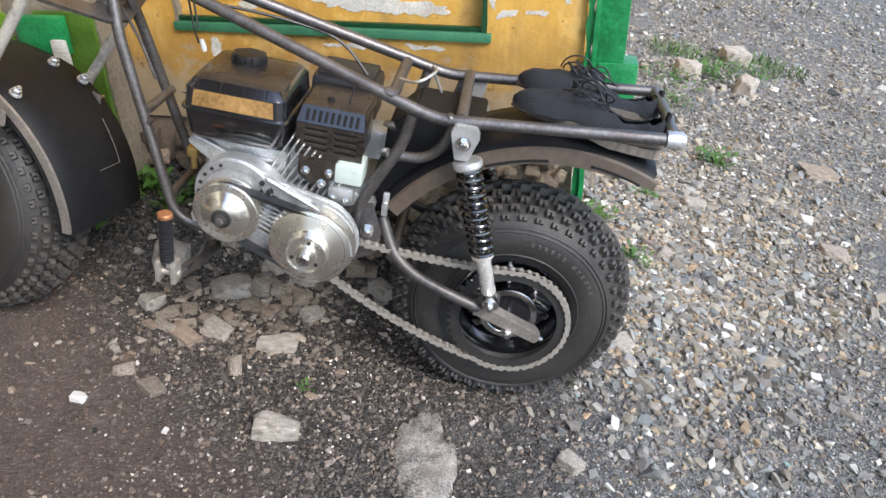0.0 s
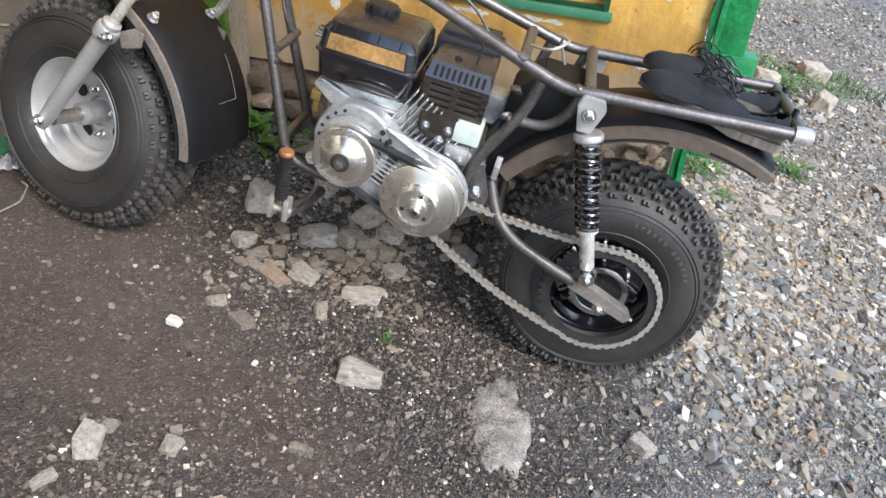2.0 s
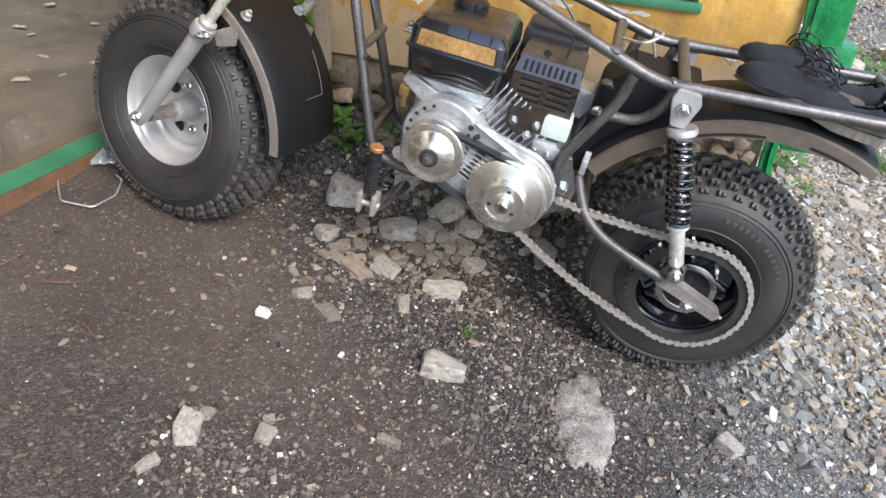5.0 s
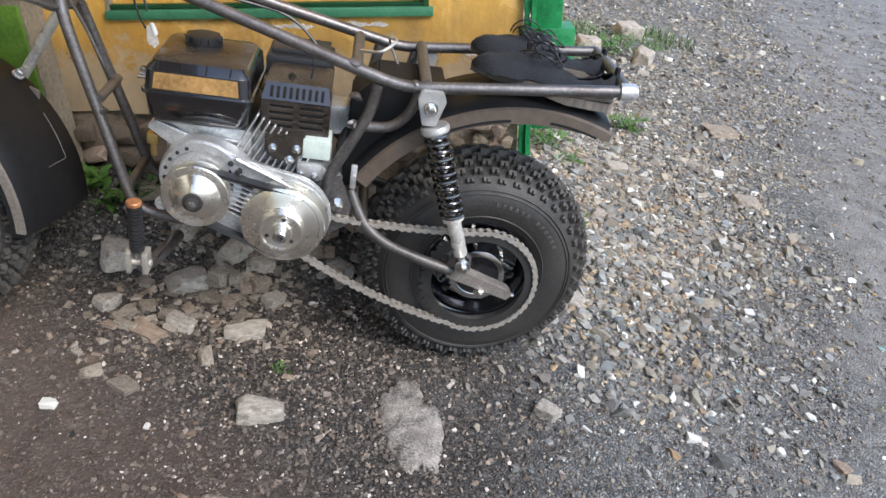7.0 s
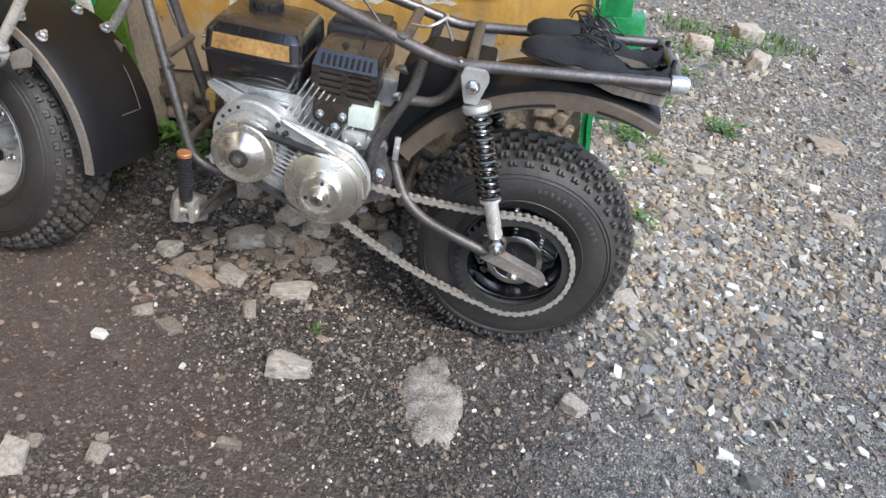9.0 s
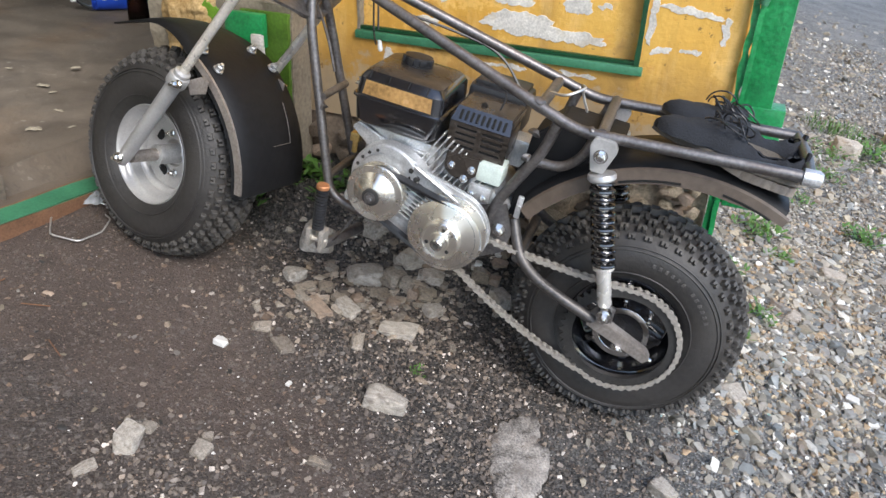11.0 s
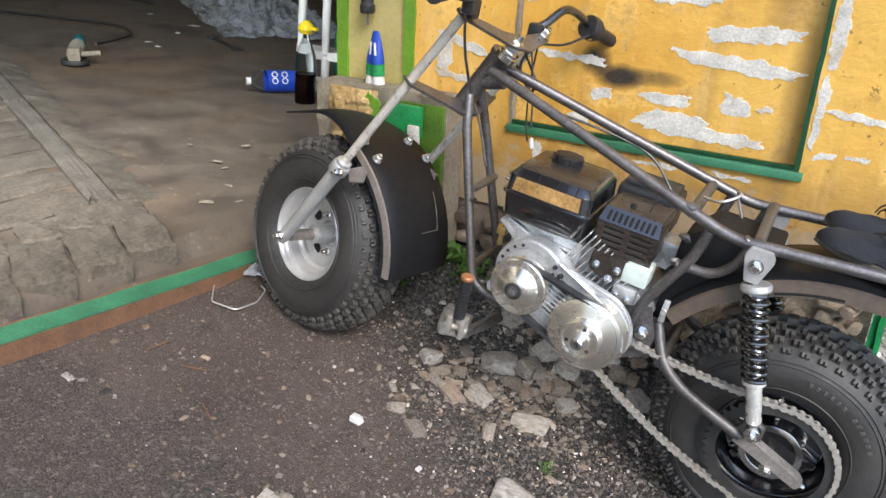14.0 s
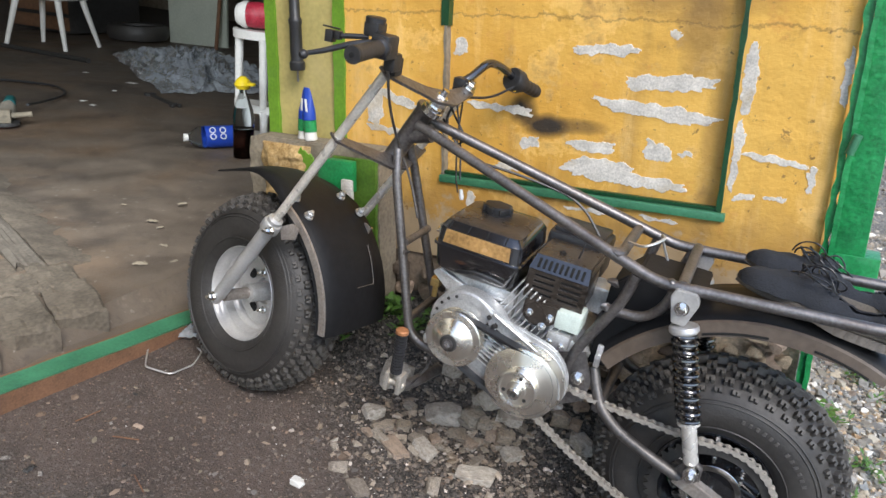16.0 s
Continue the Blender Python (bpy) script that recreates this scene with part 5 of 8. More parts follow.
def fender_lip(cu, cz, r0, r1, y0, y1, a0, a1, n=40):
    """The turned-down edge of a mudguard, tapering at its rear end."""
    bm = bmesh.new()
    rows = []
    for i in range(n + 1):
        a = radians(a0 + (a1 - a0) * i / n)
        rr = r0 + 0.012 * max(0.0, i / n - 0.8) / 0.2
        rows.append([bm.verts.new((cu + r * math.cos(a), y, cz + r * math.sin(a))) for r, y in ((rr, y0 - 0.003), (r1 - 0.004, y0), (r1, y1), (rr, y1 - 0.002))])
    for p, q in zip(rows, rows[1:]):
        for k in range(4):
            bm.faces.new((p[k], p[(k + 1) % 4], q[(k + 1) % 4], q[k]))
    bm.faces.new(rows[0][::-1])
    bm.faces.new(rows[-1])
    return bm


rf = part("rear_fender", fender(0.0, 0.256, 0.381, 148, 68, 0.092, 0.006, far=0.006), M_FENDER, bike, "dull black plastic rear mudguard with a dusty side lip", 50)
part("side_lip", fender_lip(0.0, 0.256, 0.354, 0.384, -0.101, -0.0965, 148, 67), M_FENDER2, rf, "dusty brown side lip")
# black lines laid on the lip paint the shade in its slots
part("slot_line", tube([(0.0 + 0.362 * math.cos(radians(a)), -0.1035, 0.256 + 0.362 * math.sin(radians(a))) for a in range(86, 70, -1)], 0.0025, 6), M_VOID, rf)
part("slot_line", tube([(0.0 + 0.360 * math.cos(radians(a)), -0.1045, 0.256 + 0.360 * math.sin(radians(a))) for a in range(116, 97, -1)], 0.0025, 6), M_VOID, rf)
part("inner_panel", prism([(-0.35, 0.42), (-0.345, 0.60), (-0.30, 0.645), (-0.17, 0.645), (-0.19, 0.60), (-0.27, 0.54), (-0.31, 0.42)], -0.06, 0.06, 0.004), M_FENDER, rf, "black inner mudguard")
part("fender_stay", tube(rounded([(-0.345, 0, 0.40), (-0.36, 0, 0.5), (-0.30, 0, 0.56)], 0.04), 0.01), M_STEEL, rf)

ff = part("front_fender", fender(F0.x, F0.z, 0.297, 134, 1, 0.115, 0.012, tip=lambda t: 0.12 + 0.88 * min(1, t / 0.56) ** 1.35, straight=110), M_FENDER, bike, "dull black sheet front mudguard", 50)
# bolted on askew
ff.matrix_local = Matrix.Translation(HB) @ Matrix.Rotation(radians(-12), 4, AX) @ Matrix.Translation(-HB)


def flat_stay(r0, r1, y0, y1, a0, a1, n=30):
    """A flat steel strip bent round the wheel."""
    bm = bmesh.new()
    rows = []
    for i in range(n + 1):
        a = radians(a0 + (a1 - a0) * i / n)
        rows.append([bm.verts.new((F0.x + r * math.cos(a), y, F0.z + r * math.sin(a))) for r, y in ((r0, y0), (r1, y0), (r1, y1), (r0, y1))])
    for p, q in zip(rows, rows[1:]):
        for k in range(4):
            bm.faces.new((p[k], p[(k + 1) % 4], q[(k + 1) % 4], q[k]))
    bm.faces.new(rows[0][::-1])
    bm.faces.new(rows[-1])
    bmesh.ops.recalc_face_normals(bm, faces=bm.faces)
    return bm


part("edge_stay", flat_stay(0.296, 0.3125, -0.1215, -0.1155, 62, 3), M_STAY, ff, "bent steel stay along the mudguard edge")
for a, v in ((65, -0.085), (55, -0.085), (63, 0.06), (53, 0.085)):
    p = Vector((F0.x + 0.311 * math.cos(radians(a)), v, F0.z + 0.311 * math.sin(radians(a))))
    o = Vector((math.cos(radians(a)), 0, math.sin(radians(a))))
    part("fender_bolt", bolt_mesh(p, p + o, 0.0085, 0.012), M_ALU, ff, "bright zinc bolt")

# front fork
fork = holder("front_fork")
fork.parent = bike
fork.matrix_local = STEER
fork["label"] = "steel tube fork with flat clamp plates"
FD = (F1 - F0).normalized()
for s in (-1, 1):
    v = Vector((0, 0.134 * s, 0))
    c = F0 + FD * 0.27
    part("lower_leg", turned([(0, -0.018), (0.012, -0.018), (0.0145, 0.0), (0.0160, 0.02), (0.0168, 0.25), (0.0, 0.25)], F0 + v, F1 + v), M_SILVER, fork, "silver-painted lower fork leg")
    part("clamp_collar", turned([(0, 0.245), (0.0205, 0.245), (0.0225, 0.249), (0.0225, 0.268), (0.0205, 0.272), (0.0175, 0.273), (0.0175, 0.282), (0.013, 0.285), (0, 0.285)], F0 + v, F1 + v), M_SILVER, fork)
    part("upper_tube", turned([(0, 0.28), (0.0100, 0.28), (0.0100, 0.735), (0, 0.735)], F0 + v, F1 + v), M_TUBE2, fork, "brushed steel upper fork tube")
    part("axle_nut", bolt_mesh(F0 + v + Vector((0, 0.014 * s, 0)), F0 + v + Vector((0, s, 0)), 0.009, 0.012), M_CHROME, fork)
    part("clamp_bolt", bolt_mesh(c + v + Vector((0.018, 0.016 * s, -0.012)), c + v + Vector((0.018, s, -0.012)), 0.007, 0.016), M_CHROME, fork)
    part("fender_tab", moved(prism([(-0.01, -0.016), (0.036, -0.020), (0.050, 0.002), (0.034, 0.016), (-0.01, 0.014)], s * 0.116 - 0.002, s * 0.116 + 0.002, 0.001), Matrix.Translation(c + Vector((0.020, 0, -0.016))) @ Matrix.Rotation(radians(-25), 4, "Y")), M_STAY, fork, "steel tab that holds the mudguard")
part("hub_spacer", rod(F0 + Vector((0, -0.118, 0)), F0 + Vector((0, -0.02, 0)), 0.0145), M_STAY, fork, "grey steel hub tube")
part("front_axle", rod(F0 + Vector((0, -0.15, 0)), F0 + Vector((0, 0.15, 0)), 0.0085), M_ALU, fork)


def yoke(center, ext):
    """A flat plate across both legs and the steering stem."""
    c = F0 + FD * center
    back = Vector((FD.z, 0, -FD.x))
    o = [(-0.146, -0.013), (-0.146, 0.013), (-0.028, ext), (0.028, ext), (0.146, 0.013), (0.146, -0.013), (0.03, ext - 0.045), (-0.03, ext - 0.045)]
    bm = bmesh.new()
    f = bm.faces.new([bm.verts.new(c + back * b + Vector((0, a, 0))) for a, b in o])
    r = bmesh.ops.extrude_face_region(bm, geom=[f])
    bmesh.ops.translate(bm, verts=[g for g in r["geom"] if isinstance(g, bmesh.types.BMVert)], vec=FD * 0.006)
    return bm


part("top_yoke", yoke(0.715, 0.068), M_STEEL, fork, "flat steel top clamp plate")
part("bottom_yoke", yoke(0.535, 0.078), M_STEEL, fork, "flat steel lower clamp plate")
part("stem_bolt", join(turned([(0, 0), (0.024, 0), (0.024, 0.012), (0.017, 0.016), (0, 0.016)], HT, HT + AX), bolt_mesh(HT + AX * 0.012, HT + AX, 0.016, 0.03)), M_CHROME, fork, "bright steering stem nut")
for s in (-1, 1):
    p = F0 + FD * 0.722 + Vector((0, 0.134 * s, 0))
    part("fork_cap", bolt_mesh(p, p + FD, 0.012, 0.014), M_CHROME, fork)

# ---- engine ----
eng = holder("engine")
eng.parent = bike
eng["label"] = "small black and aluminium stationary engine"


def pill(c1, r1, c2, r2, n=20):
    """Outline round two circles of an x-z plane."""
    a, b = Vector(c1), Vector(c2)
    d = b - a
    th = math.atan2(d.y, d.x)
    off = math.acos((r1 - r2) / d.length)
    out = [(a.x + r1 * math.cos(th + off + (2 * math.pi - 2 * off) * i / n), a.y + r1 * math.sin(th + off + (2 * math.pi - 2 * off) * i / n)) for i in range(n + 1)]
    out += [(b.x + r2 * math.cos(th - off + 2 * off * i / n), b.y + r2 * math.sin(th - off + 2 * off * i / n)) for i in range(n + 1)]
    return out


DR, DN = (-0.601, 0.430), (-0.4475, 0.383)


def disc(name, c, y0, prof, m, parent, label="", seg=56):
    return part(name, turned(prof, (c[0], y0, c[1]), (c[0], y0 - 1, c[1]), seg), m, parent, label, 28)


# crankcase
part("crankcase", box(-0.675, -0.47, -0.11, 0.11, 0.355, 0.47, 0.02), M_ALU, eng, "grey cast crankcase")
part("side_cover", prism(pill((-0.60, 0.445), 0.074, (-0.575, 0.44), 0.07), -0.145, -0.105, 0.004), M_ALU, eng, "cast aluminium side cover")
part("cover_ring", turned([(0.058, 0), (0.072, 0), (0.075, 0.006), (0.072, 0.012), (0.058, 0.012), (0.056, 0.004), (0.058, 0)], (-0.597, -0.14, 0.447), (-0.597, -1, 0.447), 48), M_ALU, eng)
for k in range(5):
    a = radians(112 + 17 * k)
    part("cover_hole", turned([(0, 0), (0.0035, 0), (0.0035, 0.003), (0, 0.003)], (-0.597 + 0.064 * math.cos(a), -0.1505, 0.447 + 0.064 * math.sin(a)), (-0.597 + 0.064 * math.cos(a), -1, 0.447 + 0.064 * math.sin(a)), 10), M_DARK, eng)
part("fan_cowl", join(box(-0.672, -0.515, -0.098, 0.09, 0.455, 0.531, 0.014), box(-0.660, -0.53, -0.104, -0.09, 0.505, 0.512, 0.002), box(-0.660, -0.53, -0.104, -0.09, 0.490, 0.495, 0.002)), M_ALU, eng, "cast aluminium fan cowl under the tank")
part("arm_bracket", prism([(-0.70, 0.52), (-0.685, 0.535), (-0.60, 0.505), (-0.60, 0.485), (-0.66, 0.49)], -0.11, -0.06, 0.003), M_ALU, eng, "aluminium cowl edge")
part("brass_fitting", join(box(-0.702, -0.682, -0.105, -0.085, 0.485, 0.505, 0.003), rod((-0.692, -0.095, 0.46), (-0.692, -0.095, 0.485), 0.006, 8)), M_YELLOWP2, eng, "yellow oil plug")
part("drain_plug", bolt_mesh((-0.675, -0.12, 0.375), (-0.675, -1, 0.375), 0.010, 0.012), M_WHITE, eng)
# back plate of the belt drive
bpz = pill((-0.59, 0.435), 0.073, (DN[0] + 0.004, DN[1] + 0.01), 0.083)
part("back_plate", prism(bpz, -0.150, -0.138, 0.003), M_ALU, eng, "aluminium belt-drive back plate")
bolts = [(-0.545, 0.487), (-0.532, 0.472), (-0.522, 0.457), (-0.652, 0.445)]
for p in bolts:
    part("plate_bolt", bolt_mesh((p[0], -0.150, p[1]), (p[0], -1, p[1]), 0.0055, 0.005), M_DARK, eng)
rail = [(-0.535, 0.497), (-0.47, 0.468), (-0.405, 0.440), (-0.377, 0.405), (-0.372, 0.37)]
part("plate_rim", tube(rounded([(x, -0.154, z) for x, z in rail], 0.04), 0.0045, 10), M_ALU, eng)
RIBS = Matrix.Translation((-0.525, 0, 0.42)) @ Matrix.Rotation(radians(22), 4, "Y") @ Matrix.Translation((0.525, 0, -0.42))
# black plate paints the shade between the cooling ribs
part("rib_recess", box(-0.566, -0.488, -0.1512, -0.149, 0.380, 0.462, 0.0004, 1), M_VOID, eng, "black plate painted as the shaded gap behind the ribs").matrix_local = RIBS
for k in range(8):
    part("cooling_rib", box(-0.563, -0.491, -0.160, -0.1505, 0.383 + 0.0098 * k, 0.3862 + 0.0098 * k, 0.001), M_ALU, eng).matrix_local = RIBS

# belt
belt_o = pill(DR, 0.051, DN, 0.068)
belt_i = pill(DR, 0.044, DN, 0.061)
bm = bmesh.new()
rows = [[bm.verts.new((x, y, z)) for x, z in o] for o, y in ((belt_o, -0.178), (belt_o, -0.157), (belt_i, -0.160), (belt_i, -0.176))]
for a, b in zip(rows, rows[1:] + rows[:1]):
    for k in range(len(a)):
        bm.faces.new((a[k], a[(k + 1) % len(a)], b[(k + 1) % len(a)], b[k]))
part("drive_belt", bm, M_BLACK, eng, "black rubber drive belt")

# driving pulley: cone with a dark nut
dp = disc("driving_pulley", DR, -0.181, [(0, 0), (0.0595, 0), (0.0605, 0.0015), (0.0600, 0.005), (0.0585, 0.0062), (0.0490, 0.0070), (0.0455, 0.0066), (0.0440, 0.0074), (0.0430, 0.0090), (0.030, 0.0185), (0.0185, 0.0240), (0, 0.0240)], M_PULLEY, eng, "polished conical driving pulley")
disc("rear_flange", DR, -0.156, [(0, 0), (0.058, 0), (0.058, 0.003), (0.04, 0.007), (0, 0.007)], M_PULLEY, dp)
disc("hub_collar", DR, -0.2045, [(0, 0), (0.0178, 0), (0.0178, 0.004), (0.010, 0.006), (0, 0.006)], M_DARK, dp)
part("hub_bolt", bolt_mesh((DR[0], -0.211, DR[1]), (DR[0], -1, DR[1]), 0.0085, 0.010), M_STEEL, dp, "steel hub bolt")

# driven pulley: two discs with a stepped hub
dn = disc("driven_pulley", DN, -0.172, [(0, 0), (0.0755, 0), (0.0765, 0.0012), (0.0760, 0.0035), (0.0745, 0.0042), (0.060, 0.0075), (0.0415, 0.0110), (0.0400, 0.0125), (0.0400, 0.0290), (0.0385, 0.0310), (0.0350, 0.0310), (0.0330, 0.0285), (0.0200, 0.0280), (0.0, 0.0280)], M_PULLEY, eng, "polished driven pulley")
disc("rear_flange", (DN[0] + 0.003, DN[1] + 0.004), -0.153, [(0, 0), (0.080, 0), (0.081, 0.0015), (0.080, 0.003), (0.05, 0.008), (0, 0.008)], M_PULLEY, dn)
disc("spring_cup", DN, -0.200, [(0, 0), (0.0205, 0), (0.0205, 0.003), (0.019, 0.0042), (0.014, 0.0045), (0, 0.0045)], M_PULLEY, dn)
disc("shaft_collar", DN, -0.203, [(0.0055, 0.016), (0.0055, 0.02), (0.010, 0.02), (0.0125, 0.017), (0.0125, 0), (0.0, 0.0)], M_CHROME, dn)
disc("shaft_end", DN, -0.203, [(0, 0.017), (0.0058, 0.017), (0.0058, 0.0), (0, 0)], M_DARK, dn)
for k in range(3):
    a = radians(80 + 120 * k)
    disc("cam_slot", (DN[0] + 0.0265 * math.cos(a), DN[1] + 0.0265 * math.sin(a)), -0.2000, [(0, 0), (0.004, 0), (0.004, 0.0012), (0, 0.0012)], M_DARK, dn, seg=10)

# slanted finned cylinder
CYL = Matrix.Translation((-0.535, -0.012, 0.452)) @ Matrix.Rotation(radians(28), 4, "Y") @ Matrix.Translation((0.53, 0, -0.44))
cyl = part("cylinder", box(-0.545, -0.43, -0.07, 0.07, 0.43, 0.53, 0.006), M_ALU, eng)
cyl.matrix_local = CYL
for k in range(11):
    u = -0.560 + 0.0118 * k
    part("cooling_fin", box(u, u + 0.0034, -0.100, 0.09, 0.425, 0.556, 0.001, 1), M_ALU, cyl)
part("cylinder_head", join(box(-0.425, -0.385, -0.085, 0.08, 0.42, 0.53, 0.006), box(-0.388, -0.355, -0.07, 0.07, 0.425, 0.52, 0.012)), M_ALU, cyl, "aluminium cylinder head")
part("valve_cover", box(-0.424, -0.372, -0.119, -0.06, 0.496, 0.536, 0.006), M_VALVE, eng, "pale mint pressed valve cover")
part("head_foot", join(box(-0.432, -0.385, -0.122, -0.08, 0.455, 0.488, 0.005), rod((-0.43, -0.1, 0.5), (-0.43, -0.1, 0.462), 0.006, 10)), M_ALU, eng)
for u, z in ((-0.477, 0.511), (-0.434, 0.513), (-0.424, 0.468), (-0.398, 0.466), (-0.446, 0.49)):
    part("head_bolt", bolt_mesh((u, -0.116, z), (u, -1, z), 0.0065, 0.009), M_CHROME, eng)
part("exhaust_flange", prism([(-0.492, 0.535), (-0.492, 0.50), (-0.47, 0.485), (-0.44, 0.488), (-0.42, 0.505), (-0.42, 0.54)], -0.117, -0.10, 0.003), M_BROWNMUF, eng, "heat-stained exhaust flange")

# fuel tank in two pressed halves


def tank_half(lo, hi, rows, n=10):
    """Rounded-box sections stacked in z: (z, half length, half depth, corner)."""
    bm = bmesh.new()
    rings = []
    cx, cy = -0.607, -0.034
    for z, a, b, r in rows:
        ring = []
        for qx, qy, st in ((1, 1, 0), (-1, 1, 1), (-1, -1, 2), (1, -1, 3)):
            for i in range(n + 1):
                t = math.pi / 2 * (st + i / n)
                ring.append(bm.verts.new((cx + qx * (a - r) + r * math.cos(t), cy + qy * (b - r) + r * math.sin(t), z)))
        rings.append(ring)
    for p, q in zip(rings, rings[1:]):
        k = len(p)
        for i in range(k):
            bm.faces.new((p[i], p[(i + 1) % k], q[(i + 1) % k], q[i]))
    bm.faces.new(rings[0][::-1])
    bm.faces.new(rings[-1])
    return bm


tank = part("fuel_tank", tank_half(0, 0, [(0.534, 0.066, 0.074, 0.02), (0.538, 0.078, 0.085, 0.022), (0.548, 0.087, 0.094, 0.022), (0.594, 0.0905, 0.0985, 0.018)]), M_GLOSS, eng, "gloss black lower tank half", 45)
part("upper_half", tank_half(0, 0, [(0.600, 0.0905, 0.0985, 0.018), (0.6335, 0.0875, 0.0945, 0.018), (0.6355, 0.0865, 0.0930, 0.018), (0.6465, 0.0790, 0.0815, 0.018), (0.6485, 0.0760, 0.0785, 0.018), (0.6520, 0.050, 0.052, 0.018)]), M_GLOSS, tank, "gloss black upper tank half", 24)
part("tank_flange", tank_half(0, 0, [(0.5935, 0.0935, 0.1020, 0.020), (0.5950, 0.0955, 0.1040, 0.020), (0.5985, 0.0955, 0.1040, 0.020), (0.6005, 0.0935, 0.1020, 0.020)]), M_GLOSS, tank)
part("dusty_top", tank_half(0, 0, [(0.6470, 0.0785, 0.0810, 0.018), (0.6492, 0.0755, 0.0780, 0.018), (0.6530, 0.050, 0.052, 0.018), (0.6535, 0.02, 0.02, 0.01)]), M_BROWNMUF, tank, "dusty matt black tank top", 45)
# black bars paint the shaded notches of the tank's fold
for x in (-0.672, -0.632, -0.592, -0.552):
    part("notch_line", moved(box(x - 0.0012, x + 0.0012, -0.0012, 0.0012, -0.0085, 0.0085, 0.0005, 1), Matrix.Translation((0, -0.1222, 0.6412)) @ Matrix.Rotation(radians(-46), 4, "X")), M_VOID, tank)
# thin plate that carries the painted reflection on the tank front
part("front_reflection", prism([(-0.680, 0.6035), (-0.536, 0.6035), (-0.539, 0.6315), (-0.677, 0.6315)], -0.0015, 0.0015), M_TANKREFLECT, tank, "amber-brown reflection painted on the gloss tank front").matrix_local = Matrix.Translation((0, -0.1322, 0.6)) @ Matrix.Rotation(radians(-6.8), 4, "X") @ Matrix.Translation((0, 0, -0.6))
cap = part("filler_cap", turned([(0, 0), (0.034, 0), (0.034, 0.003), (0.029, 0.004), (0.029, 0.015), (0.026, 0.018), (0, 0.018)], (-0.618, -0.01, 0.652), (-0.618, -0.01, 1), 36), M_BLACK, tank, "ribbed black filler cap")
for k in range(7):
    a = 2 * math.pi * k / 7
    part("grip_rib", moved(box(0.024, 0.0325, -0.0075, 0.0075, 0.655, 0.669, 0.003, 2), Matrix.Translation((-0.618, -0.01, 0)) @ Matrix.Rotation(a, 4, "Z")), M_BLACK, cap)
part("tank_bolt", join(bolt_mesh((-0.712, -0.06, 0.600), (-0.712, -0.06, 2), 0.008, 0.010), box(-0.722, -0.694, -0.072, -0.048, 0.594, 0.600, 0.002)), M_CHROME, tank)

# exhaust box with slotted heat shield
muf = part("exhaust_box", box(-0.500, -0.381, -0.098, 0.01, 0.536, 0.598, 0.005), M_BROWNMUF, eng, "heat-stained slotted exhaust shield")
part("shield_top", prism([(-0.500, 0.601), (-0.381, 0.601), (-0.381, 0.622), (-0.500, 0.622)], -0.085, 0.034, 0.004), M_BROWNMUF, muf)
bm = bmesh.new()
vs = [bm.verts.new(p) for p in ((-0.502, -0.105, 0.598), (-0.379, -0.105, 0.598), (-0.385, -0.084, 0.624), (-0.496, -0.084, 0.624), (-0.502, -0.098, 0.597), (-0.379, -0.098, 0.597), (-0.385, -0.080, 0.619), (-0.496, -0.080, 0.619))]
for f in ((0, 1, 2, 3), (4, 7, 6, 5), (0, 4, 5, 1), (1, 5, 6, 2), (2, 6, 7, 3), (3, 7, 4, 0)):
    bm.faces.new([vs[i] for i in f])
part("shield_bevel", bm, M_GLOSS, muf, "shiny folded shield edge")
# black bars paint the shade in the shield's slots
for k in range(9):
    x = -0.487 + 0.0112 * k
    part("vent_slot", moved(box(x, x + 0.0052, -0.0015, 0.0015, -0.010, 0.010, 0.0008, 1), Matrix.Translation((0, -0.0958, 0.611)) @ Matrix.Rotation(radians(-39), 4, "X")), M_VOID, muf)
for r in range(4):
    for c in range(2):
        x = -0.487 + 0.054 * c
        part("vent_slot", box(x, x + 0.041, -0.1005, -0.0975, 0.546 + 0.0125 * r, 0.5505 + 0.0125 * r, 0.0008, 1), M_VOID, muf)
part("shield_face", join(*[box(-0.502, -0.379, -0.1022, -0.099, z0, z1, 0.0005, 1) for z0, z1 in ((0.534, 0.5455), (0.551, 0.558), (0.5635, 0.5705), (0.576, 0.583), (0.5885, 0.598))], *[box(x0, x1, -0.1022, -0.099, 0.545, 0.589, 0.0005, 1) for x0, x1 in ((-0.502, -0.488), (-0.445, -0.434), (-0.391, -0.379))]), M_BROWNMUF, muf)
part("shield_screw", bolt_mesh((-0.455, -0.04, 0.622), (-0.455, -0.04, 2), 0.006, 0.004), M_DARK, muf)

# air filter box behind
part("air_filter_box", join(box(-0.515, -0.385, 0.045, 0.15, 0.545, 0.632, 0.012), box(-0.505, -0.395, 0.055, 0.14, 0.63, 0.642, 0.004)), M_BLACK, eng, "matt black air filter box")
part("carburettor", box(-0.39, -0.345, 0.0, 0.06, 0.50, 0.56, 0.006), M_ALU, eng, "aluminium carburettor")
part("fan_housing", turned([(0, 0), (0.10, 0), (0.11, 0.01), (0.11, 0.06), (0.09, 0.075), (0, 0.075)], (-0.585, 0.11, 0.44), (-0.585, 1, 0.44), 36), M_BLACK, eng, "black fan housing")

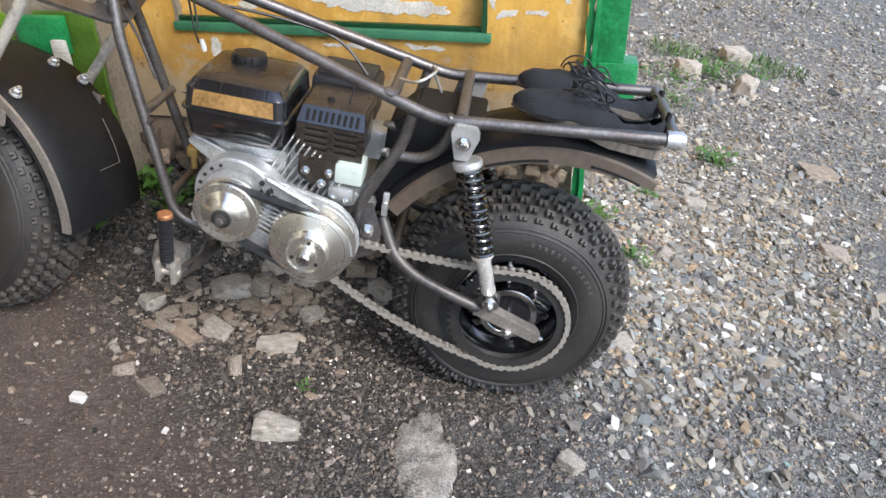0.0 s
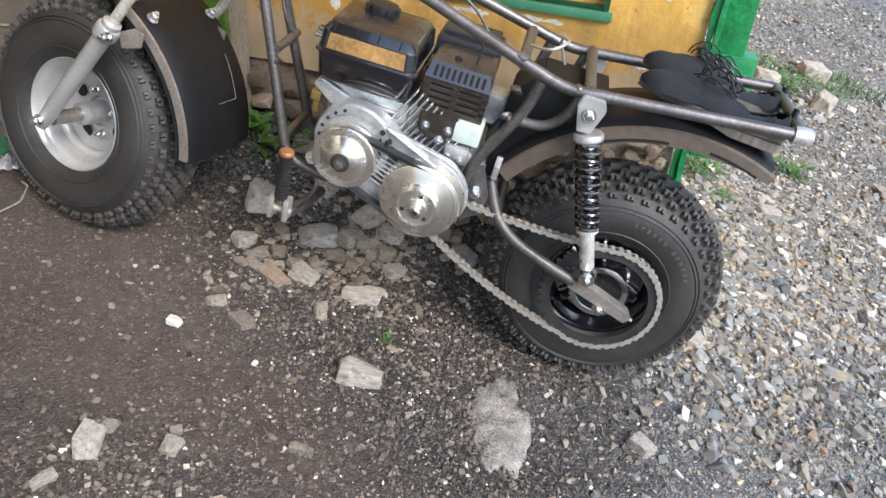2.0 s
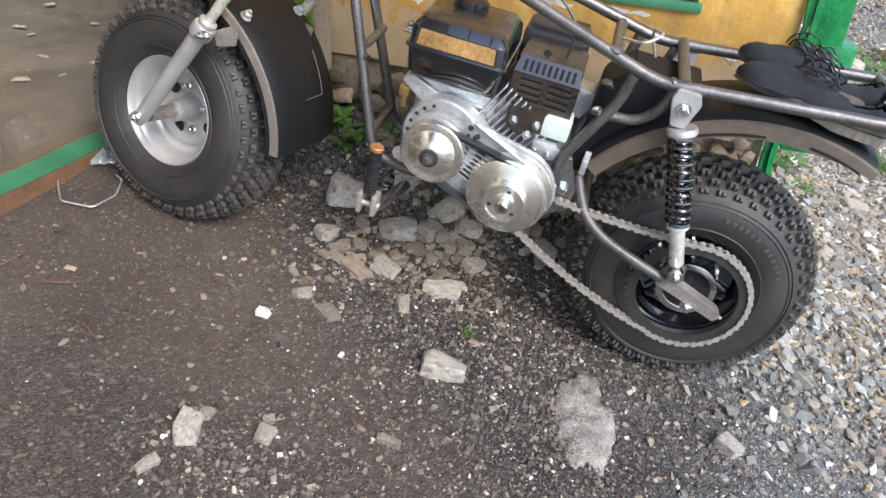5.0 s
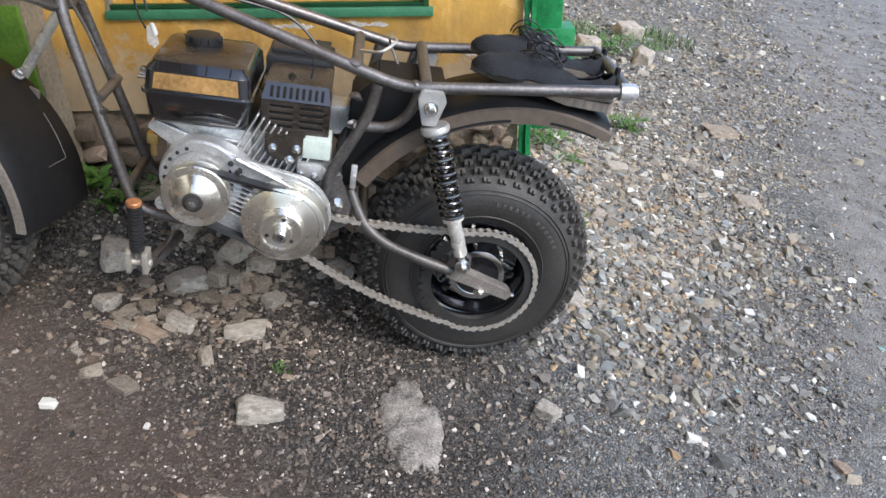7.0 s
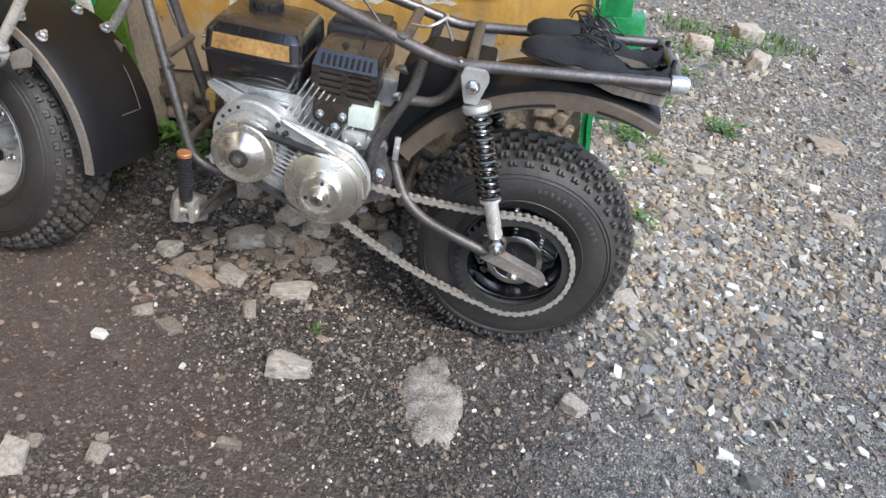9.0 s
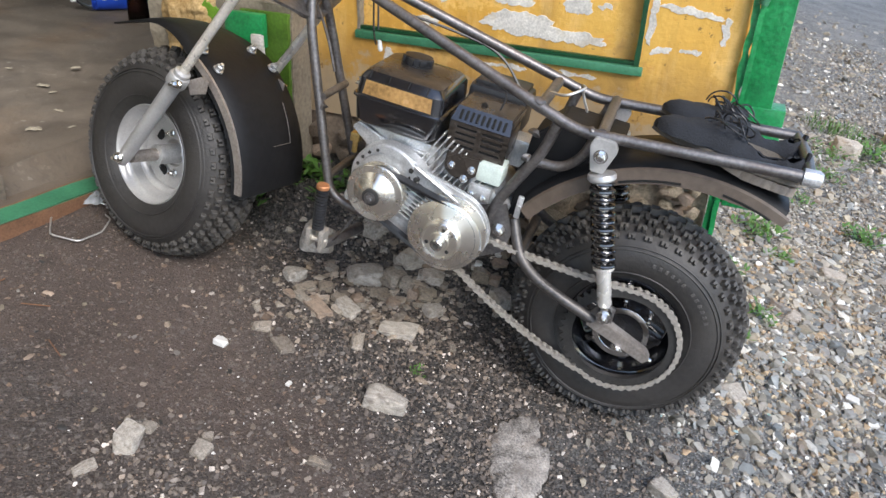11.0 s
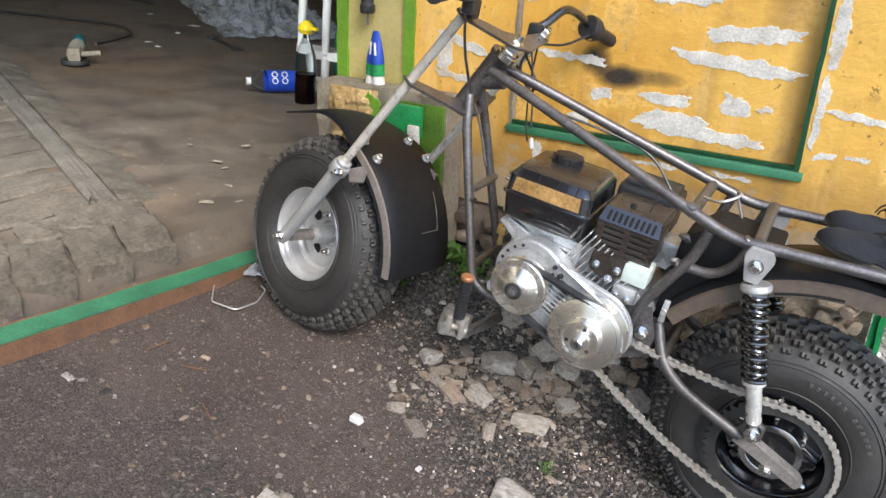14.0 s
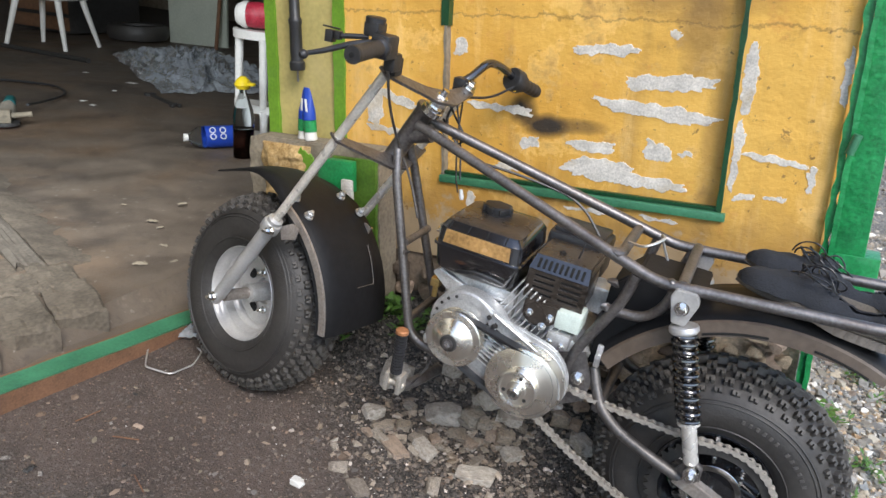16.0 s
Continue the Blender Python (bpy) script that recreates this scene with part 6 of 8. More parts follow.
# folded-up foot peg
peg = holder("foot_peg")
peg.parent = bike
peg["label"] = "folded-up ribbed rubber foot peg"
PX, PY = -0.694, -0.225
rib = [(0.0, 0.0)]
for k in range(14):
    z = 0.002 + 0.0066 * k
    rib += [(0.0125, z), (0.0125, z + 0.004), (0.0098, z + 0.0045), (0.0098, z + 0.0065)]
part("rubber_grip", turned(rib + [(0, 0.096)], (PX, PY, 0.330), (PX - 0.004, PY, 1), 24), M_BLACK, peg)
part("end_washer", turned([(0, 0), (0.0135, 0), (0.0135, 0.006), (0.012, 0.008), (0, 0.008)], (PX - 0.001, PY, 0.424), (PX, PY, 1), 24), M_COPPER, peg, "rust-orange end washer")
part("hinge_fork", join(box(PX - 0.018, PX - 0.009, PY - 0.015, PY + 0.015, 0.29, 0.333, 0.002), box(PX + 0.010, PX + 0.020, PY - 0.015, PY + 0.015, 0.29, 0.333, 0.002), rod((PX - 0.022, PY, 0.307), (PX + 0.024, PY, 0.307), 0.006, 10)), M_CHAIN, peg, "dull zinc-plated hinge")
part("peg_arm", tube(rounded([(PX + 0.004, PY + 0.01, 0.29), (PX + 0.02, PY + 0.06, 0.285), (-0.66, -0.07, 0.275)], 0.03), 0.012), M_STEEL, peg)
part("side_plate", prism([(PX + 0.012, 0.28), (PX + 0.05, 0.34), (PX + 0.055, 0.36), (PX + 0.03, 0.30)], -0.19, -0.183, 0.001), M_STEEL, peg)

# handlebar and controls, turned with the fork
bars = holder("handlebar")
bars.parent = bike
bars["label"] = "black cranked handlebar with grips and levers"
right = rounded([(-0.80, 0.125, 0.875), (-0.79, 0.14, 0.885), (-0.772, 0.19, 0.92), (-0.755, 0.225, 0.912), (-0.725, 0.28, 0.879), (-0.655, 0.425, 0.826)], 0.025)
left = rounded([(-0.850, -0.134, 0.915), (-0.838, -0.15, 0.948), (-0.834, -0.20, 0.962), (-0.828, -0.32, 0.956)], 0.025)
for nm, p in (("right_bar", right), ("left_bar", left)):
    part(nm, tube(p, 0.0098), M_GLOSS, bars, "gloss black bar")
part("bar_clamp", box(-0.818, -0.788, 0.108, 0.142, 0.852, 0.884, 0.006), M_BLACK, bars)
part("bar_clamp", box(-0.858, -0.830, -0.152, -0.120, 0.902, 0.938, 0.006), M_BLACK, bars)
gp = [(0, 0), (0.0150, 0), (0.0170, 0.004), (0.0155, 0.012)]
for k in range(8):
    gp += [(0.0150, 0.016 + 0.014 * k), (0.0160, 0.02 + 0.014 * k), (0.0150, 0.026 + 0.014 * k)]
gp += [(0.019, 0.11), (0.021, 0.114), (0.021, 0.12), (0, 0.12)]
rg = part("right_grip", turned(gp[:-4] + [(0.0155, 0.130), (0.016, 0.138), (0.014, 0.142), (0, 0.142)], (-0.722, 0.285, 0.876), (-0.655, 0.425, 0.826), 24), M_BLACK, bars, "ribbed black rubber grip")
part("throttle_flange", turned([(0, -0.03), (0.026, -0.03), (0.028, -0.026), (0.028, -0.004), (0.021, 0), (0.021, 0.012), (0, 0.012)], (-0.722, 0.285, 0.876), (-0.666, 0.403, 0.834), 28), M_BLACK, rg, "throttle housing")
part("stop_button", turned([(0, 0), (0.006, 0), (0.006, 0.006), (0.004, 0.008), (0, 0.008)], (-0.722, 0.262, 0.864), (-0.67, 0.0, 0.75), 12), M_YELLOWP, rg, "yellow button")
lg = part("left_grip", turned([(0, 0), (0.0155, 0), (0.0165, 0.004), (0.0158, 0.01), (0.0150, 0.02), (0.0146, 0.06), (0.0152, 0.095), (0.019, 0.10), (0.020, 0.11), (0.018, 0.115), (0, 0.115)], (-0.828, -0.325, 0.956), (-0.834, -0.2, 0.962), 28), M_BLACK, bars, "worn dark grey rubber grip")
part("bar_end_hole", turned([(0, 0), (0.0045, 0), (0.0045, 0.002), (0, 0.002)], (-0.828, -0.3255, 0.956), (-0.79, -1, 0.93), 12), M_VOID, lg)
part("control_block", join(box(-0.854, -0.816, -0.222, -0.178, 0.940, 0.984, 0.007), box(-0.842, -0.818, -0.186, -0.152, 0.915, 0.95, 0.006)), M_BLACK, bars, "black switch block")
part("reservoir", join(box(-0.880, -0.848, -0.208, -0.172, 0.974, 1.001, 0.006), turned([(0, 0), (0.019, 0), (0.019, 0.009), (0.016, 0.011), (0, 0.011)], (-0.865, -0.19, 0.998), (-0.865, -0.19, 2), 24)), M_BLACK, bars, "small brake fluid reservoir")
part("brake_lever", tube(rounded([(-0.855, -0.20, 0.965), (-0.885, -0.235, 0.958), (-0.905, -0.29, 0.945), (-0.918, -0.325, 0.94)], 0.03), 0.0065, 10, r_end=0.0045), M_BLACK, bars)
part("lever_ball", turned([(0, -0.008), (0.005, -0.007), (0.0085, -0.002), (0.0085, 0.002), (0.005, 0.007), (0, 0.008)], (-0.92, -0.33, 0.938), (-0.93, -0.35, 0.933), 16), M_BLACK, bars)
part("mirror_mount", join(box(-0.947, -0.931, -0.228, -0.210, 0.950, 0.972, 0.002), box(-0.928, -0.917, -0.226, -0.212, 0.957, 0.973, 0.002), rod((-0.93, -0.22, 0.963), (-0.87, -0.2, 0.972), 0.005, 8), box(-0.957, -0.920, -0.222, -0.218, 0.975, 0.978, 0.001)), M_BLACK, bars)


def cable(pts, r=0.003, m=None, parent=None, label="black control cable"):
    ps = rounded(pts, 0.08, 10)
    return part("cable", tube(ps, r, 6), m or M_BLACK, parent or bars, label)


cable([(-0.72, 0.25, 0.87), (-0.755, 0.2, 0.84), (-0.79, 0.10, 0.845), (-0.80, 0.05, 0.80), (-0.73, 0.03, 0.735), (-0.60, 0.06, 0.725), (-0.47, 0.085, 0.70), (-0.40, 0.07, 0.63)])
cable([(-0.80, 0.02, 0.868), (-0.77, 0.06, 0.80), (-0.745, 0.06, 0.77), (-0.77, 0.09, 0.74), (-0.80, 0.05, 0.80)], 0.0025)
cable([(-0.84, -0.17, 0.93), (-0.85, -0.12, 0.84), (-0.86, -0.03, 0.74), (-0.83, 0.0, 0.66), (-0.80, 0.0, 0.58)], 0.003, M_STEEL)
cable([(-0.775, 0.08, 0.86), (-0.78, 0.10, 0.75), (-0.765, 0.10, 0.66), (-0.74, 0.06, 0.645)], 0.0022)
part("cable_tip", turned([(0, 0), (0.0035, 0), (0.0055, 0.006), (0.004, 0.022), (0, 0.024)], (-0.705, 0.0, 0.652), (-0.735, 0.02, 0.72), 12), M_WHITE, bars, "white spark lead cap")
cable([(-0.722, 0.012, 0.69), (-0.75, 0.05, 0.76), (-0.775, 0.05, 0.84)], 0.0022)
cable([(-0.335, -0.05, 0.69), (-0.30, -0.10, 0.705), (-0.27, -0.06, 0.72), (-0.29, 0.03, 0.70), (-0.25, 0.05, 0.62), (-0.27, 0.02, 0.56)], 0.0028, M_WIRE, label="pale wire tied round the rail")
cable([(-0.44, -0.04, 0.69), (-0.415, -0.04, 0.66), (-0.42, -0.05, 0.625)], 0.0022)
part("tie_tab", join(box(-0.332, -0.320, -0.10, -0.092, 0.435, 0.485, 0.003), rod((-0.326, -0.105, 0.46), (-0.326, -0.07, 0.46), 0.006, 8)), M_ALU, eng, "bright linkage piece")

# ---- shoes on the rack ----


def shoe_upper(L=0.275):
    """Soft canvas upper, toe towards -x, with a slack open ankle."""
    def at(t, tab):
        for (a, p), (b, q) in zip(tab, tab[1:]):
            if t <= b:
                k = (t - a) / (b - a)
                k = k * k * (3 - 2 * k)
                return p + (q - p) * k
        return tab[-1][1]
    wid = [(0, 0.036), (0.2, 0.045), (0.35, 0.046), (0.5, 0.041), (0.75, 0.035), (0.9, 0.036), (1, 0.034)]
    hgt = [(0, 0.024), (0.12, 0.030), (0.3, 0.038), (0.46, 0.052), (0.60, 0.034), (0.74, 0.024), (0.9, 0.034), (1, 0.050)]
    bm = bmesh.new()
    ns, nj = 34, 24
    grid = []
    for i in range(ns + 1):
        t = i / ns
        end = min(1.0, math.sqrt(max(0.0, 1 - (1 - min(1, t / 0.16)) ** 2)) + 0.04, math.sqrt(max(0.0, 1 - (1 - min(1, (1 - t) / 0.10)) ** 2)) + 0.05)
        w, h = at(t, wid) * end, at(t, hgt) * (0.45 + 0.55 * end)
        row = []
        for j in range(nj + 1):
            a = math.pi * j / nj
            c, s = math.cos(a), max(0.0, math.sin(a))
            x = L * t - L / 2
            y = -w * math.copysign(abs(c) ** 0.8, c) * (1.0 - 0.12 * s)
            z = 0.018 + h * s ** 0.75
            p = Vector((x * 30, y * 30, z * 30))
            k = 0.0045 * noise.noise(p) + 0.002 * noise.noise(p * 3)
            slack = max(0.0, t - 0.5) * 0.02 * math.sin(t * 31 + (2 if c > 0 else 0)) * s
            row.append(bm.verts.new((x, y + k + slack * (1 if c > 0 else -1), z + k - abs(slack))))
        grid.append(row)
    for i in range(ns):
        cut = 0 if not 18 <= i <= 31 else min(6, 2 + (i - 18) * 2, 3 + (31 - i))
        for j in range(nj):
            if abs(j + 0.5 - nj / 2) < cut:
                continue
            bm.faces.new((grid[i][j], grid[i + 1][j], grid[i + 1][j + 1], grid[i][j + 1]))
    bm.faces.new(grid[0])
    bm.faces.new(grid[-1][::-1])
    bmesh.ops.recalc_face_normals(bm, faces=bm.faces)
    bmesh.ops.solidify(bm, geom=bm.faces[:], thickness=0.003)
    return bm


def shoe_sole(L=0.283):
    out = []
    n = 44
    for i in range(n):
        a = 2 * math.pi * i / n
        c, s = math.cos(a), math.sin(a)
        w = 0.046 - 0.010 * c - 0.006 * math.cos(2 * a)
        out.append((-L / 2 * c, -s * w * (0.9 + 0.1 * c * c)))
    bm = bmesh.new()
    rows = []
    for z, k in ((0.004, 0.95), (0.007, 1.0), (0.011, 0.985), (0.015, 1.0), (0.019, 0.985)):
        ring = []
        for i, (x, y) in enumerate(out):
            lift = 0.006 * max(0, (-x - L * 0.3) / (L * 0.2)) ** 2
            g = 1.0 if z < 0.02 and i % 2 else 0.985
            ring.append(bm.verts.new((x * k, y * k * g, z + lift)))
        rows.append(ring)
    for p, q in zip(rows, rows[1:]):
        for i in range(n):
            bm.faces.new((p[i], p[(i + 1) % n], q[(i + 1) % n], q[i]))
    bm.faces.new(rows[0][::-1])
    bm.faces.new(rows[-1])
    return bm


def heel_sole(L=0.278):
    """Thick ribbed sole under the rear of the shoe, thinning towards the toe."""
    bm = bmesh.new()
    top, bot = [], []
    n = 120
    for i in range(n):
        a = 2 * math.pi * i / n
        c, s = math.cos(a), math.sin(a)
        x = 0.045 + 0.094 * c
        w = (0.040 + 0.004 * c) * math.copysign(abs(s) ** 0.6, s) * (0.955 if i % 4 < 1 else 1.0)
        top.append(bm.verts.new((x, w, 0.004)))
        bot.append(bm.verts.new((x, w * 0.96, 0.006 - 0.018 * min(1, max(0.1, (x + 0.06) / 0.10)))))
    for i in range(n):
        k = (i + 1) % n
        bm.faces.new((bot[i], bot[k], top[k], top[i]))
    bm.faces.new(top)
    bm.faces.new(bot[::-1])
    return bm


def shoe(m, seed, label):
    h = holder("shoe", m)
    tagged(h, label, "shoe", "pair of shoes")
    part("upper", shoe_upper(), M_CLOTH, h, smooth=70)
    part("sole_rim", shoe_sole(), M_RIM, h, "scuffed tan rubber rim of the sole", 40)
    part("sole", heel_sole(), M_SOLE, h, "ribbed brown rubber sole", 30)
    part("tongue", tube([(-0.045, 0, 0.050), (-0.01, 0.002, 0.058), (0.015, 0.004, 0.060)], 0.014, 10), M_CLOTH, h).scale = (1, 1, 1)
    part("insole", moved(lathe([(0, 0), (0.03, 0), (0.03, 0.003), (0, 0.003)], 24), pose(0.055, 0, 0.023, 90, 0, 0) @ Matrix.Diagonal((2.7, 1, 1.1, 1))), M_BLACK, h)
    rnd = random.Random(seed)
    for k in range(9):
        c = Vector((-0.015 + rnd.uniform(-0.03, 0.03), rnd.uniform(-0.03, 0.008), 0.064))
        r, th, ph = rnd.uniform(0.016, 0.036), rnd.uniform(0, 3.1), rnd.uniform(0.2, 1.2)
        p = []
        for q in range(11):
            a = 0.55 * q + rnd.uniform(-0.15, 0.15)
            u, w = r * math.cos(a), r * math.sin(a)
            p.append((c.x + u * math.cos(th) - w * math.sin(th) * math.cos(ph), c.y + u * math.sin(th) + w * math.cos(th) * math.cos(ph), max(0.056, c.z + w * math.sin(ph) * 1.1)))
        part("lace", tube(rounded(p, 0.02, 5), 0.0016, 6), M_BLACK, h)
    part("side_tag", box(0.002, 0.014, -0.0415, -0.0395, 0.028, 0.032, 0.0006), M_RED, h, "tiny red tag")
    part("heel_tab", box(0.130, 0.136, -0.010, 0.010, 0.040, 0.070, 0.002), M_CLOTH, h)
    return h


shoe(BIKE @ pose(0.006, -0.054, 0.660, -10, 3.5, -2), 3, "black canvas lace-up shoe with a brown ribbed sole")
shoe(BIKE @ pose(0.012, 0.05, 0.664, -14, 5.5, 4), 8, "black canvas lace-up shoe lying in the far half of the rack")

# ---- stones ----


def broken_stone(seed, n=9, chip=True):
    """An angular piece: the hull of a few corners, edges chipped."""
    rnd = random.Random(seed)
    bm = bmesh.new()
    for _ in range(n):
        v = Vector((rnd.uniform(-1, 1), rnd.uniform(-1, 1), rnd.uniform(-1, 1)))
        k = max(abs(v.x), abs(v.y), abs(v.z), 0.3)
        bm.verts.new(v / k * rnd.uniform(0.78, 1.0))
    if chip:
        for i in range(8):
            bm.verts.new([(1 if i >> k & 1 else -1) * rnd.uniform(0.42, 1.04) for k in range(3)])
    r = bmesh.ops.convex_hull(bm, input=bm.verts[:])
    bmesh.ops.delete(bm, geom=[g for g in r["geom_interior"] if isinstance(g, bmesh.types.BMVert)], context="VERTS")
    if chip:
        bmesh.ops.dissolve_limit(bm, angle_limit=radians(12), verts=bm.verts[:], edges=bm.edges[:])
        bmesh.ops.bevel(bm, geom=bm.edges[:], offset=0.05, segments=1, affect="EDGES")
        bmesh.ops.triangulate(bm, faces=bm.faces[:])
        bmesh.ops.subdivide_edges(bm, edges=[e for e in bm.edges if e.calc_length() > 0.5], cuts=2, use_grid_fill=True)
        bmesh.ops.triangulate(bm, faces=bm.faces[:])
        o = Vector((seed, seed * 2, 1))
        for v in bm.verts:
            v.co += Vector((noise.noise(v.co * 2.5 + o), noise.noise(v.co * 2.5 - o), noise.noise(v.co * 2.5 + o * 3))) * 0.09
    else:
        bmesh.ops.triangulate(bm, faces=bm.faces[:])
    bmesh.ops.recalc_face_normals(bm, faces=bm.faces)
    return bm


ROCKS = [broken_stone(100 + i) for i in range(7)]
ROCK_ME = []
for k, b in enumerate(ROCKS):
    finish(b, 28)
    pair = []
    for m in (M_ROCK, M_REDROCK, M_PALEROCK, M_CHIP):
        me = bpy.data.meshes.new("rock")
        b.to_mesh(me)
        me.materials.append(m)
        pair.append(me)
    ROCK_ME.append(pair)
    b.free()


def rock(x, y, sx, sy, sz, turn, kind=0, shape=0, label="", group="stones by the bike", sink=0.3, name="stone"):
    ob = new(name, ROCK_ME[shape % 7][kind])
    sx, sy, sz = sx * 0.88, sy * 0.88, sz * 1.05
    ob.matrix_world = on_yard(x, y, sz * (1 - 2 * sink) * 0.9, turn) @ Matrix.Diagonal((sx, sy, sz, 1))
    tagged(ob, label or ("grey-brown broken stone lying on dirt", "reddish-brown piece of broken brick", "pale broken lump of mortar", "white broken stone")[kind], "stone", group)
    return ob


for i, r in enumerate([
        (-0.572, 1.578, 0.055, 0.042, 0.036, 20, 2), (-0.552, 1.435, 0.036, 0.03, 0.022, 60, 2), (-0.445, 1.360, 0.052, 0.026, 0.011, -28, 1), (-0.380, 1.398, 0.038, 0.028, 0.016, -20, 2),
        (-0.405, 1.552, 0.062, 0.046, 0.026, 30, 2), (-0.345, 1.655, 0.055, 0.04, 0.03, 5, 1), (-0.238, 1.402, 0.062, 0.034, 0.016, 28, 2), (-0.30, 1.50, 0.02, 0.018, 0.012, 0, 1),
        (-0.152, 1.150, 0.060, 0.038, 0.026, 12, 2), (0.440, 1.245, 0.034, 0.022, 0.020, -35, 2), (-0.507, 0.785, 0.024, 0.038, 0.026, 12, 2), (-0.503, 0.832, 0.017, 0.016, 0.012, 0, 0),
        (-0.392, 0.838, 0.024, 0.022, 0.010, 0, 0), (-0.40, 0.875, 0.014, 0.012, 0.007, 40, 0), (-0.528, 0.70, 0.012, 0.026, 0.010, -20, 0), (-0.187, 0.930, 0.030, 0.014, 0.008, 10, 0),
        (-0.470, 1.445, 0.022, 0.02, 0.014, 30, 0), (-0.49, 1.365, 0.03, 0.014, 0.010, -15, 0), (-0.30, 1.30, 0.020, 0.04, 0.012, 20, 0), (-0.43, 1.63, 0.05, 0.03, 0.02, 70, 0),
        (-0.33, 1.70, 0.05, 0.03, 0.03, 0, 1), (-0.22, 1.66, 0.04, 0.05, 0.025, 45, 0), (-0.12, 1.62, 0.03, 0.03, 0.02, 10, 0), (-0.50, 1.53, 0.02, 0.016, 0.012, 0, 0), (-0.27, 1.56, 0.018, 0.022, 0.012, 0, 1),
        (0.575, 1.70, 0.042, 0.05, 0.012, 30, 2), (1.02, 4.15, 0.09, 0.06, 0.05, 0, 2), (1.36, 4.6, 0.11, 0.08, 0.07, 20, 2), (1.32, 4.05, 0.06, 0.09, 0.06, -20, 2), (1.09, 1.18, 0.02, 0.026, 0.008, 20, 1),
        (0.86, 2.55, 0.05, 0.04, 0.02, 0, 2), (1.45, 3.1, 0.09, 0.07, 0.02, 10, 0), (0.72, 2.15, 0.04, 0.03, 0.02, 60, 0), (1.3, 2.4, 0.06, 0.05, 0.015, 0, 0)]):
    x, y, sx, sy, sz, tn, kd = r
    rock(x, y, sx, sy, sz, tn, kd, i)
rr = random.Random(5)
for i in range(120):
    x, y = rr.gauss(-0.37, 0.13), rr.gauss(1.49, 0.11)
    s = 0.004 * (0.024 / 0.004) ** (rr.random() ** 1.9)
    rock(x, y, s * rr.uniform(0.9, 1.8), s, s * rr.uniform(0.3, 0.6), rr.uniform(0, 180), 1 if rr.random() < 0.1 else 0, i, "small broken stone among the rubble", "rubble under the bike")


for i, (x, y, sx, sy, sz, tn, kd) in enumerate(((-0.365, 1.685, 0.072, 0.045, 0.034, 15, 1), (-0.30, 1.615, 0.050, 0.040, 0.028, 60, 2), (-0.445, 1.655, 0.052, 0.040, 0.03, 100, 2), (-0.24, 1.60, 0.040, 0.030, 0.02, 30, 2), (-0.335, 1.575, 0.036, 0.030, 0.02, 80, 0), (-0.52, 1.66, 0.035, 0.03, 0.02, 10, 0), (-0.20, 1.53, 0.03, 0.026, 0.016, 45, 2))):
    rock(x, y, sx, sy, sz, tn, kd, i + 3)
for i in range(55):
    x, y = rr.gauss(-0.34, 0.12), rr.gauss(1.60, 0.07)
    s = 0.005 * (0.022 / 0.005) ** (rr.random() ** 1.7)
    rock(x, y, s * rr.uniform(0.9, 1.7), s, s * rr.uniform(0.4, 0.7), rr.uniform(0, 180), rr.choice((0, 2, 2)), i, "small pale stone among the rubble", "rubble under the bike")
for i in range(72):
    x, y = rr.uniform(-0.28, 0.36), rr.uniform(1.585, 1.70)
    s = 0.010 * (0.036 / 0.010) ** (rr.random() ** 1.6)
    rock(x, y, s * rr.uniform(0.9, 1.5), s, s * rr.uniform(0.5, 0.9), rr.uniform(0, 180), rr.choice((0, 2, 2, 1, 3)), i, "broken pale stone heaped at the foot of the wall", "rubble at the wall", 0.2)


def mortar_slab():
    """A flat ragged remnant of mortar trodden into the ground."""
    bm = bmesh.new()
    rings = []
    n = 110
    for k, (s, z) in enumerate(((1.0, -0.004), (0.985, 0.006), (0.93, 0.010), (0.6, 0.012), (0.3, 0.011))):
        ring = []
        for i in range(n):
            a = 2 * math.pi * i / n
            r = 1 + 0.40 * noise.noise(Vector((math.cos(a) * 1.8, math.sin(a) * 1.6, 4))) + 0.16 * noise.noise(Vector((math.cos(a) * 4, math.sin(a) * 4, 9))) + 0.05 * noise.noise(Vector((math.cos(a) * 13, math.sin(a) * 13, 5)))
            x, y = 0.064 * r * math.cos(a) * s, 0.145 * r * math.sin(a) * s
            x += 0.10 * y * y * 3 - 0.05 * y
            ring.append(bm.verts.new((x, y, z + 0.008 * noise.noise(Vector((x * 38, y * 38, 1))))))
        rings.append(ring)
    for p, q in zip(rings, rings[1:]):
        for i in range(n):
            bm.faces.new((p[i], p[(i + 1) % n], q[(i + 1) % n], q[i]))
    bm.faces.new(rings[-1])
    return bm


ob = part("mortar_slab", mortar_slab(), M_SLAB, None, smooth=60)
ob.matrix_world = on_yard(0.142, 1.17, -0.0055, 8)
tagged(ob, "flat pale grey remnant of mortar trodden into the gravel", "mortar slab")


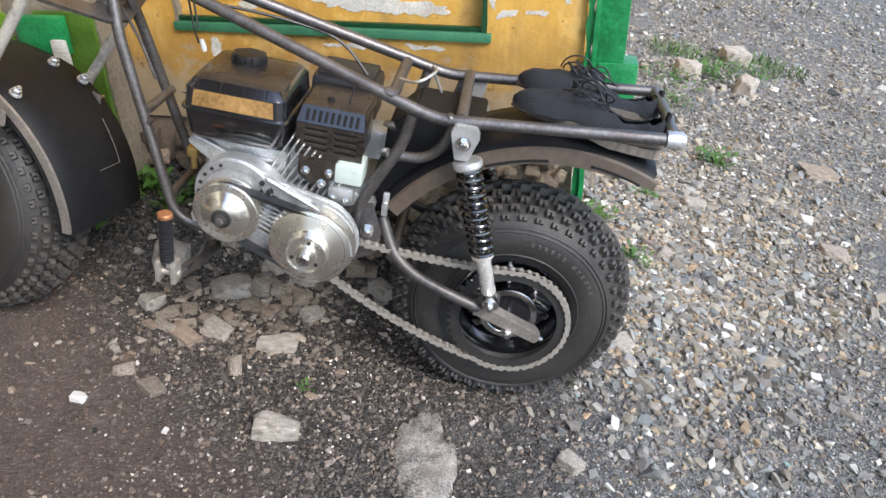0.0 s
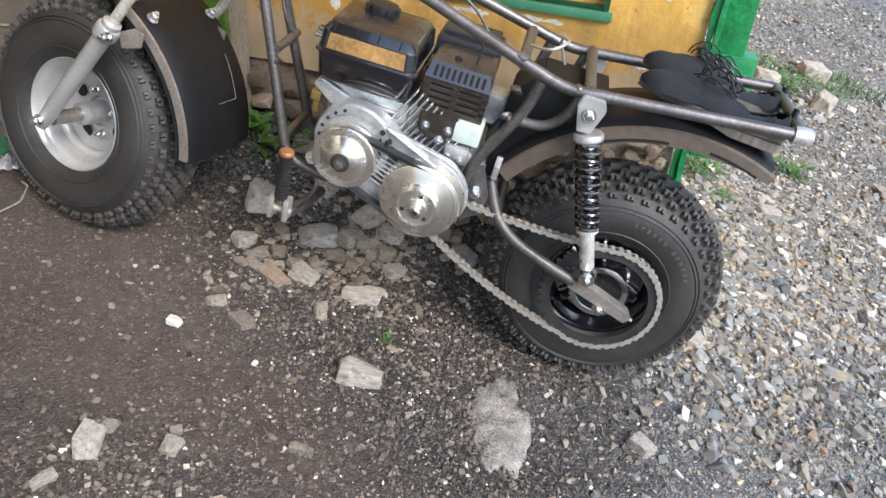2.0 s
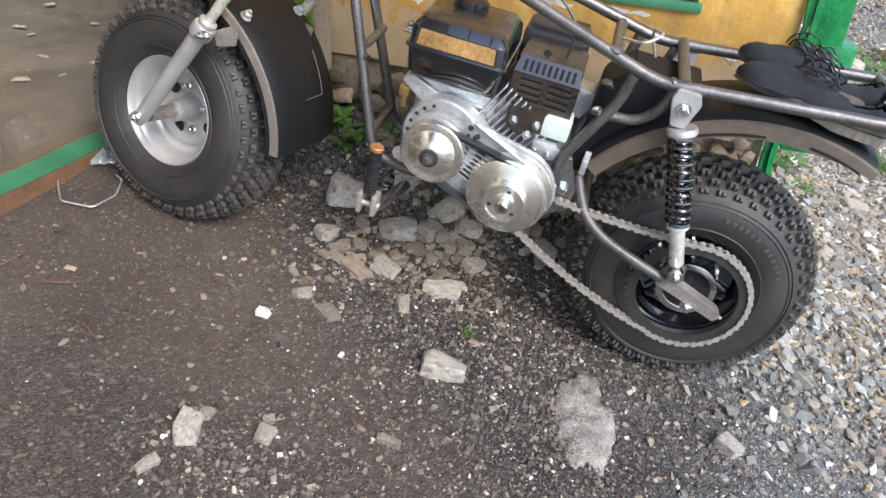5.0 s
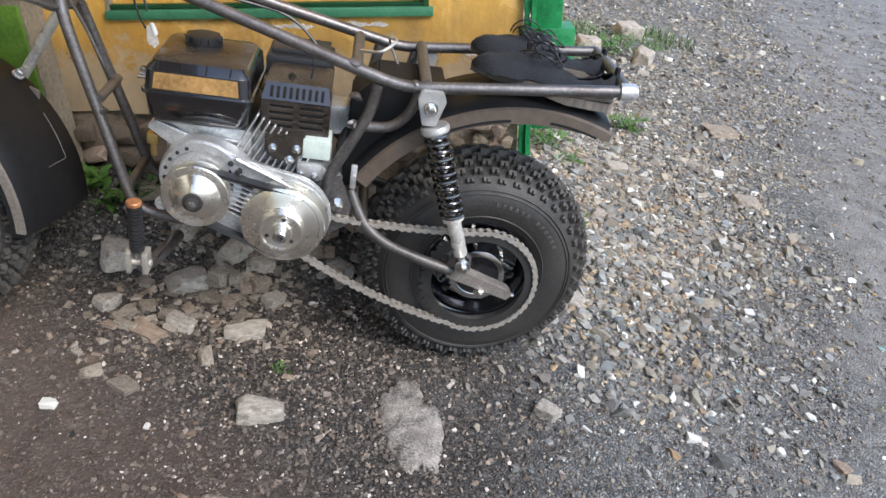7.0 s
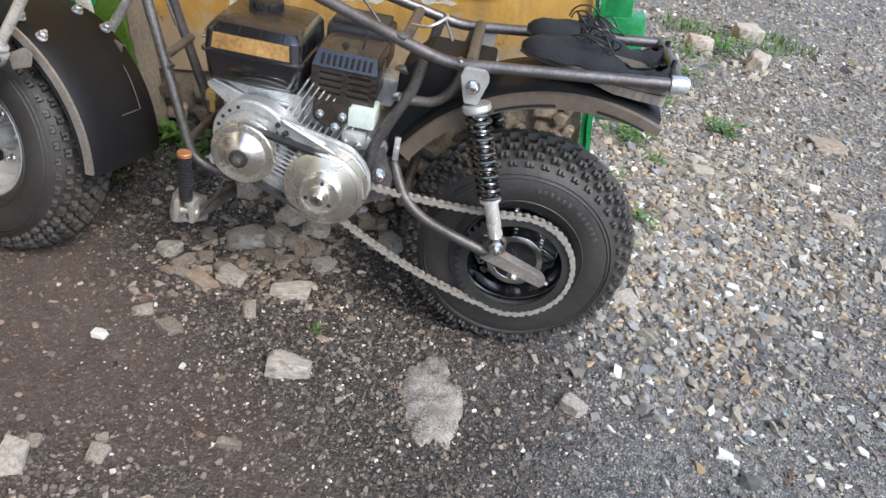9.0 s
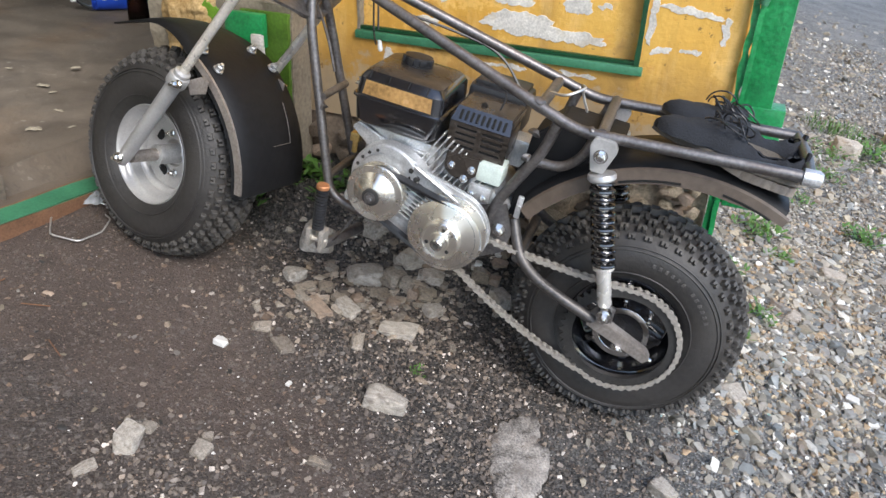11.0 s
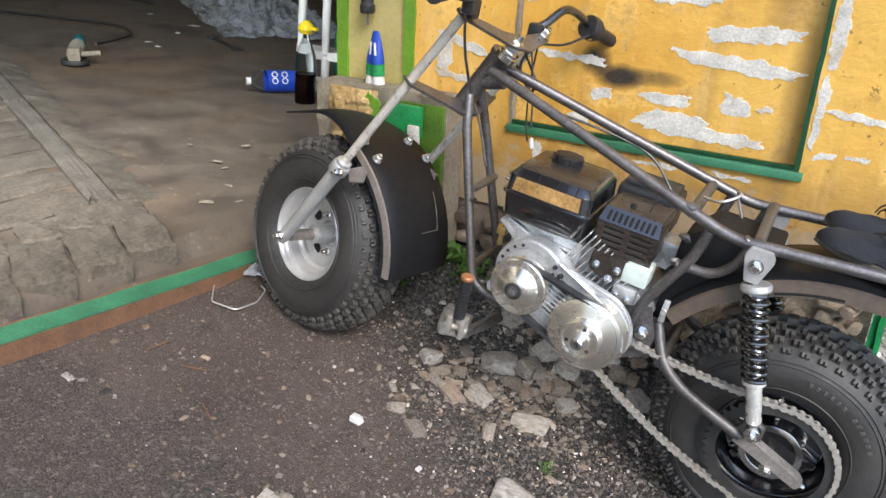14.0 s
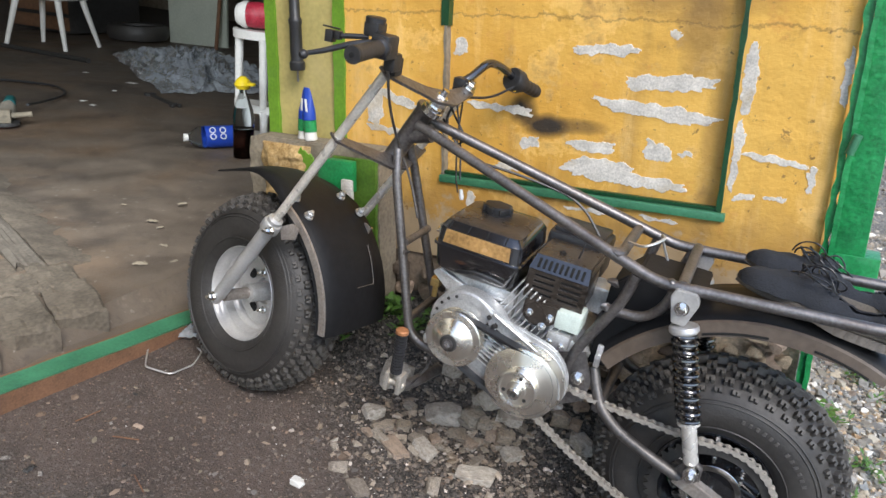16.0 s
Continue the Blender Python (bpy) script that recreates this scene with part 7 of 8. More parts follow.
def chips(name, label, rules, seed, m, sub=1, squash=(0.45, 0.9)):
    """Loose grit and gravel in one mesh; rules give how many stones fall where, and how large."""
    rnd = np.random.RandomState(seed)
    base = []
    for k in range(6):
        b = broken_stone(seed * 10 + k, 11, False)
        b.verts.ensure_lookup_table()
        b.verts.index_update()
        base.append((np.array([v.co[:] for v in b.verts]), np.array([[v.index for v in f.verts] for f in b.faces])))
        b.free()
    V, Fs, o = [], [], 0
    for count, place, lo, hi in rules:
        for _ in range(count):
            x, y = place(rnd)
            if x < -1.22 or (y > 1.68 and -1.1 < x < 0.34):
                continue
            # few stones lie on the dusty trodden path
            if x - 0.34 * y + 0.25 * noise.noise(Vector((x * 3, y * 3, 0))) > 0.78 and rnd.rand() < 0.72:
                continue
            s = 0.74 * lo * (hi / lo) ** (rnd.rand() ** 2.2)
            v, f = base[rnd.randint(6)]
            a = rnd.rand() * 6.283
            R = np.array(((math.cos(a), -math.sin(a), 0), (math.sin(a), math.cos(a), 0), (0, 0, 1)))
            sc = s * np.array((rnd.uniform(0.8, 1.4), rnd.uniform(0.7, 1.1), rnd.uniform(*squash)))
            V.append((v * sc) @ R.T + (x, y, yard_height(x, y) + sc[2] * 0.35))
            Fs.append(f + o)
            o += len(v)
    me = bpy.data.meshes.new(name)
    me.from_pydata(np.concatenate(V).tolist(), [], np.concatenate(Fs).tolist())
    me.materials.append(m)
    ob = new(name, me)
    ob.matrix_world = SLOPE
    return tagged(ob, label, "gravel", kind="stuff")


def in_box(x0, x1, y0, y1):
    return lambda r: (r.uniform(x0, x1), r.uniform(y0, y1))


def in_blob(x, y, sx, sy):
    return lambda r: (r.normal(x, sx), r.normal(y, sy))


chips("coarse_gravel", "mixed grey, tan and white crushed stone of the yard", [
    (1500, in_blob(0.85, 2.3, 0.30, 0.5), 0.008, 0.030), (900, in_blob(0.70, 1.85, 0.2, 0.25), 0.007, 0.022), (900, in_box(0.5, 2.2, 1.9, 4.8), 0.009, 0.034),
    (220, in_box(0.45, 1.5, 1.2, 2.0), 0.006, 0.018), (3600, in_box(0.42, 1.35, 1.9, 3.3), 0.008, 0.018), (1200, in_blob(0.8, 2.1, 0.25, 0.4), 0.012, 0.024), (420, in_box(0.34, 0.9, 1.75, 2.8), 0.01, 0.03), (1500, in_box(0.6, 6.0, 3.0, 10.0), 0.012, 0.045), (2600, in_box(0.4, 1.7, 1.8, 2.9), 0.004, 0.011), (2200, in_box(0.5, 1.7, 1.2, 1.9), 0.003, 0.008), (2500, in_blob(0.85, 2.2, 0.35, 0.6), 0.005, 0.014), (5000, in_box(0.6, 3.0, 2.4, 5.5), 0.006, 0.016), (24000, in_box(0.42, 2.1, 1.0, 3.2), 0.0022, 0.0060), (16000, in_box(0.5, 2.8, 2.6, 5.2), 0.0045, 0.014), (12000, in_box(0.8, 4.6, 3.4, 8.0), 0.007, 0.018), (5000, in_box(0.5, 4.2, 3.6, 7.5), 0.013, 0.028)], 3, M_GRAVEL, 1)
chips("tan_gravel", "brownish tan crushed stone mixed into the grey gravel", [(1500, in_blob(0.72, 2.05, 0.16, 0.3), 0.006, 0.017), (700, in_blob(0.95, 2.5, 0.3, 0.4), 0.007, 0.02), (500, in_box(0.45, 2.0, 1.3, 3.4), 0.004, 0.012)], 14, M_TANS, 1)
chips("rubble_bits", "small broken bits of stone among the rubble under the bike", [(220, in_blob(-0.37, 1.49, 0.13, 0.11), 0.007, 0.022), (130, in_blob(-0.34, 1.60, 0.12, 0.07), 0.007, 0.024)], 11, M_BITS, 1, (0.4, 0.7))
chips("fine_gravel", "fine grey gravel and grit strewn over the ground", [
    (11000, in_box(-0.05, 1.5, 0.7, 2.2), 0.0028, 0.009), (6500, in_blob(0.0, 1.27, 0.26, 0.25), 0.0028, 0.010), (4000, in_blob(-0.35, 1.5, 0.2, 0.16), 0.0025, 0.010),
    (1800, in_box(-0.5, 0.5, 0.55, 1.0), 0.0025, 0.007), (2500, in_blob(-0.45, 1.66, 0.25, 0.06), 0.004, 0.014), (800, in_blob(-0.42, 0.74, 0.11, 0.08), 0.003, 0.010)], 4, M_GRIT, 1)
chips("dirt_crumbs", "small crumbs of earth and grit on the packed dirt", [(6000, in_box(-1.2, 0.0, 0.55, 1.6), 0.0010, 0.003), (450, in_box(-1.2, -0.1, 0.55, 1.6), 0.003, 0.008), (70, in_box(-1.2, -0.2, 0.55, 1.5), 0.006, 0.014), (2200, in_box(-1.2, -0.1, 0.55, 1.6), 0.0014, 0.0045)], 5, M_EARTH, 1)
chips("white_chips", "scattered white chips of stone and tile", [(60, in_box(0.4, 1.8, 1.2, 3.2), 0.008, 0.018), (50, in_box(-1.1, 0.4, 0.6, 1.5), 0.002, 0.0045), (120, in_blob(-0.1, 1.25, 0.3, 0.25), 0.002, 0.005)], 6, M_CHIP, 2, (0.3, 0.6))
chips("tile_chips", "scattered pale blue-green chips of broken tile", [(45, in_box(0.4, 1.5, 1.4, 3.0), 0.008, 0.018), (30, in_blob(0.6, 2.0, 0.12, 0.2), 0.010, 0.024)], 9, M_TILE, 2, (0.15, 0.3))
for x, y, s in ((-0.545, 1.113, 0.013), (-0.355, 1.09, 0.006), (0.877, 1.86, 0.017), (0.92, 1.79, 0.014), (1.27, 2.62, 0.025), (1.08, 1.74, 0.014)):
    ob = new("pebble", ROCK_ME[int(abs(x) * 100) % 7][2])
    ob.data = ob.data.copy()
    ob.data.materials[0] = M_CHIP
    ob.matrix_world = on_yard(x, y, s * 0.3, x * 500) @ Matrix.Diagonal((s, s * 1.3, s * 0.6, 1))
    tagged(ob, "small white pebble lying on the ground", "pebble", "white pebbles")

# ---- weeds ----


def weed(x, y, n, spread, h, seed, blade=False, lift=0.0, label="low green weed growing between the stones"):
    rnd = random.Random(seed)
    bm = bmesh.new()
    for _ in range(n):
        a, r = rnd.uniform(0, 6.283), spread * rnd.random() ** 0.7
        px, py = r * math.cos(a) * 0.9, r * math.sin(a) * 0.9
        ln, wd = h * rnd.uniform(0.5, 1.1), (0.0025 if blade else rnd.uniform(0.006, 0.013)) * (h / 0.05)
        b = rnd.uniform(0, 6.283)
        dx, dy = math.cos(b), math.sin(b)
        up = rnd.uniform(0.5, 1.0)
        z0 = 0.0 if blade else rnd.uniform(0.0, h * 0.8)
        pts = []
        for t, w in ((0, 0.25), (0.35, 1.0), (0.7, 0.8), (1.0, 0.05)):
            fx = ln * t * (1 - 0.3 * t)
            c = Vector((px + dx * fx * (0.5 if blade else 0.8), py + dy * fx * (0.5 if blade else 0.8), z0 + ln * up * (t - 0.55 * t * t) * (1.6 if blade else 0.7)))
            s = Vector((-dy, dx, rnd.uniform(-0.2, 0.2))) * wd * w / 2
            pts.append((bm.verts.new(c - s), bm.verts.new(c + s + Vector((0, 0, 0.15 * wd)))))
        for p, q in zip(pts, pts[1:]):
            bm.faces.new((p[0], p[1], q[1], q[0]))
    ob = part("weed", bm, M_LEAF, None, smooth=80)
    ob.matrix_world = on_yard(x, y, lift)
    return tagged(ob, label, "weed", kind="stuff")


for i, a in enumerate([(1.02, 4.55, 260, 0.22, 0.09, 1), (1.55, 4.6, 260, 0.25, 0.09, 2), (1.0, 3.0, 110, 0.09, 0.055, 3), (0.60, 2.72, 120, 0.11, 0.06, 4), (0.50, 2.3, 80, 0.07, 0.05, 5), (0.68, 2.55, 60, 0.06, 0.04, 7),
                       (-0.138, 1.286, 26, 0.022, 0.018, 8), (1.15, 4.2, 120, 0.12, 0.06, 12), (0.9, 3.6, 70, 0.1, 0.05, 15), (0.95, 4.0, 160, 0.2, 0.05, 16), (1.3, 4.35, 200, 0.25, 0.06, 17), (0.62, 2.1, 60, 0.06, 0.04, 18), (0.75, 3.2, 80, 0.1, 0.045, 19), (0.56, 1.95, 40, 0.05, 0.035, 20)]):
    weed(*a, blade=i in (0, 1))
for i, (x, y, n, s, h) in enumerate(((-0.68, 1.65, 80, 0.06, 0.07), (-0.75, 1.65, 70, 0.06, 0.07), (-0.61, 1.66, 60, 0.06, 0.06), (-0.80, 1.61, 40, 0.05, 0.06), (-0.54, 1.67, 40, 0.05, 0.05), (0.46, 1.78, 50, 0.05, 0.05), (0.50, 2.02, 50, 0.06, 0.05))):
    weed(x, y, n, s, h, 30 + i, label="broad-leaved weed at the foot of the wall")

# ---- things in the garage ----


def on_floor(x, y, turn=0.0, lift=0.0):
    return pose(x, y, FZ + lift, 0, 0, turn)


def thing(name, m, label, category, group=""):
    h = holder(name, m)
    return tagged(h, label, category, group)


# lying bottle with a blue label
bot = thing("lying_bottle", pose(-2.455, 2.86, FZ + 0.058, 0, 0, -33) @ Matrix.Scale(1.27, 4), "clear plastic bottle with a blue label lying on the floor", "bottle")
part("bottle_body", lathe([(0, 0.10), (0.038, 0.10), (0.043, 0.09), (0.043, -0.03), (0.044, -0.05), (0.040, -0.07), (0.024, -0.095), (0.0135, -0.105), (0.0135, -0.12), (0, -0.12)], 28), M_CLEAR, bot)
part("label_wrap", lathe([(0.0425, 0.075), (0.0445, 0.075), (0.0445, -0.045), (0.0425, -0.045)], 28), M_BLUE, bot, "blue paper label")
part("cap", lathe([(0, -0.108), (0.0155, -0.108), (0.0155, -0.124), (0, -0.124)], 20), M_WHITE, bot)
for dy in (-0.018, 0.022):
    for dz in (-0.012, 0.014):
        part("label_mark", moved(lathe([(0.009, -0.0006), (0.0125, -0.0006), (0.0125, 0.0006), (0.009, 0.0006), (0.009, -0.0006)], 20), Matrix.Rotation(radians(-28), 4, "Y") @ Matrix.Translation((0.0452, dy, dz)) @ Matrix.Rotation(radians(90), 4, "Z")), M_WHITE, bot, "white ring mark")

# standing bottle of dark liquid under a yellow cap
sb = thing("standing_bottle", on_floor(-2.21, 2.80), "clear bottle of dark liquid with a yellow cap", "bottle")
Z90 = Matrix.Rotation(radians(90), 4, "X")
part("bottle_body", moved(lathe([(0, 0), (0.048, 0), (0.052, 0.01), (0.052, 0.20), (0.046, 0.24), (0.026, 0.30), (0.017, 0.325), (0.017, 0.35)], 28), Z90), M_CLEAR, sb)
part("liquid", moved(lathe([(0, 0.004), (0.045, 0.004), (0.049, 0.012), (0.049, 0.15), (0, 0.15)], 28), Z90), M_COLA, sb, "dark brown liquid")
part("cap", moved(join(lathe([(0, 0.34), (0.030, 0.34), (0.043, 0.36), (0.03, 0.385), (0.012, 0.40), (0, 0.40)], 20), box(0, 0.07, 0.36, 0.375, -0.012, 0.012, 0.004)), Z90), M_YELLOWP, sb, "yellow spout cap")

# white three-tier plastic rack
rk = thing("plastic_rack", on_floor(-2.25, 3.09, 12), "white plastic tiered rack, dusty", "rack")


def tier(z):
    o = []
    for i in range(25):
        a = math.pi * i / 24
        o.append((0.25 * math.cos(a), -0.19 * math.sin(a)))
    bm = bmesh.new()
    rows = [[bm.verts.new((x * k, y * k + 0.05, zz)) for x, y in o] for k, zz in ((0.9, z + 0.004), (0.97, z + 0.006), (1.0, z + 0.012), (1.0, z - 0.03), (0.96, z - 0.03), (0.95, z - 0.004))]
    for p, q in zip(rows, rows[1:]):
        for i in range(24):
            bm.faces.new((p[i], p[i + 1], q[i + 1], q[i]))
    bm.faces.new(rows[0])
    return bm


for z in (0.06, 0.225, 0.585):
    part("tier", tier(z), M_WHITE, rk)
for z0, z1 in ((0.0, 0.05), (0.06, 0.205), (0.225, 0.565)):
    for x, y in ((-0.2, -0.03), (0.0, -0.135), (0.2, -0.03)):
        part("leg", rod((x, y, z0), (x * 0.95, y * 0.95, z1), 0.019, 12, 0.023), M_WHITE, rk)
rb = thing("red_packet", on_floor(-2.40, 3.11, 20, 0.662), "red plastic packet with a white end on the rack", "packet")
part("wrapper", moved(lathe([(0, -0.10), (0.05, -0.10), (0.064, -0.085), (0.066, 0.0), (0.062, 0.085), (0.05, 0.10), (0, 0.10)], 20), pose(0.02, 0, 0, 0, 0, 90)), M_RED, rb)
part("packet_end", moved(lathe([(0.067, 0.05), (0.068, 0.08), (0.05, 0.112), (0, 0.115)], 20), pose(0.02, 0, 0, 0, 0, 90)), M_WHITE, rb, "white folded packet end")
tb = part("teal_canister", moved(join(box(-0.11, 0.11, -0.07, 0.07, 0, 0.26, 0.03), box(-0.03, 0.03, -0.02, 0.02, 0.25, 0.29, 0.01)), pose(-2.5, 3.55, FZ, 0, 0, 20)), M_TEAL, None)
tagged(tb, "dark teal plastic canister standing behind the rack", "canister")


def crumple(nx, ny, sx, sy, amp, seed):
    bm = bmesh.new()
    bmesh.ops.create_grid(bm, x_segments=nx, y_segments=ny, size=0.5)
    o = Vector((seed, seed * 2, 0))
    for v in bm.verts:
        p = v.co.copy()
        e = max(0.0, 1 - (p.x * 2) ** 2) * max(0.0, 1 - (p.y * 2) ** 2)
        r = 1 - 1.3 * abs(noise.noise(p * 6 + o)) - 0.8 * abs(noise.noise(p * 13 - o)) - 0.4 * abs(noise.noise(p * 29 + o))
        v.co.z = max(0.0, amp * e ** 0.6 * (0.3 + 0.7 * r) + min(0.02, amp) * abs(noise.noise(p * 22 + o)) + min(0.01, amp * 0.5))
        v.co.x += 0.09 * noise.noise(p * 4 + o)
        v.co.y += 0.09 * noise.noise(p * 4 - o)
    bm.transform(Matrix.Diagonal((sx, sy, 1, 1)))
    return bm


bag = part("plastic_sheet", moved(crumple(150, 90, 2.2, 1.0, 0.20, 3), pose(-4.5, 4.75, FZ, 0, 0, -31)), M_FILM, None, smooth=20)
tagged(bag, "crumpled heap of clear plastic film on the floor", "plastic sheet")
cab = thing("board", pose(-6.05, 6.35, FZ, 0, 0, 12), "pale grey-green board leaning in the garage", "board")
part("panel", box(-0.36, 0.36, -0.02, 0.02, 0, 1.5, 0.004), M_CABINET, cab)
lean = part("steel_bar", rod((-5.66, 6.2, FZ), (-5.72, 6.5, FZ + 1.7), 0.02, 8), M_RUST, None)
tagged(lean, "rusty steel bar leaning beside the board", "bar")

# white plastic stools far inside
for cx, cy, tn in ((-6.45, 4.86, 20),):
    st = thing("plastic_chair", on_floor(cx, cy, tn), "white plastic garden chair, legs in view", "chair")
    for x, y in ((-0.24, -0.22), (0.24, -0.22), (-0.24, 0.22), (0.24, 0.22)):
        part("leg", rod((x * 1.25, y * 1.25, 0), (x * 0.85, y * 0.85, 0.46), 0.02, 8, 0.03), M_WHITE, st)
    part("seat", box(-0.25, 0.25, -0.24, 0.24, 0.44, 0.48, 0.02), M_WHITE, st)
    part("backrest", join(box(-0.25, 0.25, 0.22, 0.25, 0.55, 0.9, 0.02), box(-0.24, -0.2, 0.21, 0.24, 0.46, 0.6, 0.01), box(0.2, 0.24, 0.21, 0.24, 0.46, 0.6, 0.01)), M_WHITE, st)
bar = part("iron_bar", rod((-6.75, 4.42, FZ + 0.02), (-5.35, 4.38, FZ + 0.02), 0.022, 8), M_DARK, None)
tagged(bar, "dark iron bar lying on the floor", "bar")
tr = part("old_tyre", moved(lathe([(0.20, 0.07), (0.25, 0.085), (0.30, 0.075), (0.32, 0.03), (0.32, -0.03), (0.30, -0.075), (0.25, -0.085), (0.20, -0.07)], 40, True), pose(-6.6, 6.0, FZ + 0.1, 90, 0, 0)), M_RUBBER, None)
tagged(tr, "old black tyre lying in the dark corner", "tyre")
cr = thing("dark_crate", pose(-7.7, 6.1, FZ), "dark reddish-brown crate standing at the back of the garage", "crate")
part("crate_body", box(-0.48, 0.48, -0.48, 0.48, 0.02, 0.74, 0.02), M_DARK, cr)
part("crate_lid", box(-0.5, 0.5, -0.5, 0.5, 0.745, 0.80, 0.015), M_DARK, cr)
for k in range(4):
    part("crate_slat", box(-0.49, 0.49, -0.5, -0.482, 0.05 + 0.18 * k, 0.19 + 0.18 * k, 0.006), M_RUST, cr)

# angle grinder with its flex
gr = thing("angle_grinder", on_floor(-3.60, 2.50, 51), "grey and green angle grinder lying on the floor", "angle grinder")
part("grinder_body", moved(lathe([(0, -0.10), (0.03, -0.10), (0.043, -0.09), (0.043, 0.05), (0.026, 0.07), (0.024, 0.13), (0.03, 0.15), (0, 0.155)], 24), pose(0, 0, 0.06, 8, 0, 0)), M_ROOM, gr)
part("tail", moved(lathe([(0, 0.12), (0.031, 0.12), (0.033, 0.13), (0.03, 0.20), (0.02, 0.22), (0, 0.22)], 24), pose(0, 0, 0.06, 8, 0, 0)), M_TEAL, gr, "dark green motor end")
part("gear_head", join(box(-0.032, 0.032, -0.16, -0.09, 0.025, 0.095, 0.012), rod((0.03, -0.12, 0.06), (0.13, -0.12, 0.07), 0.014)), M_LEDGE, gr, "grey gear head with side handle")
part("guard", moved(lathe([(0, 0), (0.07, 0), (0.072, 0.01), (0.07, 0.02), (0, 0.012)], 32), pose(0, -0.125, 0.012, 90, 0, 0)), M_DARK, gr)
part("red_disc", moved(lathe([(0, 0), (0.062, 0), (0.062, 0.004), (0, 0.004)], 32), pose(0, -0.125, 0.010, 90, 0, 0)), M_RED, gr)
flex = [(-3.66, 2.66, 0.07), (-3.9, 2.95, 0.03), (-4.1, 3.25, 0.02), (-4.45, 3.4, 0.02), (-4.8, 3.25, 0.02), (-5.3, 3.0, 0.02)]
fx = part("flex", tube(rounded([(x, y, FZ + z) for x, y, z in flex], 0.25, 10), 0.008, 8), M_BLACK, None)
tagged(fx, "black power flex trailing across the floor", "flex")

wr = thing("spanner", on_floor(-3.63, 3.59, -22), "rusty open-ended spanner on the floor", "spanner")
part("shaft", box(-0.2, 0.2, -0.013, 0.013, 0.004, 0.018, 0.003), M_DARK, wr)
for s in (-1, 1):
    part("jaw", moved(join(box(0.0, 0.05, -0.033, -0.012, 0.002, 0.022, 0.004), box(0.0, 0.05, 0.012, 0.033, 0.002, 0.022, 0.004), box(-0.02, 0.01, -0.025, 0.025, 0.002, 0.022, 0.004)), Matrix.Rotation(0 if s > 0 else math.pi, 4, "Z") @ Matrix.Translation((0.2, 0, 0))), M_DARK, wr)
for i, (x, y, s, t) in enumerate(((-4.31, 3.93, 0.09, 10), (-4.1, 3.6, 0.04, 50), (-3.75, 3.15, 0.05, 10), (-3.9, 3.2, 0.05, 70), (-4.9, 4.0, 0.05, 30))):
    pb = part("paper_scrap", moved(crumple(6, 6, s * 0.9, s * 0.6, 0.004, i + 9), on_floor(x, y, t, 0.002)), M_WHITE, None)
    tagged(pb, "small scrap of white paper on the floor", "paper scrap", "paper scraps")

for i, (x, y, s, t) in enumerate(((-1.77, 1.83, 0.045, 20), (-1.70, 1.80, 0.03, 70), (-1.55, 1.68, 0.035, 10), (-1.48, 1.52, 0.05, 40), (-1.42, 1.60, 0.03, 80), (-1.62, 1.98, 0.03, 15), (-1.85, 2.05, 0.04, 65), (-1.40, 1.72, 0.045, 30), (-2.0, 1.9, 0.025, 5))):
    fl = part("mortar_flake", moved(crumple(8, 8, s * 0.9, s * 0.4, s * 0.12, i + 70), on_floor(x, y, t, 0.004)), M_LEDGE, None)
    tagged(fl, "pale flake of mortar trodden on the concrete floor", "mortar flake", "flakes on the floor")

# tubes and tool handle on the plinth
for i, (x, y, tl) in enumerate(((-0.930, WY - 0.050, 5), (-0.898, WY - 0.060, -3))):
    tu = thing("sealant_tube", FACADE @ pose(x, y, 0.742, 0, tl, 15 * i) @ Matrix.Diagonal((1.0, 1.0, 0.95, 1)), "blue, green and white sealant tube standing upside down", "tube", "sealant tubes")
    part("cap", moved(lathe([(0, 0), (0.017, 0), (0.018, 0.004), (0.016, 0.024), (0, 0.024)], 20), Z90), M_WHITE, tu, "white screw cap")
    part("green_band", moved(lathe([(0, 0.025), (0.0185, 0.025), (0.0185, 0.058), (0, 0.058)], 20), Z90), M_GREEN, tu)
    bm = lathe([(0.0185, 0.059), (0.018, 0.08), (0.014, 0.11), (0.009, 0.14), (0.006, 0.15), (0, 0.15)], 20)
    for v in bm.verts:
        if v.co.y > 0.08:
            v.co.z *= max(0.15, 1 - (v.co.y - 0.08) / 0.08)
            v.co.x *= 1 + (v.co.y - 0.08) * 2
    part("tube_body", moved(bm, Z90), M_BLUE, tu, "blue crimped tube body")
    part("tube_mark", moved(box(-0.003, 0.003, 0.07, 0.12, -0.0165, -0.0155), Z90 @ Matrix.Rotation(radians(180), 4, "Y")), M_WHITE, tu, "white printed bar")
th = thing("tool_handle", FACADE @ pose(-0.962, WY - 0.028, 0.925, 0, -1.0, 0), "black ribbed tool handle hanging on the jamb", "tool handle")
part("grip", moved(lathe([(0, 0), (0.018, 0), (0.0215, 0.005), (0.0215, 0.022), (0.0175, 0.027), (0.0165, 0.12), (0.0185, 0.128), (0.0185, 0.136), (0.0145, 0.142), (0.0135, 0.24), (0, 0.24)], 24), Z90), M_BLACK, th)
part("rod", moved(lathe([(0, 0.15), (0.008, 0.15), (0.007, 0.5), (0, 0.5)], 12), Z90), M_DARK, th)
part("eyelet", rod((0, 0, -0.03), (0, 0, 0.0), 0.003, 8), M_STEEL, th)
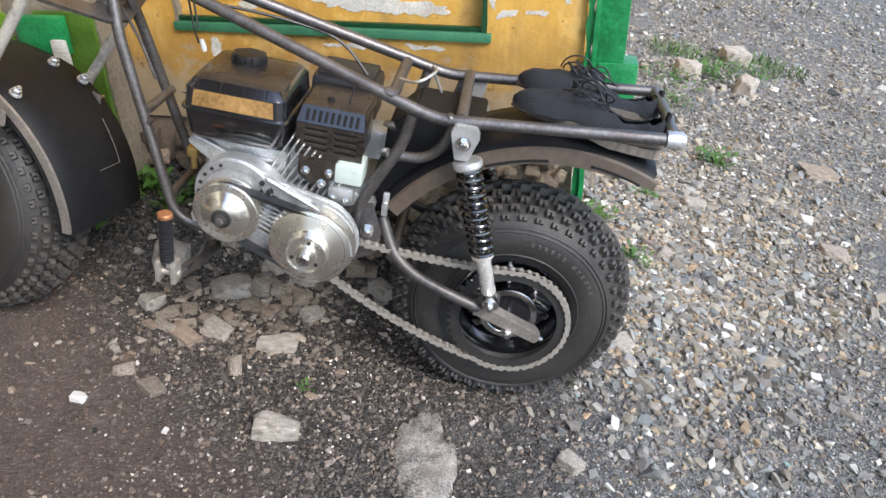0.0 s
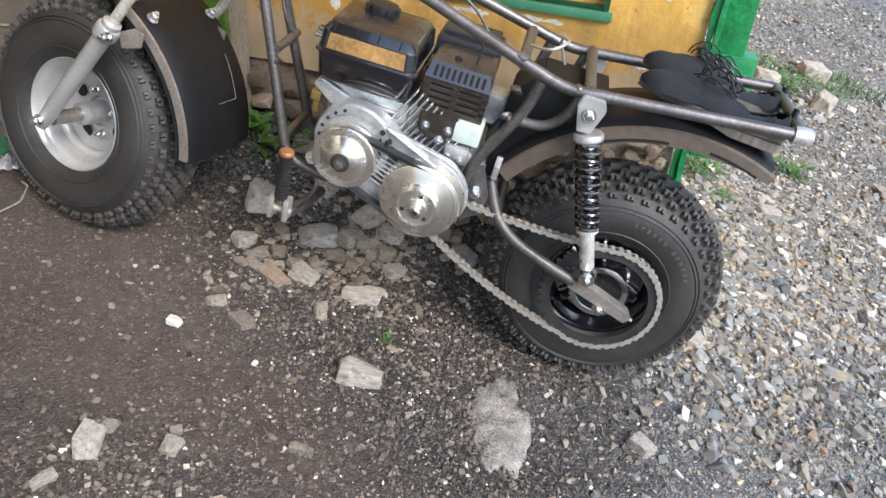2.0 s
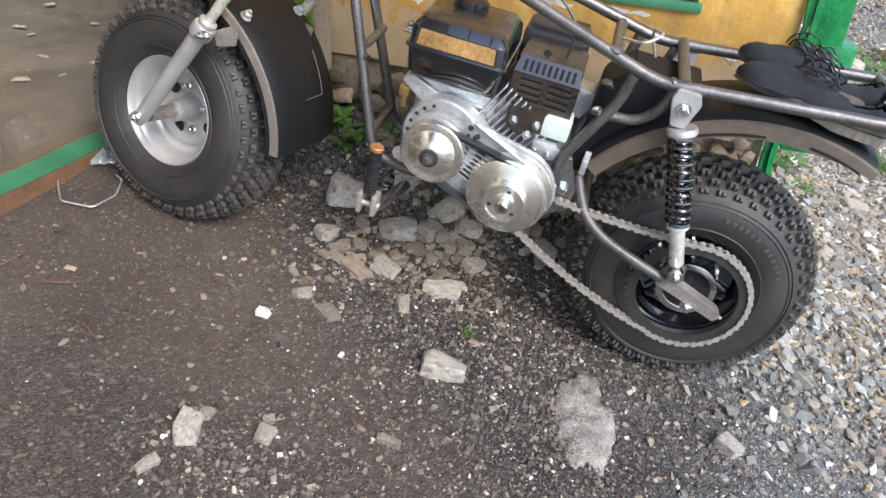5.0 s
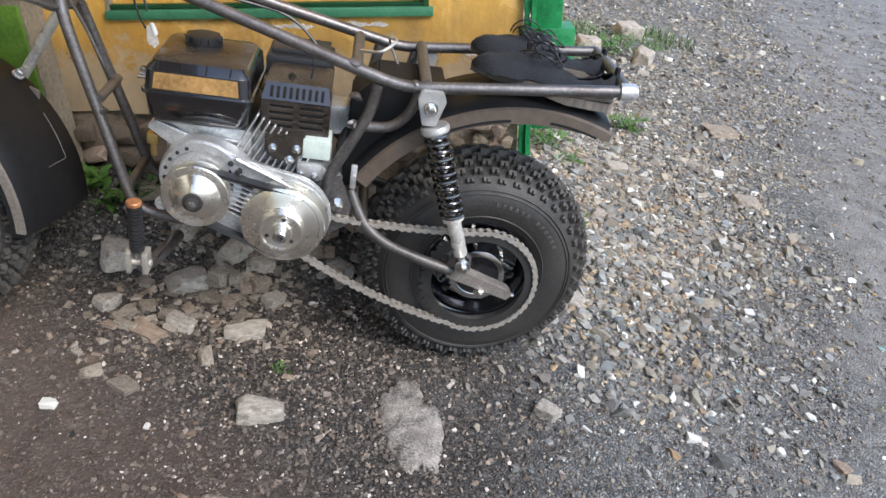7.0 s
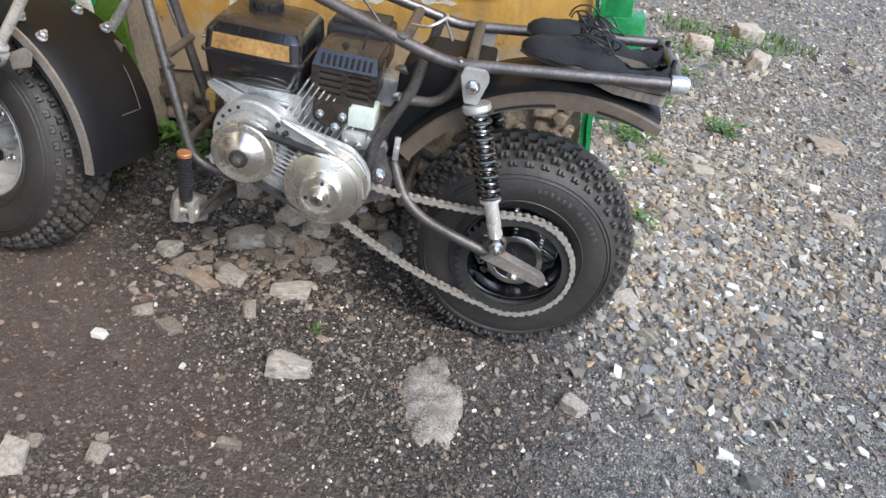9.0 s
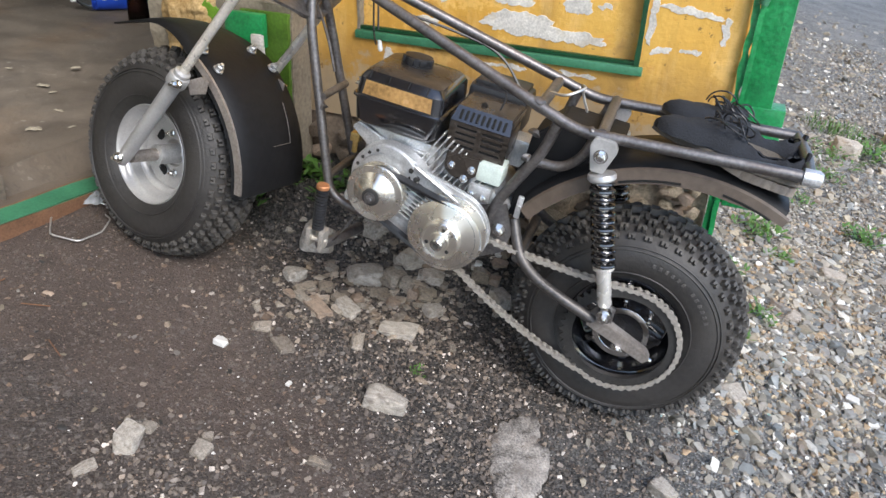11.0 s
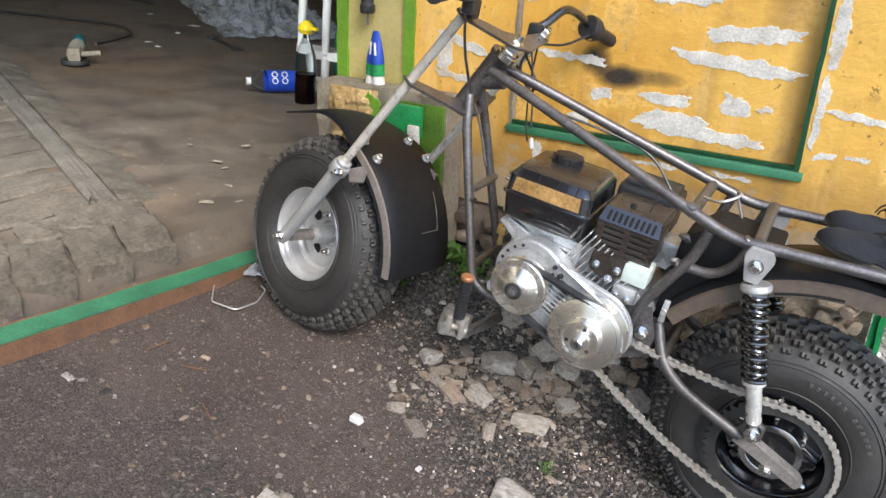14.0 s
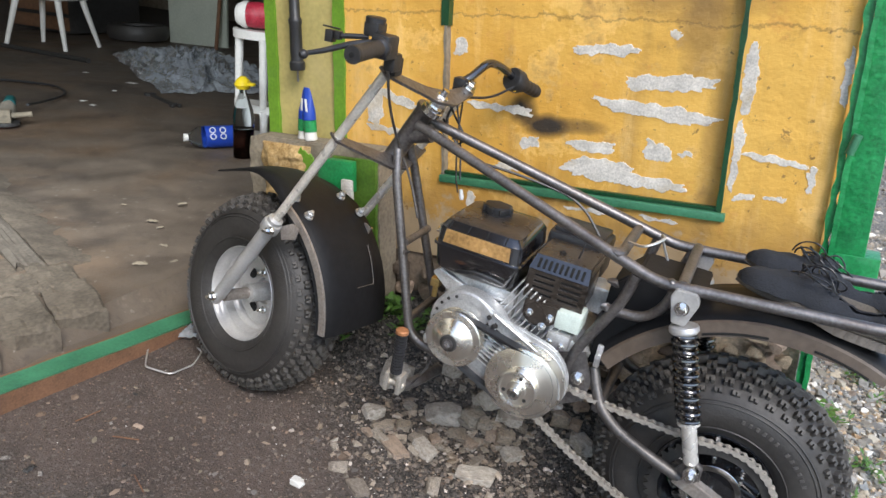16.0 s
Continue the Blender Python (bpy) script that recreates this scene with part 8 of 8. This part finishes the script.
# ---- small things on the yard ----
wire = part("bent_wire", tube(rounded([(-1.16, 1.275, 0.004), (-1.165, 1.255, 0.004), (-1.10, 1.187, 0.006), (-1.03, 1.205, 0.006), (-1.022, 1.275, 0.005), (-1.05, 1.335, 0.006), (-1.058, 1.325, 0.02)], 0.012, 4), 0.0022, 6), M_WIRE, None)
wire.matrix_world = SLOPE @ Matrix.Translation((0, 0, 0.02))
tagged(wire, "bent piece of pale galvanised wire on the dirt", "wire")
pb = part("plastic_scrap", moved(crumple(16, 10, 0.13, 0.07, 0.03, 21), on_yard(-1.11, 1.40, 0.004, 40)), M_FILM, None)
tagged(pb, "crumpled clear plastic scrap by the threshold", "plastic scrap")
for i, (x, y, s, m) in enumerate(((-1.089, 0.77, 0.03, 0), (-1.06, 0.785, 0.018, 1), (-0.997, 0.795, 0.024, 2), (-0.97, 0.80, 0.014, 1), (-0.945, 1.03, 0.022, 3), (-0.525, 0.83, 0.03, 1), (-0.50, 0.84, 0.02, 2), (-1.0, 1.0, 0.012, 0), (-0.86, 1.14, 0.012, 3))):
    db = part("litter_scrap", moved(crumple(8, 8, s * 1.1, s * 0.6, s * 0.2, i + 40), on_yard(x, y, 0.001, 47 * i)), (M_SLAB, M_SLAB, M_DARK, M_REDROCK)[m], None)
    tagged(db, ("small white plastic scrap on the dirt", "flake of grey mortar on the dirt", "charred dark scrap on the dirt", "reddish flake of brick on the dirt")[m], "litter scrap", "litter on the dirt")
lr = random.Random(21)
for i in range(34):
    x, y, s = lr.uniform(-1.16, -0.45), lr.uniform(0.72, 1.28), 0.007 * 3 ** lr.random()
    m = lr.choice((0, 1, 1, 2, 3))
    db = part("litter_scrap", moved(rough_stone(i + 90, s * lr.uniform(0.5, 0.9), s * 0.4, s * 0.12, 1, 0.8), on_yard(x, y, 0.001, lr.uniform(0, 180))), (M_LEDGE, M_LEDGE, M_DARK, M_REDROCK)[m], None)
    tagged(db, ("flake of pale mortar on the dirt", "flake of grey mortar on the dirt", "charred dark scrap on the dirt", "reddish flake of brick on the dirt")[m], "litter scrap", "litter on the dirt")
for i, (x, y, t) in enumerate(((-0.93, 0.98, 20), (-1.05, 0.98, 75), (-0.8, 0.9, -30), (0.9, 1.2, 60), (1.05, 1.35, 100))):
    tw = part("twig", moved(rod((-0.03, 0, 0.004), (0.03, 0.006, 0.006), 0.0016, 6), on_yard(x, y, 0.002, t)), M_RUST, None)
    tagged(tw, "thin dry twig on the ground", "twig", "twigs")
# chalk marks on the front mudguard
for pts in ([(20, 0.055), (37, 0.062)], [(20, 0.055), (20, -0.005)]):
    (a0, v0), (a1, v1) = pts
    ps = [(F0.x + 0.3130 * math.cos(radians(a0 + (a1 - a0) * t / 8)), v0 + (v1 - v0) * t / 8, F0.z + 0.3130 * math.sin(radians(a0 + (a1 - a0) * t / 8))) for t in range(9)]
    part("chalk_line", tube(ps, 0.0006, 5), M_STAY, ff, "thin white chalk line")

# ---- beyond the yard ----
far = thing("blue_shed", SLOPE @ pose(4.4, 22.0, -0.3), "blue sheet-metal shed at the far end of the yard", "shed")
part("shed_wall", join(box(-2.6, 6, 0, 4, -1, 3.0), *[box(-2.6 + 0.4 * i, -2.55 + 0.4 * i, -0.03, 0.0, -1, 3.0) for i in range(22)]), M_SHEDBLUE, far, "ribbed blue metal wall")
part("shed_roof", moved(box(-2.9, 6.3, -0.4, 4.4, 3.0, 3.12), Matrix.Identity(4)), M_ROOM, far)
part("shed_door", join(box(0.5, 1.6, -0.05, -0.031, -0.6, 1.7), box(1.45, 1.5, -0.09, -0.05, 0.5, 0.6)), M_DARK, far)
